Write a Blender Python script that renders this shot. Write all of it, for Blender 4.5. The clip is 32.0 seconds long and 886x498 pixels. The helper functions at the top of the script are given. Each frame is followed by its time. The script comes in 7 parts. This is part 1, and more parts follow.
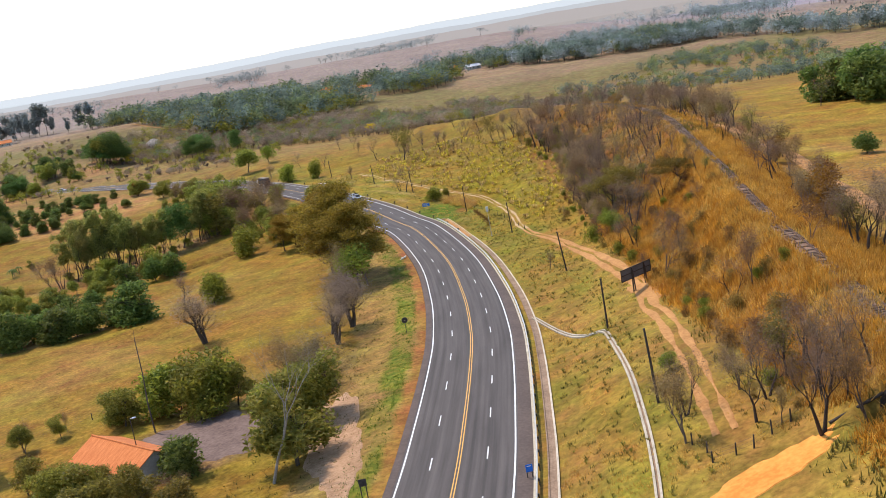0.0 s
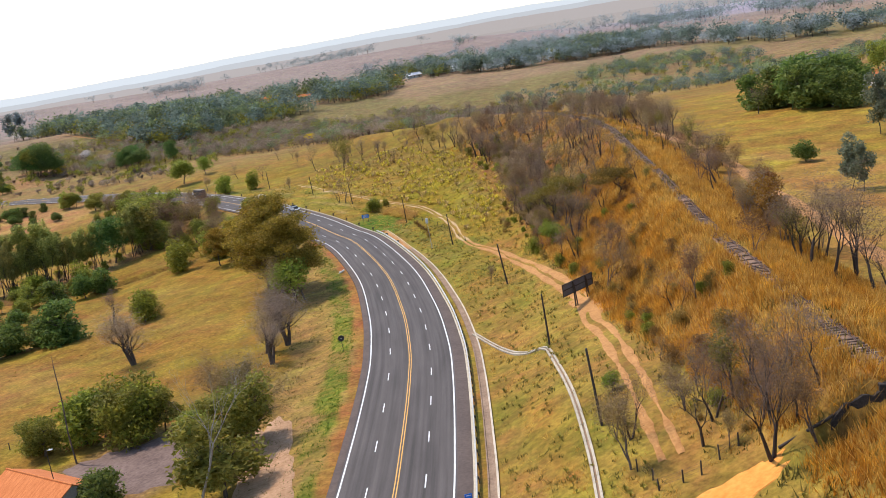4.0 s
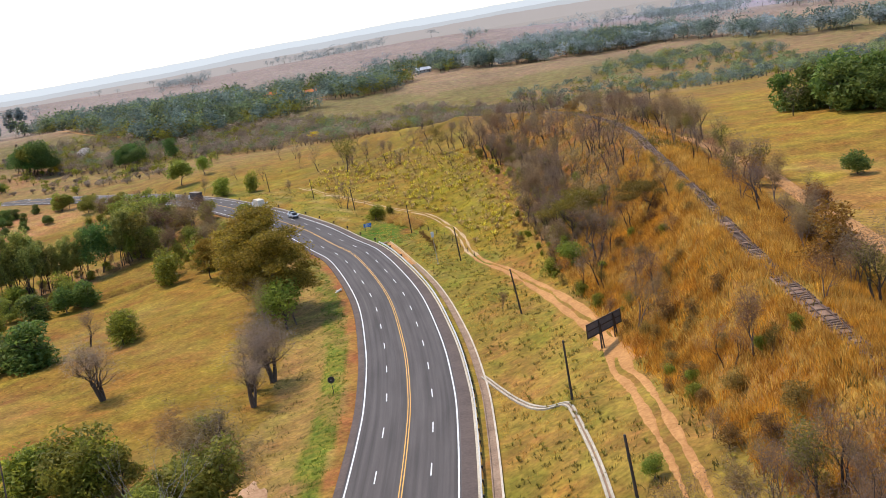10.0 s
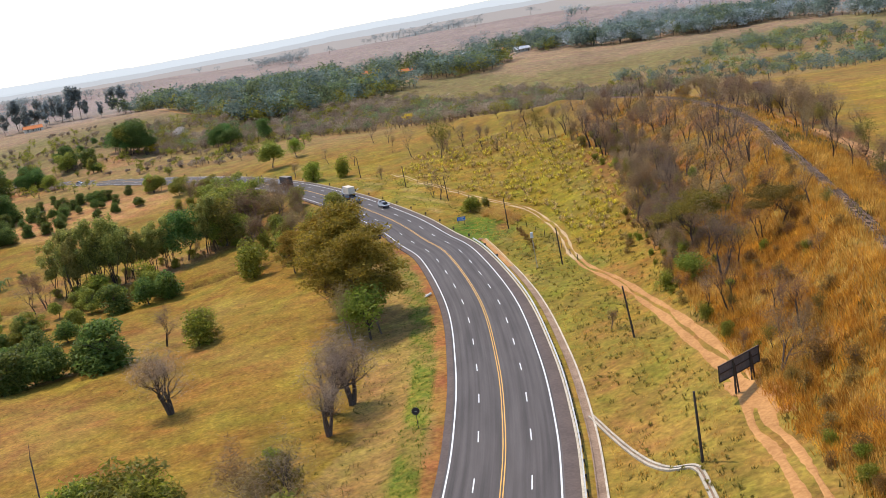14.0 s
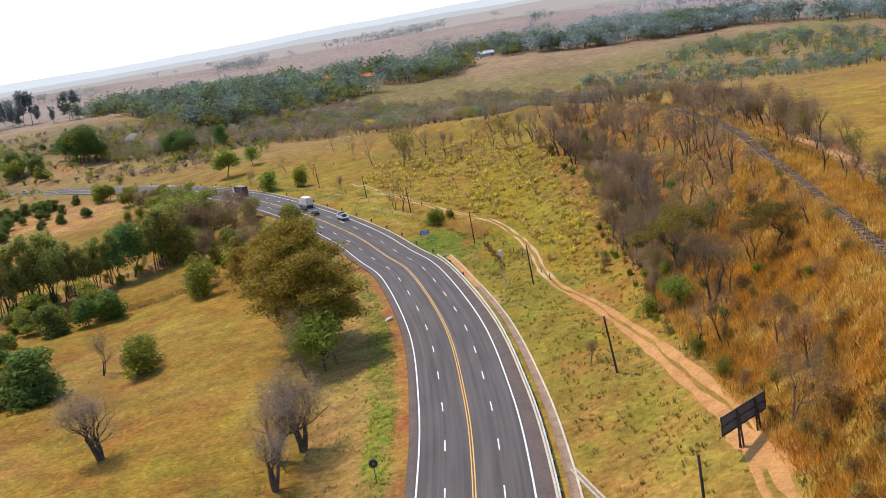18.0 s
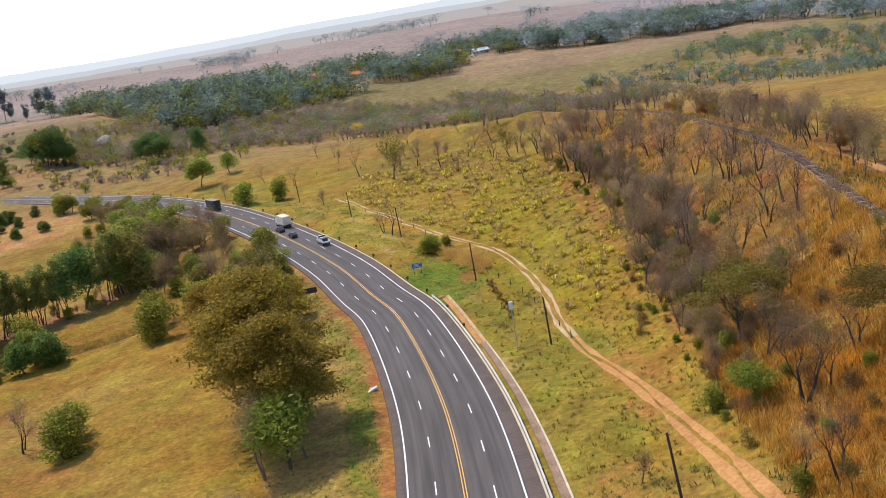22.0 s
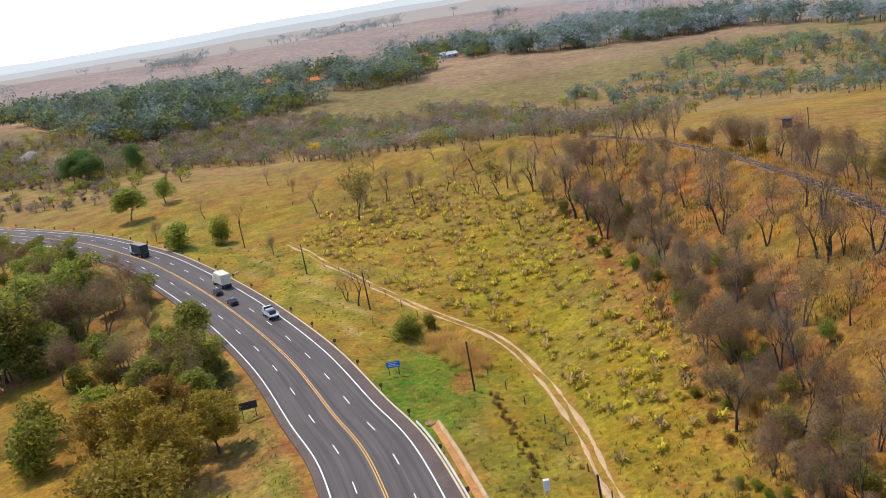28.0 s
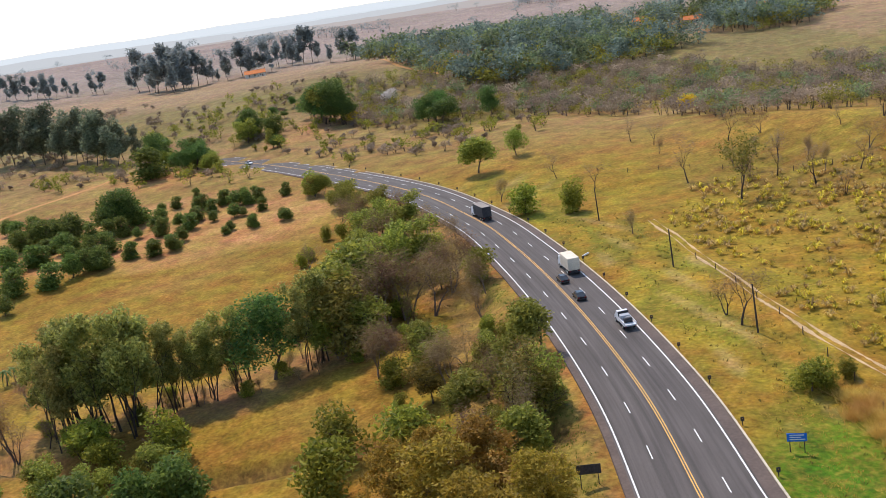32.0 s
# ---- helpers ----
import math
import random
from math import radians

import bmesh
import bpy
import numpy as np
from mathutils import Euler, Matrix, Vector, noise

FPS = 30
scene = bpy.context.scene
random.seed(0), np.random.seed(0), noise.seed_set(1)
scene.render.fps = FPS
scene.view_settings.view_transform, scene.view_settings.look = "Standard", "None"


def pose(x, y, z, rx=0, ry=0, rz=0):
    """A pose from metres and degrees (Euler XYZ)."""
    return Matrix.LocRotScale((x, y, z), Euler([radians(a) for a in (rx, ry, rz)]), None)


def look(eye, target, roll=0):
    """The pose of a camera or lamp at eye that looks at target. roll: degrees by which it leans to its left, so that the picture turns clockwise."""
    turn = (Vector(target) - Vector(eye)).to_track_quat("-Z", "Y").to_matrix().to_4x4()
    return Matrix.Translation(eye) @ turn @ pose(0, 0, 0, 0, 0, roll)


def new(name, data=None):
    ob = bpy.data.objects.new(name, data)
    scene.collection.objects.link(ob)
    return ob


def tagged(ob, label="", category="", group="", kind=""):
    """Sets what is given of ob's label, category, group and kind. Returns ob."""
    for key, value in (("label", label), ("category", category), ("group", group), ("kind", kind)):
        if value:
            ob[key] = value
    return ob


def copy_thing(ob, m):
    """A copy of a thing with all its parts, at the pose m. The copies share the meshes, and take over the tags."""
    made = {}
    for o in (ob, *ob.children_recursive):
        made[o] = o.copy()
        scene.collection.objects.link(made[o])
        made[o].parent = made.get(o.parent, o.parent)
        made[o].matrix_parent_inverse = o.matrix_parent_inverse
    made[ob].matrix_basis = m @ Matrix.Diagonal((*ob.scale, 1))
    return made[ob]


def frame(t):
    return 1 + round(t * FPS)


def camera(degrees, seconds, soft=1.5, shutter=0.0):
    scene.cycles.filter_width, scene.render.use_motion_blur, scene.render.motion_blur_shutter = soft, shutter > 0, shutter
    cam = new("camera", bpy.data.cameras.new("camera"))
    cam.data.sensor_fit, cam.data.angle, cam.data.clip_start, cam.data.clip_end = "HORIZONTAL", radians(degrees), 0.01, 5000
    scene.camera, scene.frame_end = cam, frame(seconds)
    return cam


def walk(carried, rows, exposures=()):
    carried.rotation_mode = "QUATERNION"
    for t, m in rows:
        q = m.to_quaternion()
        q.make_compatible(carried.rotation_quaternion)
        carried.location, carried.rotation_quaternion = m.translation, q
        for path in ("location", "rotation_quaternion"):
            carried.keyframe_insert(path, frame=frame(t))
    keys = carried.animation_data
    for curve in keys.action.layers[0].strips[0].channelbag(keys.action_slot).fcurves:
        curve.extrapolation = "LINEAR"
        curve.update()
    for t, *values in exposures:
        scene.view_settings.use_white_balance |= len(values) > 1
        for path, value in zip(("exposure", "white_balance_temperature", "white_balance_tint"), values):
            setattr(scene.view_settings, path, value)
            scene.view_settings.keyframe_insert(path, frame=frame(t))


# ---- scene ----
cam = camera(48.47, 32.0, soft=0.75)

PATH = [
    (0, (0.04, -0.01, 51.87), (-0.249, 19.538, 47.629), -9.42),
    (0.5, (-0.00, 0.69, 51.93), (-1.627, 20.156, 47.638), -9.33),
    (1, (0.01, 1.07, 51.84), (-0.962, 20.582, 47.556), -9.40),
    (1.5, (0.23, 1.31, 51.64), (0.504, 20.852, 47.412), -9.48),
    (2, (0.46, 1.90, 51.53), (2.048, 21.393, 47.322), -9.45),
    (2.5, (0.56, 2.91, 51.56), (3.186, 22.294, 47.392), -9.48),
    (4.5, (1.64, 6.66, 51.61), (2.171, 26.190, 47.337), -9.38),
    (5, (1.78, 8.33, 51.52), (3.405, 27.806, 47.283), -9.36),
    (5.5, (2.04, 10.65, 51.47), (4.618, 30.031, 47.235), -9.39),
    (6, (2.45, 13.73, 51.48), (5.348, 33.067, 47.258), -9.31),
    (6.5, (2.99, 17.34, 51.72), (6.142, 36.632, 47.481), -9.39),
    (7, (3.54, 21.08, 52.13), (5.720, 40.490, 47.847), -9.39),
    (7.5, (3.95, 24.29, 52.40), (3.461, 43.801, 48.051), -9.34),
    (8, (4.15, 26.41, 52.37), (2.042, 45.804, 47.979), -9.40),
    (8.5, (4.21, 27.35, 52.18), (1.323, 46.640, 47.766), -9.36),
    (9, (4.25, 27.59, 52.06), (2.106, 46.986, 47.662), -9.37),
    (9.5, (4.25, 27.86, 52.06), (3.702, 47.370, 47.688), -9.43),
    (10, (4.23, 28.70, 52.06), (4.849, 48.207, 47.704), -9.41),
    (10.5, (4.26, 30.40, 52.03), (5.156, 49.899, 47.670), -9.46),
    (11, (4.26, 32.98, 52.03), (5.213, 52.476, 47.659), -9.50),
    (11.5, (4.25, 36.22, 52.13), (5.271, 55.711, 47.744), -9.43),
    (12, (4.30, 39.82, 52.39), (5.347, 59.305, 48.000), -9.42),
    (12.5, (4.35, 43.24, 52.79), (5.398, 62.717, 48.385), -9.44),
    (13, (4.30, 45.95, 53.04), (5.362, 65.426, 48.636), -9.47),
    (13.5, (4.11, 48.05, 53.04), (3.225, 67.527, 48.575), -9.39),
    (15.5, (5.20, 52.55, 51.39), (3.554, 71.967, 46.900), -9.48),
    (16, (5.16, 54.29, 51.38), (4.220, 73.760, 46.897), -9.41),
    (16.5, (4.95, 56.43, 51.55), (4.166, 75.898, 47.045), -9.39),
    (17, (4.57, 59.07, 51.80), (3.925, 78.540, 47.269), -9.37),
    (17.5, (4.23, 62.22, 51.94), (3.633, 81.694, 47.424), -9.24),
    (18, (4.08, 65.89, 52.05), (3.493, 85.369, 47.541), -9.23),
    (18.5, (4.01, 70.00, 52.30), (3.450, 89.471, 47.748), -9.26),
    (19, (3.92, 74.43, 52.57), (3.378, 93.894, 48.005), -9.22),
    (19.5, (3.78, 79.12, 52.72), (3.268, 98.586, 48.145), -9.19),
    (20, (3.65, 84.02, 52.72), (3.159, 103.478, 48.129), -9.08),
    (20.5, (3.57, 89.07, 52.66), (3.085, 108.532, 48.071), -9.06),
    (21, (3.53, 94.23, 52.66), (3.075, 113.685, 48.059), -9.00),
    (21.5, (3.48, 99.46, 52.70), (3.028, 118.915, 48.099), -9.00),
    (22, (3.36, 104.80, 52.71), (2.939, 124.248, 48.078), -8.95),
    (22.5, (3.17, 110.21, 52.70), (2.799, 129.656, 48.055), -8.82),
    (23, (2.90, 115.63, 52.70), (2.600, 135.086, 48.060), -8.80),
    (23.5, (2.57, 121.08, 52.71), (2.341, 140.537, 48.074), -8.79),
    (24, (2.23, 126.55, 52.70), (2.072, 146.005, 48.049), -8.71),
    (24.5, (1.95, 132.10, 52.64), (1.858, 151.551, 47.996), -8.75),
    (25, (1.70, 137.69, 52.61), (1.669, 157.149, 47.973), -8.72),
    (25.5, (1.44, 143.21, 52.69), (1.489, 162.659, 48.045), -8.77),
    (27.5, (0.87, 159.69, 55.43), (1.157, 179.109, 50.649), -8.76),
    (28, (0.61, 164.92, 55.71), (0.963, 184.335, 50.927), -8.62),
    (28.5, (0.29, 170.49, 56.01), (0.699, 189.898, 51.194), -8.51),
    (29, (-0.13, 176.33, 56.18), (-0.147, 195.730, 51.329), -8.41),
    (29.5, (-0.69, 182.27, 56.17), (-1.740, 201.633, 51.276), -8.41),
    (30, (-1.49, 188.25, 56.09), (-3.695, 207.500, 51.145), -8.40),
    (30.5, (-2.60, 194.16, 55.99), (-6.192, 213.191, 50.973), -8.46),
    (31, (-4.02, 199.88, 55.83), (-9.401, 218.454, 50.728), -8.57),
    (31.5, (-5.74, 205.26, 55.44), (-11.974, 223.560, 50.333), -8.63),
    (32, (-7.67, 210.37, 54.82), (-14.267, 228.593, 49.899), -8.76),
]
walk(cam, [(t, look(eye, target, roll)) for t, eye, target, roll in PATH])

# ================= sky and sun =================
SUN_AZ, SUN_EL = -42, 56  # degrees: from +y towards +x, and above the horizon
world = bpy.data.worlds.new("sky")
scene.world = world
world.use_nodes = True
_n, _l = world.node_tree.nodes, world.node_tree.links
sky = _n.new("ShaderNodeTexSky")
sky.sky_type, sky.sun_disc = "NISHITA", False
sky.sun_elevation, sky.sun_rotation = radians(SUN_EL), radians(SUN_AZ)
sky.air_density, sky.dust_density, sky.ozone_density = 1.0, 0.7, 1.0
_n["Background"].inputs["Strength"].default_value = 0.15
_l.new(sky.outputs[0], _n["Background"].inputs["Color"])

lamp = bpy.data.lights.new("sun", "SUN")
lamp.energy, lamp.angle, lamp.color = 2.3, radians(1.5), (1.0, 0.87, 0.76)
sun = new("sun", lamp)
_to = Vector((math.sin(radians(SUN_AZ)) * math.cos(radians(SUN_EL)), math.cos(radians(SUN_AZ)) * math.cos(radians(SUN_EL)), math.sin(radians(SUN_EL))))
sun.matrix_world = look(_to * 900, (0, 0, 0))
scene.view_settings.exposure = 0.8


# ================= materials =================
def tree_of(name):
    m = bpy.data.materials.new(name)
    m.use_nodes = True
    return m, m.node_tree.nodes, m.node_tree.links


def plain(name, c1, c2, scale=1.0, rough=0.8, bump=0.3, metal=0.0, vary=0.0, depth=0.02, spec=0.3, stain=0.0, stretch=None):
    """A surface between two colours by noise at two sizes, with relief; vary: change from object to object."""
    m, n, l = tree_of(name)
    b = n["Principled BSDF"]
    b.inputs["Roughness"].default_value, b.inputs["Metallic"].default_value = rough, metal
    b.inputs["Specular IOR Level"].default_value = spec
    co = n.new("ShaderNodeTexCoord")
    where = co.outputs["Object"]
    if stretch:
        mp = n.new("ShaderNodeMapping")
        mp.inputs["Scale"].default_value = stretch
        l.new(where, mp.inputs["Vector"])
        where = mp.outputs["Vector"]
    fine, wide = n.new("ShaderNodeTexNoise"), n.new("ShaderNodeTexNoise")
    fine.inputs["Scale"].default_value, fine.inputs["Detail"].default_value = scale * 6, 5
    wide.inputs["Scale"].default_value, wide.inputs["Detail"].default_value = scale * 0.7, 4
    l.new(where, fine.inputs["Vector"]), l.new(where, wide.inputs["Vector"])
    add = n.new("ShaderNodeMath")
    add.operation = "MULTIPLY_ADD"
    add.inputs[1].default_value = 0.5
    l.new(fine.outputs["Fac"], add.inputs[0])
    half = n.new("ShaderNodeMath")
    half.operation, half.inputs[1].default_value = "MULTIPLY", 0.5
    l.new(wide.outputs["Fac"], half.inputs[0]), l.new(half.outputs[0], add.inputs[2])
    ramp = n.new("ShaderNodeValToRGB")
    ramp.color_ramp.elements[0].position, ramp.color_ramp.elements[1].position = 0.36, 0.64
    ramp.color_ramp.elements[0].color, ramp.color_ramp.elements[1].color = (*c1, 1), (*c2, 1)
    l.new(add.outputs[0], ramp.inputs[0])
    out = ramp.outputs[0]
    if vary:
        info, hsv = n.new("ShaderNodeObjectInfo"), n.new("ShaderNodeHueSaturation")
        mr = n.new("ShaderNodeMapRange")
        mr.inputs["To Min"].default_value, mr.inputs["To Max"].default_value = 1 - vary, 1 + vary
        l.new(info.outputs["Random"], mr.inputs["Value"])
        l.new(mr.outputs[0], hsv.inputs["Value"]), l.new(out, hsv.inputs["Color"])
        out = hsv.outputs[0]
    l.new(out, b.inputs["Base Color"])
    if bump:
        bp = n.new("ShaderNodeBump")
        bp.inputs["Strength"].default_value, bp.inputs["Distance"].default_value = bump, depth
        l.new(fine.outputs["Fac"], bp.inputs["Height"]), l.new(bp.outputs[0], b.inputs["Normal"])
    return m


def leafy(name, c1, c2, rough=0.6, through_light=0.48, vary=0.18, drift=0.0, size=0.35):
    """Leaves or grass: each blade its own shade, with some light through it. drift: change from tussock to tussock."""
    m, n, l = tree_of(name)
    b = n["Principled BSDF"]
    b.inputs["Roughness"].default_value, b.inputs["Specular IOR Level"].default_value = rough, 0.2
    geo, info = n.new("ShaderNodeNewGeometry"), n.new("ShaderNodeObjectInfo")
    ramp = n.new("ShaderNodeValToRGB")
    ramp.color_ramp.elements[0].color, ramp.color_ramp.elements[1].color = (*c1, 1), (*c2, 1)
    l.new(geo.outputs["Random Per Island"], ramp.inputs[0])
    hsv, mr, mh = n.new("ShaderNodeHueSaturation"), n.new("ShaderNodeMapRange"), n.new("ShaderNodeMapRange")
    mr.inputs["To Min"].default_value, mr.inputs["To Max"].default_value = 1 - vary, 1 + vary
    mh.inputs["To Min"].default_value, mh.inputs["To Max"].default_value = 0.5 - vary * 0.12, 0.5 + vary * 0.12
    l.new(info.outputs["Random"], mr.inputs["Value"]), l.new(info.outputs["Random"], mh.inputs["Value"])
    l.new(mr.outputs[0], hsv.inputs["Value"]), l.new(mh.outputs[0], hsv.inputs["Hue"]), l.new(ramp.outputs[0], hsv.inputs["Color"])
    if drift:
        spot, span = n.new("ShaderNodeTexNoise"), n.new("ShaderNodeMapRange")
        spot.inputs["Scale"].default_value, spot.inputs["Detail"].default_value = size, 4
        l.new(geo.outputs["Position"], spot.inputs["Vector"]), l.new(spot.outputs["Fac"], span.inputs["Value"])
        span.inputs["From Min"].default_value, span.inputs["From Max"].default_value = 0.32, 0.68
        span.inputs["To Min"].default_value, span.inputs["To Max"].default_value = 1 - drift, 1 + drift
        both = n.new("ShaderNodeMath")
        both.operation = "MULTIPLY"
        l.new(span.outputs[0], both.inputs[0]), l.new(mr.outputs[0], both.inputs[1]), l.new(both.outputs[0], hsv.inputs["Value"])
        turn = n.new("ShaderNodeMapRange")
        turn.inputs["To Min"].default_value, turn.inputs["To Max"].default_value = 0.5 - drift * 0.05, 0.5 + drift * 0.05
        l.new(spot.outputs["Fac"], turn.inputs["Value"]), l.new(turn.outputs[0], hsv.inputs["Hue"])
    l.new(hsv.outputs[0], b.inputs["Base Color"])
    tr, mix = n.new("ShaderNodeBsdfTranslucent"), n.new("ShaderNodeMixShader")
    mix.inputs[0].default_value = through_light
    l.new(hsv.outputs[0], tr.inputs["Color"])
    l.new(b.outputs[0], mix.inputs[1]), l.new(tr.outputs[0], mix.inputs[2])
    l.new(mix.outputs[0], n["Material Output"].inputs["Surface"])
    return m


def earth(name):
    """Grassland and soil: the colour of each stretch, broken up by tufts, bare patches and mowing."""
    m, n, l = tree_of(name)
    b = n["Principled BSDF"]
    b.inputs["Roughness"].default_value, b.inputs["Specular IOR Level"].default_value = 0.95, 0.1
    col, geo = n.new("ShaderNodeVertexColor"), n.new("ShaderNodeNewGeometry")
    col.layer_name = "soil"
    def grain(scale, detail, lo, hi, dim=3):
        t, r = n.new("ShaderNodeTexNoise"), n.new("ShaderNodeMapRange")
        t.inputs["Scale"].default_value, t.inputs["Detail"].default_value = scale, detail
        t.inputs["Roughness"].default_value = 0.65
        l.new(geo.outputs["Position"], t.inputs["Vector"])
        r.inputs["From Min"].default_value, r.inputs["From Max"].default_value = 0.3, 0.7
        r.inputs["To Min"].default_value, r.inputs["To Max"].default_value = lo, hi
        l.new(t.outputs["Fac"], r.inputs["Value"])
        return r.outputs[0], t.outputs["Fac"]
    tuft, tuft_h = grain(1.3, 6, 0.6, 1.36)
    patch, _ = grain(0.2, 6, 0.66, 1.3)
    wide, _ = grain(0.018, 4, 0.84, 1.14)
    hue, _ = grain(0.09, 6, 0.472, 0.528)
    a, c = n.new("ShaderNodeMath"), n.new("ShaderNodeMath")
    a.operation = c.operation = "MULTIPLY"
    l.new(tuft, a.inputs[0]), l.new(patch, a.inputs[1]), l.new(a.outputs[0], c.inputs[0]), l.new(wide, c.inputs[1])
    # fresh green and pale straw growing through, by how moist the stretch is
    fresh_n, fresh_h = grain(0.45, 6, 0.0, 1.0)
    straw_n, _ = grain(0.9, 6, -0.6, 1.0)
    fm = n.new("ShaderNodeMath")
    fm.operation, fm.use_clamp = "MULTIPLY", True
    l.new(fresh_n, fm.inputs[0]), l.new(col.outputs["Alpha"], fm.inputs[1])
    green, straw = n.new("ShaderNodeMix"), n.new("ShaderNodeMix")
    green.data_type = straw.data_type = "RGBA"
    green.inputs["B"].default_value, straw.inputs["B"].default_value = (0.14, 0.14, 0.012, 1), (0.42, 0.24, 0.05, 1)
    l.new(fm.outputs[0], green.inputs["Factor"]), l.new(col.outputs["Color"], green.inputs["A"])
    sm = n.new("ShaderNodeMath")
    sm.operation, sm.use_clamp, sm.inputs[1].default_value = "MULTIPLY", True, 0.4
    l.new(straw_n, sm.inputs[0]), l.new(sm.outputs[0], straw.inputs["Factor"]), l.new(green.outputs["Result"], straw.inputs["A"])
    hsv = n.new("ShaderNodeHueSaturation")
    l.new(straw.outputs["Result"], hsv.inputs["Color"]), l.new(c.outputs[0], hsv.inputs["Value"]), l.new(hue, hsv.inputs["Hue"])
    l.new(hsv.outputs[0], b.inputs["Base Color"])
    bp = n.new("ShaderNodeBump")
    bp.inputs["Strength"].default_value, bp.inputs["Distance"].default_value = 0.5, 0.2
    l.new(tuft_h, bp.inputs["Height"]), l.new(bp.outputs[0], b.inputs["Normal"])
    return m


EARTH = earth("grassland")


def asphalt():
    """Grey asphalt with paler wheel paths, dark streaks along the lanes and patches."""
    m, n, l = tree_of("asphalt")
    b = n["Principled BSDF"]
    b.inputs["Roughness"].default_value, b.inputs["Specular IOR Level"].default_value = 0.85, 0.25
    at, geo = n.new("ShaderNodeAttribute"), n.new("ShaderNodeNewGeometry")
    at.attribute_name = "across"
    total = None
    for src, scale, stretch, lo, hi in ((at.outputs["Vector"], 1.0, (1.6, 0.02, 1), 0.72, 1.3), (at.outputs["Vector"], 1.0, (0.5, 0.06, 1), 0.85, 1.15), (geo.outputs["Position"], 9.0, (1, 1, 1), 0.85, 1.15)):
        mp, t, r = n.new("ShaderNodeMapping"), n.new("ShaderNodeTexNoise"), n.new("ShaderNodeMapRange")
        mp.inputs["Scale"].default_value = stretch
        t.inputs["Scale"].default_value, t.inputs["Detail"].default_value = scale, 4
        r.inputs["From Min"].default_value, r.inputs["From Max"].default_value = 0.3, 0.7
        r.inputs["To Min"].default_value, r.inputs["To Max"].default_value = lo, hi
        l.new(src, mp.inputs["Vector"]), l.new(mp.outputs[0], t.inputs["Vector"]), l.new(t.outputs["Fac"], r.inputs["Value"])
        if total is None:
            total = r.outputs[0]
        else:
            k = n.new("ShaderNodeMath")
            k.operation = "MULTIPLY"
            l.new(total, k.inputs[0]), l.new(r.outputs[0], k.inputs[1])
            total = k.outputs[0]
    hsv = n.new("ShaderNodeHueSaturation")
    hsv.inputs["Color"].default_value = (0.090, 0.077, 0.069, 1)
    l.new(total, hsv.inputs["Value"]), l.new(hsv.outputs[0], b.inputs["Base Color"])
    return m


ASPHALT = asphalt()
SHOULDER = plain("old_asphalt", (0.085, 0.062, 0.052), (0.135, 0.098, 0.078), 0.4, 0.9, 0.3)
WHITE_PAINT = plain("road_paint_white", (0.62, 0.61, 0.58), (0.8, 0.79, 0.76), 1.5, 0.6, 0.05)
YELLOW_PAINT = plain("road_paint_yellow", (0.62, 0.33, 0.06), (0.78, 0.43, 0.09), 1.5, 0.6, 0.05)
CONCRETE = plain("weathered_concrete", (0.35, 0.295, 0.215), (0.58, 0.50, 0.38), 0.5, 0.9, 0.4, vary=0.12)
STEEL = plain("galvanised_steel", (0.42, 0.40, 0.35), (0.6, 0.58, 0.52), 0.6, 0.5, 0.05, metal=0.4)
RUST = plain("rusty_rail_steel", (0.10, 0.06, 0.045), (0.2, 0.13, 0.1), 2, 0.7, 0.2, metal=0.5)
SLEEPER = plain("grey_old_timber", (0.10, 0.065, 0.045), (0.24, 0.165, 0.12), 1.2, 0.9, 0.4, vary=0.3)
POLEWOOD = plain("dark_pole_timber", (0.035, 0.026, 0.02), (0.09, 0.07, 0.055), 1.0, 0.9, 0.4, stretch=(4, 4, 0.4))
BALLAST = plain("railway_ballast", (0.17, 0.105, 0.07), (0.33, 0.21, 0.14), 2.0, 0.95, 0.8, depth=0.06)
DIRT = plain("red_dirt", (0.31, 0.14, 0.042), (0.52, 0.265, 0.09), 0.35, 0.95, 0.5, depth=0.05)
DARK = plain("weathered_dark_sheet", (0.028, 0.026, 0.028), (0.07, 0.065, 0.065), 0.6, 0.6, 0.1)
BLUE = plain("blue_sign_sheet", (0.012, 0.13, 0.55), (0.02, 0.18, 0.68), 1.0, 0.45, 0.02)
DARK_BARK = plain("dark_tree_bark", (0.03, 0.021, 0.016), (0.085, 0.06, 0.045), 1.5, 0.95, 0.5, vary=0.3, stretch=(3, 3, 0.5))
PALE_DIRT = plain("pale_trodden_dirt", (0.36, 0.235, 0.11), (0.56, 0.40, 0.22), 0.5, 0.95, 0.4, depth=0.04)
BARK = plain("grey_brown_bark", (0.055, 0.038, 0.027), (0.15, 0.108, 0.078), 1.5, 0.95, 0.5, vary=0.3, stretch=(3, 3, 0.5))
PALE_BARK = plain("pale_bark", (0.22, 0.19, 0.16), (0.42, 0.38, 0.33), 1.2, 0.9, 0.4, vary=0.2)
TWIG = plain("dry_twigs", (0.11, 0.075, 0.055), (0.22, 0.155, 0.115), 1.5, 0.95, 0.0, vary=0.3)

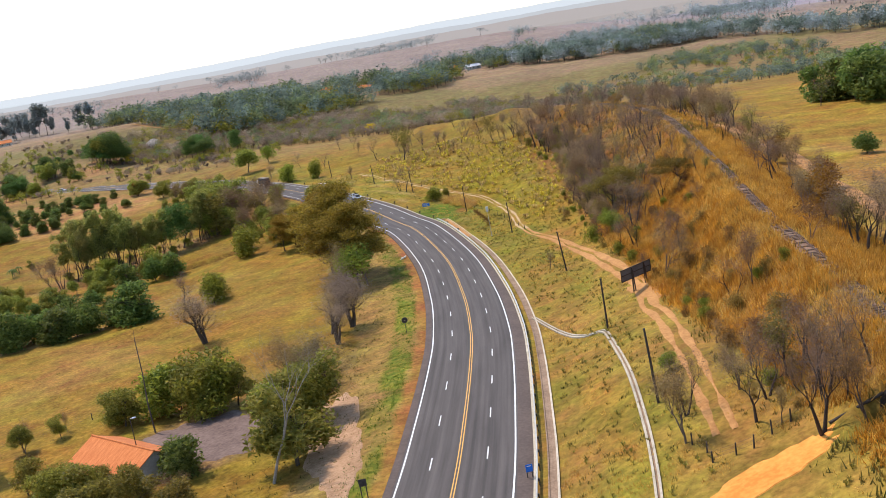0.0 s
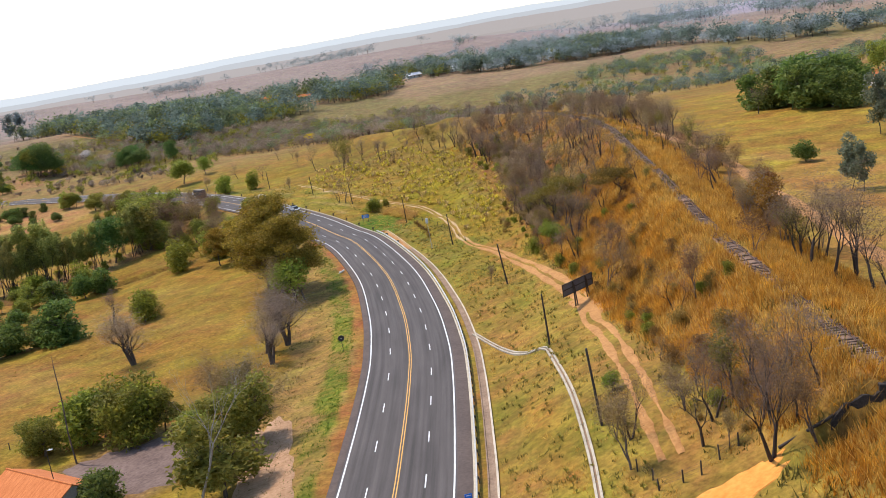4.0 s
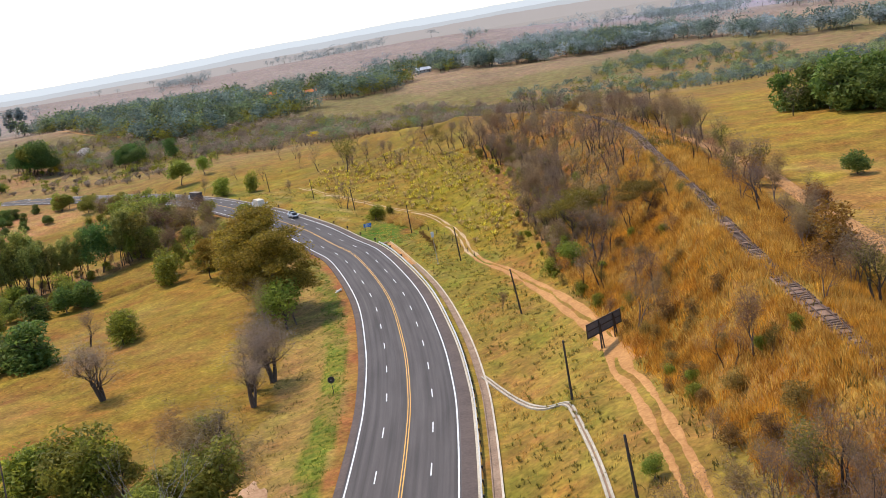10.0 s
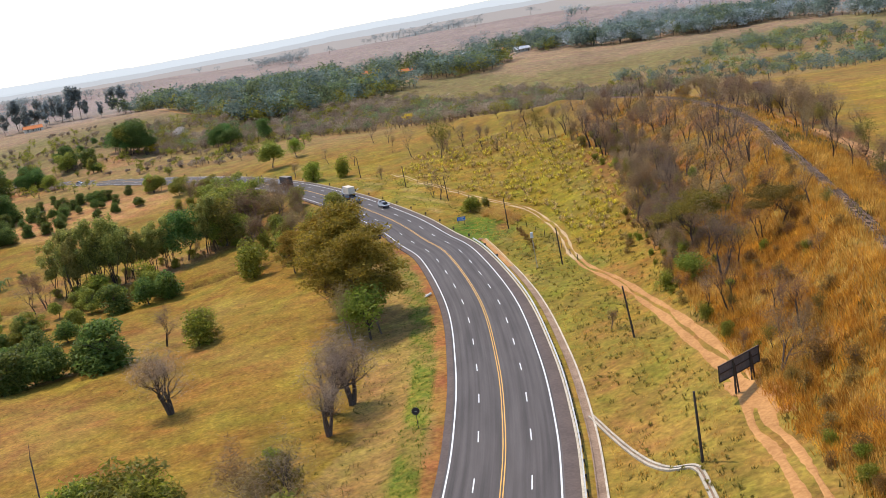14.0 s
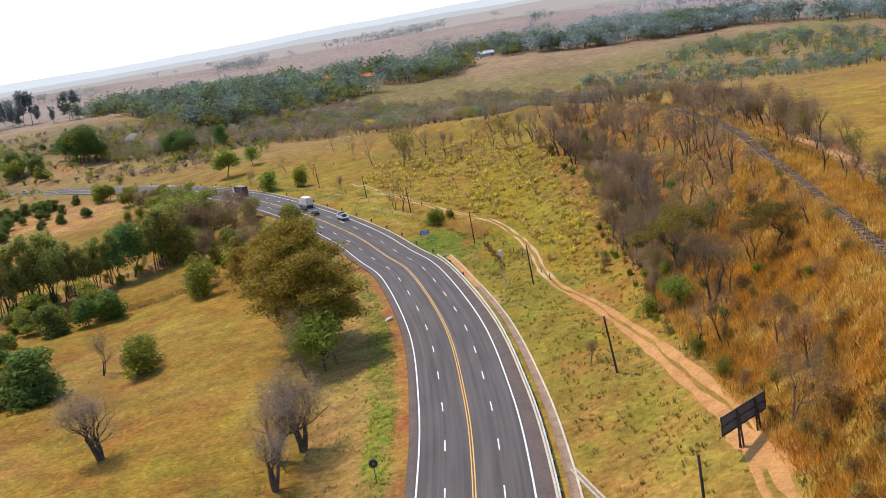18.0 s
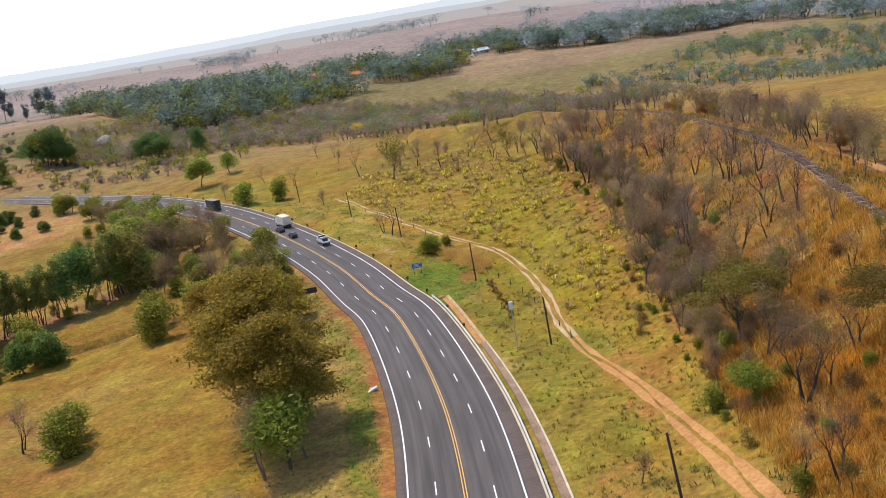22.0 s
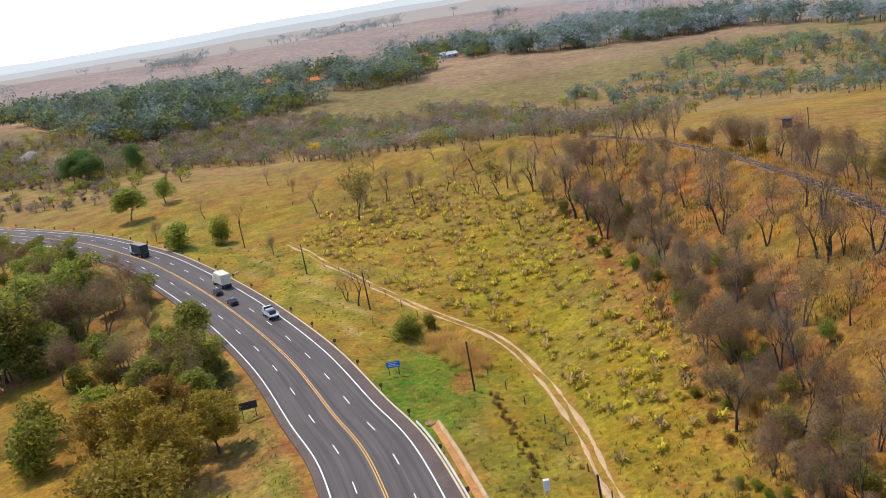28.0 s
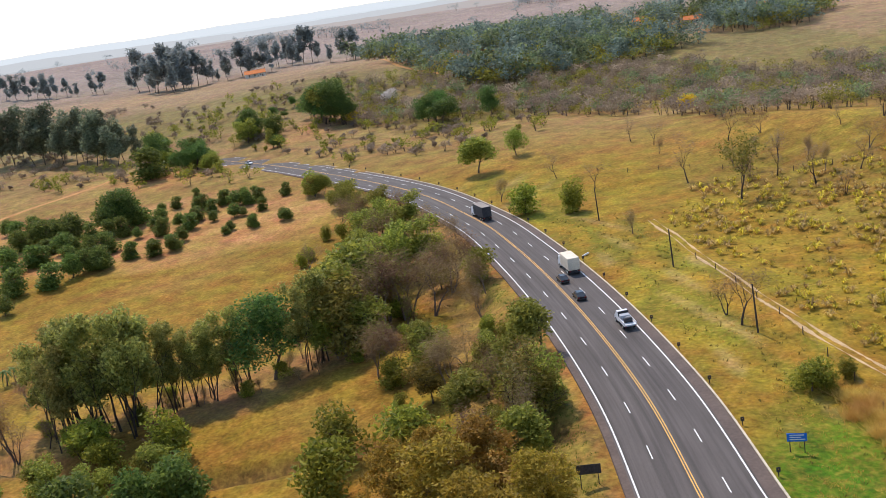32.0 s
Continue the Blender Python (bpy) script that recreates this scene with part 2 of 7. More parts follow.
# ================= the lie of the land =================
def curve(points, step):
    """A Catmull-Rom curve through points, resampled at even steps. Returns an array of places."""
    p = np.array(points, float)
    p = np.vstack([2 * p[0] - p[1], p, 2 * p[-1] - p[-2]])
    out = []
    for k in range(1, len(p) - 2):
        n = max(2, int(np.linalg.norm(p[k + 1] - p[k]) / 2))
        u = (np.arange(n) / n)[:, None]
        a, b, c, d = p[k - 1 : k + 3]
        out.append(0.5 * (2 * b + (c - a) * u + (2 * a - 5 * b + 4 * c - d) * u**2 + (3 * b - a - 3 * c + d) * u**3))
    out = np.vstack(out + [p[-2:-1]])
    run = np.r_[0, np.cumsum(np.linalg.norm(np.diff(out[:, :2], axis=0), axis=1))]
    s = np.arange(0, run[-1], step)
    return np.stack([np.interp(s, run, out[:, k]) for k in range(out.shape[1])], 1)


def sides(line):
    """Unit vectors to the right of a curve seen from above."""
    d = np.gradient(line[:, :2], axis=0)
    d /= np.linalg.norm(d, axis=1)[:, None]
    return np.stack([d[:, 1], -d[:, 0]], 1)


def from_line(line, x, y):
    """For every x, y: the signed distance to a curve (right is positive) and the index of its nearest place."""
    x, y = np.asarray(x, float).ravel(), np.asarray(y, float).ravel()
    right, best, idx = sides(line), np.full(x.shape, 1e12), np.zeros(x.shape, int)
    for k in range(0, len(line), 40):
        seg = line[k : k + 40]
        d2 = (x[:, None] - seg[None, :, 0]) ** 2 + (y[:, None] - seg[None, :, 1]) ** 2
        j = d2.argmin(1)
        v = d2[np.arange(len(x)), j]
        w = v < best
        best[w], idx[w] = v[w], j[w] + k
    off = np.stack([x - line[idx, 0], y - line[idx, 1]], 1)
    # the lateral part alone inside the curve's length
    lat = (off * right[idx]).sum(1)
    dist = np.sqrt(best)
    return np.where(dist > 2 * np.abs(lat) + 6, np.sign(lat) * dist, lat), idx


def ease(a, b, v):
    u = np.clip((v - a) / (b - a), 0, 1)
    return u * u * (3 - 2 * u)


# middle of the highway and of the old railway: x, y, z
ROAD = curve([(-80, -220, 14), (-40, -80, 10), (-21, 0, 6.5), (-10, 60, 4.4), (-4.9, 99.5, 2.7), (-2.6, 124, 1.6), (-0.7, 150, 0.5),
              (0.1, 170, -0.3), (-0.3, 200, -1.6), (-3.2, 242, -3.2), (-10.9, 288.8, -4.1), (-18.4, 313, -4.4), (-29.0, 344.1, -4.3),
              (-46.2, 383.4, -4.0), (-67.1, 424, -3.7), (-87.4, 457.4, -3.6), (-123.3, 503, -3.5), (-187, 560, -3.4), (-233, 594, -3.2),
              (-290, 631, -3), (-332, 652, -2.8), (-420, 692, -2.5), (-560, 752, 0)], 2.0)
RAIL = curve([(24, -40, 17), (33, 20, 17), (39.4, 70, 17.1), (43.4, 110, 17.2), (48, 150, 17), (55.6, 198, 16.6), (64, 257, 16), (69.5, 295, 15.5),
              (72, 330, 14.8), (71.5, 362, 14.2), (69, 395, 13.5), (62, 426, 12.8), (47, 462, 11.5), (18, 500, 10), (-25, 535, 8.5),
              (-80, 560, 7.5), (-150, 590, 7)], 1.0)
TRACK = curve([(23.6, 91.6), (24.5, 99.2), (25.3, 107.0), (27.0, 122.9), (28.7, 142.0), (28.5, 150), (30.5, 164), (29, 182), (27.5, 205), (25, 228), (20.5, 252), (18.5, 272), (18, 295), (15.5, 322),
               (11, 338), (3, 352), (-8, 372), (-20, 398), (-30, 422), (-38, 440)], 1.0)


def line_at(ys, xs, zs):
    return lambda y: (np.interp(y, ys, xs), np.interp(y, ys, zs))


_ys = [0, 60, 110, 150, 200, 260, 320, 400, 480, 560, 640]
_road_x = np.interp(_ys, ROAD[:, 1], ROAD[:, 0])
CROSS = [
    line_at([0], [-900], [-8]),
    line_at(_ys, [-320] * 9 + [-380, -480], [-3, -4, -6, -8, -10, -12.5, -13, -12, -9, -6, -3]),
    line_at(_ys, [-150] * 7 + [-175, -210, -265, -370], [-2, -2, -4, -6, -8, -10.5, -13, -12, -8.5, -5.5, -3.5]),
    line_at(_ys, _road_x - 70, [0, 0, -2.5, -4, -5.5, -8.8, -11.8, -11.5, -8, -5, -4]),
    line_at(_ys, _road_x - 28, [3, 2, 0, -1.6, -3.2, -5.4, -7.6, -8.6, -6, -4.2, -3.6]),
    line_at(_ys, _road_x + 16, [8, 6.5, 4.0, 1.2, -0.9, -3.2, -4.9, -4.2, -3.8, -3.4, -3]),
    line_at(_ys, [24, 24, 22, 23.5, 25, 21, 17, 12, -8, -60, -160], [12, 11, 8, 4.0, 0.6, -3.0, -5.6, -3.0, -1, 1.5, 2]),
    line_at([0, 60, 110, 150, 190, 215, 260, 320, 400, 480, 560], [25, 28, 31, 33, 35, 36, 41, 37, 38, 10, -50], [14, 13, 10.5, 6, 4.6, 3.2, 2.2, -0.6, 1.6, 2, 3]),
    line_at([0, 60, 110, 150, 200, 260, 320, 400, 430, 480, 560], [26, 33, 38, 42, 47, 54, 56, 57, 50, 22, -40], [16, 16, 15.5, 13, 11.5, 10, 8.6, 8.5, 8, 5.5, 4.5]),
    lambda y: (np.interp(y, RAIL[:, 1], RAIL[:, 0]) - 3.2, np.interp(y, RAIL[:, 1], RAIL[:, 2])),
    lambda y: (np.interp(y, RAIL[:, 1], RAIL[:, 0]) + 3.2, np.interp(y, RAIL[:, 1], RAIL[:, 2])),
    lambda y: (np.interp(y, RAIL[:, 1], RAIL[:, 0]) + 14, np.interp(y, [0, 200, 330, 480, 560], [13.5, 12.5, 11, 6, 4])),
    line_at([0, 150, 300, 400, 480, 560], [90, 100, 115, 120, 120, 120], [13, 12, 11, 9, 4, 0]),
    line_at([0, 300, 420, 560], [200, 200, 200, 200], [14, 11, 7, 0]),
    line_at([0], [900], [14]),
]
_r_far = [0, 480, 560, 640, 720, 800, 1000, 1080, 1250, 1480, 1560, 1800, 2300, 3000, 4000, 4900]
_z_far = [-3, -3, -2, -2.5, 1, 7, 13, 15, 27, 38, 37, 10, 0, 0, 0, 0]


def far_ground(x, y):
    r = np.hypot(x * 0.8, y)
    bend = 1 + ease(800, 1300, r) * (0.04 * np.sin(x / 190 + 1) + 0.03 * np.sin(x / 83 + y / 400))
    z = np.interp(r * bend, _r_far, _z_far)
    z = z - 16 * ease(80, 450, x) * ease(1100, 1400, r) * (1 - ease(1600, 1850, r))
    z = z + 11 * np.exp(-(((x + 255) / 120) ** 2 + ((y - 800) / 110) ** 2))
    z = z - 4 * np.exp(-(((x - 170) / 160) ** 2 + ((y - 610) / 70) ** 2))
    swell = np.sin(x / 310 + 0.6) * np.cos(y / 420 + 1.1) + 0.6 * np.sin(x / 170 - y / 260)
    return z + swell * np.interp(r, [500, 900, 1600, 2700, 3400], [0, 2.0, 5, 6, 2])


def axis(parts):
    out = []
    for a, b, step in parts:
        out += list(np.arange(a, b, step))
    return np.array(out + [parts[-1][1]])


GX = np.r_[-np.geomspace(4800, 140, 46), axis([(-138, -54, 2.5), (-54, 66, 1.0), (66, 130, 2.5)]), np.geomspace(133, 4800, 46)]
GY = np.r_[axis([(-300, 60, 15), (60, 480, 1.6)]), np.geomspace(484, 4900, 90)]


def land():
    z = np.zeros((len(GY), len(GX)))
    for j, y in enumerate(GY):
        pairs = [line(y) for line in CROSS]
        xs = np.maximum.accumulate(np.array([p[0] for p in pairs]) + np.arange(len(pairs)) * 0.01)
        z[j] = np.interp(GX, xs, [p[1] for p in pairs])
    xx, yy = np.meshgrid(GX, GY)
    w = ease(500, 660, np.hypot(xx * 0.7, yy))
    z = z * (1 - w) + far_ground(xx, yy) * w
    # soften the folds
    for _ in range(3):
        s = z.copy()
        s[1:-1, 1:-1] = 0.4 * z[1:-1, 1:-1] + 0.15 * (z[:-2, 1:-1] + z[2:, 1:-1] + z[1:-1, :-2] + z[1:-1, 2:])
        z = s
    # hummocks
    z += 0.25 * np.sin(xx / 5.3 + 1.3 * np.sin(yy / 9.1)) * np.sin(yy / 6.7 + np.sin(xx / 8.3))
    z += 0.5 * np.sin(xx / 17 + 2 * np.sin(yy / 31)) * np.sin(yy / 23)
    # creek between the fields
    creek = CREEK
    d, _ = from_line(creek, xx, yy)
    d = np.abs(d.reshape(z.shape))
    z -= 2.3 * (1 - ease(0.7, 3.4, d))
    # beds of railway and highway
    for line, flat, soft, drop in ((RAIL[:500], 2.6, 6.0, 0.0), (ROAD, 9.6, 18.0, 0.32)):
        d, k = from_line(line, xx, yy)
        d, k = np.abs(d.reshape(z.shape)), k.reshape(z.shape)
        w = 1 - ease(flat, soft, d)
        z = z * (1 - w) + (line[k, 2] - drop) * w
    # the gap under the railway bridge
    gap = np.exp(-(np.abs(yy - 79.6) / 2.2) ** 4) * (1 - ease(5.4, 8.5, np.abs(xx - 40.4)))
    z -= 4.2 * gap
    return z, gap


CREEK = curve([(-330, 330), (-220, 345), (-150, 335), (-105, 329), (-80, 332), (-62, 336), (-45, 334), (-36, 331)], 2.0)
GZ, GULLY = land()


def ground(x, y):
    """The height of the ground, between the corners of its sheet."""
    i = np.clip(np.searchsorted(GX, x) - 1, 0, len(GX) - 2)
    j = np.clip(np.searchsorted(GY, y) - 1, 0, len(GY) - 2)
    u, v = (x - GX[i]) / (GX[i + 1] - GX[i]), (y - GY[j]) / (GY[j + 1] - GY[j])
    return (GZ[j, i] * (1 - u) + GZ[j, i + 1] * u) * (1 - v) + (GZ[j + 1, i] * (1 - u) + GZ[j + 1, i + 1] * u) * v


# ================= building helpers =================
def mesh_of(name, verts, faces, material=None, smooth=False):
    me = bpy.data.meshes.new(name)
    me.from_pydata([tuple(v) for v in verts], [], [tuple(f) for f in faces])
    if material:
        me.materials.append(material)
    if smooth:
        me.polygons.foreach_set("use_smooth", [True] * len(me.polygons))
    me.update()
    return me


def part(name, shape, material, parent, label="", m=None):
    """Links a bmesh, a (verts, faces) pair or a mesh as one mesh object under a thing or a part."""
    if isinstance(shape, bmesh.types.BMesh):
        me = bpy.data.meshes.new(name)
        shape.to_mesh(me)
        shape.free()
        me.materials.append(material)
    elif isinstance(shape, tuple):
        me = mesh_of(name, *shape, material)
    else:
        me = shape
    ob = new(name, me)
    if parent is not None:
        ob.parent = parent
    if m is not None:
        ob.matrix_basis = m
    if label:
        ob["label"] = label
    return ob


def box(sx, sy, sz, at=(0, 0, 0), bevel=0.0):
    """A bmesh box with bevelled edges, its middle at the given place."""
    bm = bmesh.new()
    bmesh.ops.create_cube(bm, size=1, matrix=Matrix.Translation(at) @ Matrix.Diagonal((sx, sy, sz, 1)))
    if bevel:
        bmesh.ops.bevel(bm, geom=bm.edges[:], offset=bevel, segments=1, affect="EDGES")
    return bm


def rod(a, b, r1, r2, sides_n=8, bm=None):
    """A tapered round bar from a to b, in a bmesh."""
    bm = bm or bmesh.new()
    a, b = Vector(a), Vector(b)
    q = (b - a).to_track_quat("Z", "Y").to_matrix().to_4x4()
    bmesh.ops.create_cone(bm, cap_ends=True, segments=sides_n, radius1=r1, radius2=r2, depth=(b - a).length,
                          matrix=Matrix.Translation((a + b) / 2) @ q)
    return bm


def ribbon(line, offsets, lift=0.0, drape=False, closed=False):
    """A strip along a curve: offsets are (sideways, up) pairs across it. drape: it follows the ground."""
    right = sides(line)
    verts, n = [], len(offsets)
    for k in range(len(line)):
        for o, u in offsets:
            x, y = line[k, 0] + right[k, 0] * o, line[k, 1] + right[k, 1] * o
            z = (ground(x, y) if drape else line[k, 2]) + u + lift
            verts.append((x, y, z))
    faces = []
    for k in range(len(line) - 1):
        for j in range(n if closed else n - 1):
            j2 = (j + 1) % n
            faces.append((k * n + j, k * n + j2, (k + 1) * n + j2, (k + 1) * n + j))
    if closed:
        faces += [tuple(range(n))[::-1], tuple(range((len(line) - 1) * n, len(line) * n))]
    return verts, faces


def stretch_of(line, y0, y1):
    k = np.where((line[:, 1] >= y0) & (line[:, 1] <= y1))[0]
    return line[k[0] : k[-1] + 1]


# ================= ground =================
def soil_colours():
    """The colour of grass and soil over the sheet, by the lie of the fields, with painted far haze."""
    xx, yy = np.meshgrid(GX, GY)
    shape = xx.shape
    rd, rk = from_line(ROAD, xx, yy)
    rl, _ = from_line(RAIL, xx, yy)
    rd, rl = rd.reshape(shape), rl.reshape(shape)
    wob = 3 * np.sin(xx / 7.0 + np.sin(yy / 11.0)) + 2.2 * np.sin(yy / 5.1 + xx / 13.0)
    col = np.empty(shape + (3,))
    col[:] = (0.275, 0.172, 0.034)  # grazed fields, left

    def lay(c, w):
        w = np.clip(w, 0, 1)[..., None]
        col[:] = col * (1 - w) + np.array(c) * w

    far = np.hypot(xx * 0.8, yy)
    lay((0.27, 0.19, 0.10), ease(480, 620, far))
    patch = np.sin(np.floor((xx + 0.5 * yy) / 140) * 12.9 + np.floor((yy - 0.3 * xx) / 95) * 7.7)
    lay((0.33, 0.225, 0.11), ease(560, 640, far) * (patch > 0.45))
    lay((0.20, 0.17, 0.07), ease(560, 640, far) * (patch < -0.5))
    # distance haze painted into the soil colour: paler and greyer farther off
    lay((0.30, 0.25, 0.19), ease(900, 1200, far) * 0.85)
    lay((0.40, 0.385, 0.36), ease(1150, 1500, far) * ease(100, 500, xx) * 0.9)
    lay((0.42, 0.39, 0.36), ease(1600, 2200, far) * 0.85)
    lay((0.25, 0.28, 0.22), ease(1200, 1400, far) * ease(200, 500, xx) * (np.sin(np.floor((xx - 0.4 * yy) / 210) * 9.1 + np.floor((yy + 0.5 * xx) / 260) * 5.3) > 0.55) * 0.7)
    near = (yy > 60) & (yy < 520)
    right_side = ease(8, 12, rd) * (1 - ease(470, 540, yy))
    lay((0.345, 0.222, 0.04), right_side)
    lay((0.42, 0.20, 0.075), right_side * ease(0.15, 0.65, np.sin(xx / 2.7 + 2 * np.sin(yy / 9)) * np.sin(yy / 7.5 + xx / 6)) * (1 - ease(270, 330, yy)) * 1.0)  # verge and meadow
    lay((0.295, 0.235, 0.014), right_side * ease(235, 300, yy + wob * 3) * ease(-6, 8, xx - 8 + wob) * (1 - 0.8 * ease(392, 432, yy + wob)))  # yellow-green meadow
    bare = np.sin(xx / 6.3 + 1.5 * np.sin(yy / 14)) * np.sin(yy / 9.7 + xx / 21) + 0.35 * np.sin(xx / 2.9) * np.sin(yy / 3.7)
    lay((0.22, 0.145, 0.055), right_side * ease(12, 26, xx - 4 + wob) * ease(285, 310, yy + wob) * (1 - ease(400, 430, yy + wob)) * ease(-0.75, 0.3, bare) * 0.85)
    verge = (rd > 9.5) & (rd < 26 + wob) & near
    lay((0.15, 0.185, 0.028), verge * ease(225, 260, yy + wob * 3) * ease(-0.5, 0.4, np.sin(rd / 2.3 + wob * 0.5) + 0.6 * np.sin(yy / 6.5)) * 0.7)
    lay((0.46, 0.34, 0.20), verge * ease(0.45, 0.9, np.sin(rd / 1.7 + 1.5 * np.sin(yy / 10)) * np.sin(yy / 8.5 + rd / 4)) * ease(215, 240, yy) * 0.75)
    td = np.abs(from_line(np.c_[TRACK, np.zeros(len(TRACK))], xx, yy)[0].reshape(shape))
    foot = np.interp(yy, [90, 150, 240, 290, 330], [27, 29, 31, 38, 44])
    lay((0.33, 0.185, 0.075), right_side * ease(-5, 4, xx - foot + wob * 0.8) * (1 - ease(300, 350, yy)) * 0.75)
    hill = ease(30, 37, xx + wob * 0.4) * (1 - ease(20, 26, rl)) * (1 - ease(440, 520, yy))
    lay((0.32, 0.16, 0.032), hill)
    lay((0.25, 0.125, 0.056), hill * ease(200, 280, yy) * 0.85)
    lay((0.22, 0.15, 0.035), hill * ease(0.1, 0.9, np.sin(xx / 7 + yy / 15) * np.sin(yy / 11 + wob * 0.2)) * 0.55)
    lay((0.37, 0.15, 0.055), hill * ease(0.2, 0.9, np.sin(xx / 5.1 + 2) * np.sin(yy / 8.3 + wob * 0.3)) * 0.6)
    field = ease(20, 26, rl) * ease(60, 75, xx) * (1 - ease(500, 560, yy))
    lay((0.32, 0.215, 0.045), field)
    lay((0.24, 0.15, 0.03), field * ease(0.5, 0.9, np.sin((xx * 0.35 + yy) / 9.0 + 1.5 * np.sin(xx / 40))) * 0.6)
    lay((0.26, 0.16, 0.06), right_side * ease(400, 440, yy + wob * 2) * ease(-14, 10, xx + (yy - 420) * 0.5 + wob * 2) * 0.8)
    # verges of the highway
    lay((0.38, 0.19, 0.075), (1 - ease(1.1, 2.3, td + wob * 0.1)) * (1 - ease(300, 420, yy)) * 0.8)
    lay((0.37, 0.245, 0.13), ((rd < -8) & (rd > -24 + wob * 0.6) & near) * 0.75)
    lay((0.36, 0.175, 0.075), ((rd < -7.5) & (rd > -9.9 + wob * 0.08) & near) * 1.0)
    lay((0.12, 0.20, 0.02), (0.35 + 0.65 * (np.sin(yy / 7.3) + np.sin(yy / 3.1 + rd) > -0.3)) * (1 - 0.5 * ease(262, 285, yy)) * ((rd < -10.2 + wob * 0.06) & (rd > -14.2 + wob * 0.16) & near) * 0.85)
    lay((0.35, 0.225, 0.085), ((rd > 8) & (yy < 215 + wob * 6)) * 0.75)
    lay((0.46, 0.205, 0.07), (1 - ease(0.6, 1.2, np.hypot((xx - 14.8 - (yy - 110) * 0.02) / 2.6, (yy - 112) / 26) + wob * 0.05)) * 0.85)
    lay((0.225, 0.215, 0.04), ((rd > 8) & (rd < 24 + wob * 0.6) & near & (yy < 330)) * ease(-0.5, 0.5, np.sin(xx / 4.7 + 1.4 * np.sin(yy / 8)) * np.sin(yy / 6.1) + np.interp(yy, [120, 230], [-0.25, 0.25])) * 0.75)
    lay((0.085, 0.21, 0.016), (1 - ease(6, 11, np.hypot((xx + 2.5) * 0.9, (yy - 317) * 0.5 + wob * 0.4))))
    lay((0.40, 0.16, 0.075), (1 - ease(0.6, 1.2, np.hypot((xx - 3.6) / 2.2, (yy - 319) / 5.5) + wob * 0.08)) * 0.9)
    # bare yard by the roadside house and the pale clearing
    lay((0.19, 0.125, 0.105), 1 - ease(11, 14.5, np.hypot(xx + 42, (yy - 142) * 0.85) + wob * 0.3))
    lay((0.42, 0.25, 0.15), (1 - ease(0.7, 1.15, np.hypot((xx + 21) / 7, (yy - 126) / 24) + wob * 0.05)) * ease(-0.6, 0.3, np.sin(xx / 3.3) * np.sin(yy / 5.1 + xx / 7)) * 0.75)
    lay((0.40, 0.245, 0.15), 1 - ease(4.5, 7, np.hypot((xx + 20), (yy - 141) * 1.4) + wob * 0.2))
    # bare ground by the far bend and the dirt among the fruit trees
    lay((0.50, 0.26, 0.14), (1 - ease(14, 24, np.hypot((xx + 258) * 0.9, (yy - 566) * 0.8) + wob)) * 0.95)
    lay((0.50, 0.26, 0.15), (1 - ease(9, 18, np.hypot((xx + 222), (yy - 655) * 0.5) + wob)) * 0.9)
    d, _ = from_line(ORCHARD, xx, yy)
    ox, oy = xx + 222, yy - 488
    lay((0.55, 0.31, 0.20), (1 - ease(0.75, 1.15, np.hypot((ox - 6) / 78, oy / 43) + wob * 0.02)) * (0.75 + 0.2 * np.sin(xx / 5) * np.sin(yy / 4)))
    d, _ = from_line(CREEK, xx, yy)
    lay((0.17, 0.105, 0.06), (1 - ease(1.2, 3.5, np.abs(d.reshape(shape)))) * 0.9)
    lay((0.30, 0.185, 0.12), (1 - ease(7, 13, np.abs((yy - 362) - (xx + 108) * 0.75) + wob)) * ease(-150, -140, xx) * (1 - ease(-84, -76, xx)) * 0.85)
    lay((0.34, 0.20, 0.09), ((rd < -26 + wob) & (yy > 100) & (yy < 480)) * ease(0.25, 0.8, np.sin(xx / 13 + 1.7 * np.sin(yy / 19)) * np.sin(yy / 27 + xx / 31)) * 0.45)
    lay((0.50, 0.35, 0.22), (1 - ease(1.5, 3.2, np.abs(yy - 241.5 - (xx + 120) * 0.32 + wob * 0.2))) * ease(-135, -128, xx) * (1 - ease(-84, -78, xx)) * 0.8)
    # the gully's deep shade painted into its soil as dark brown
    lay((0.05, 0.036, 0.026), GULLY * 0.95)
    # overall tone, with blue raised far off as painted haze
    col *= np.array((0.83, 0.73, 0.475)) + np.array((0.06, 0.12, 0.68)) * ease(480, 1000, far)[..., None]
    # how fresh the growth is
    wet = np.full(shape, 0.28)
    wet = np.where(right_side > 0.5, 0.7, wet)
    wet = np.where(hill > 0.5, 0.25, wet)
    wet = np.where(field > 0.5, 0.15, wet)
    wet = np.where((rd > -30) & (rd < -14) & near, 0.45, wet)
    return np.concatenate([col, wet[..., None]], -1)


ORCHARD = curve([(-330, 385), (-228, 436), (-212, 460), (-198, 484), (-184, 502), (-172, 524)], 2.0)


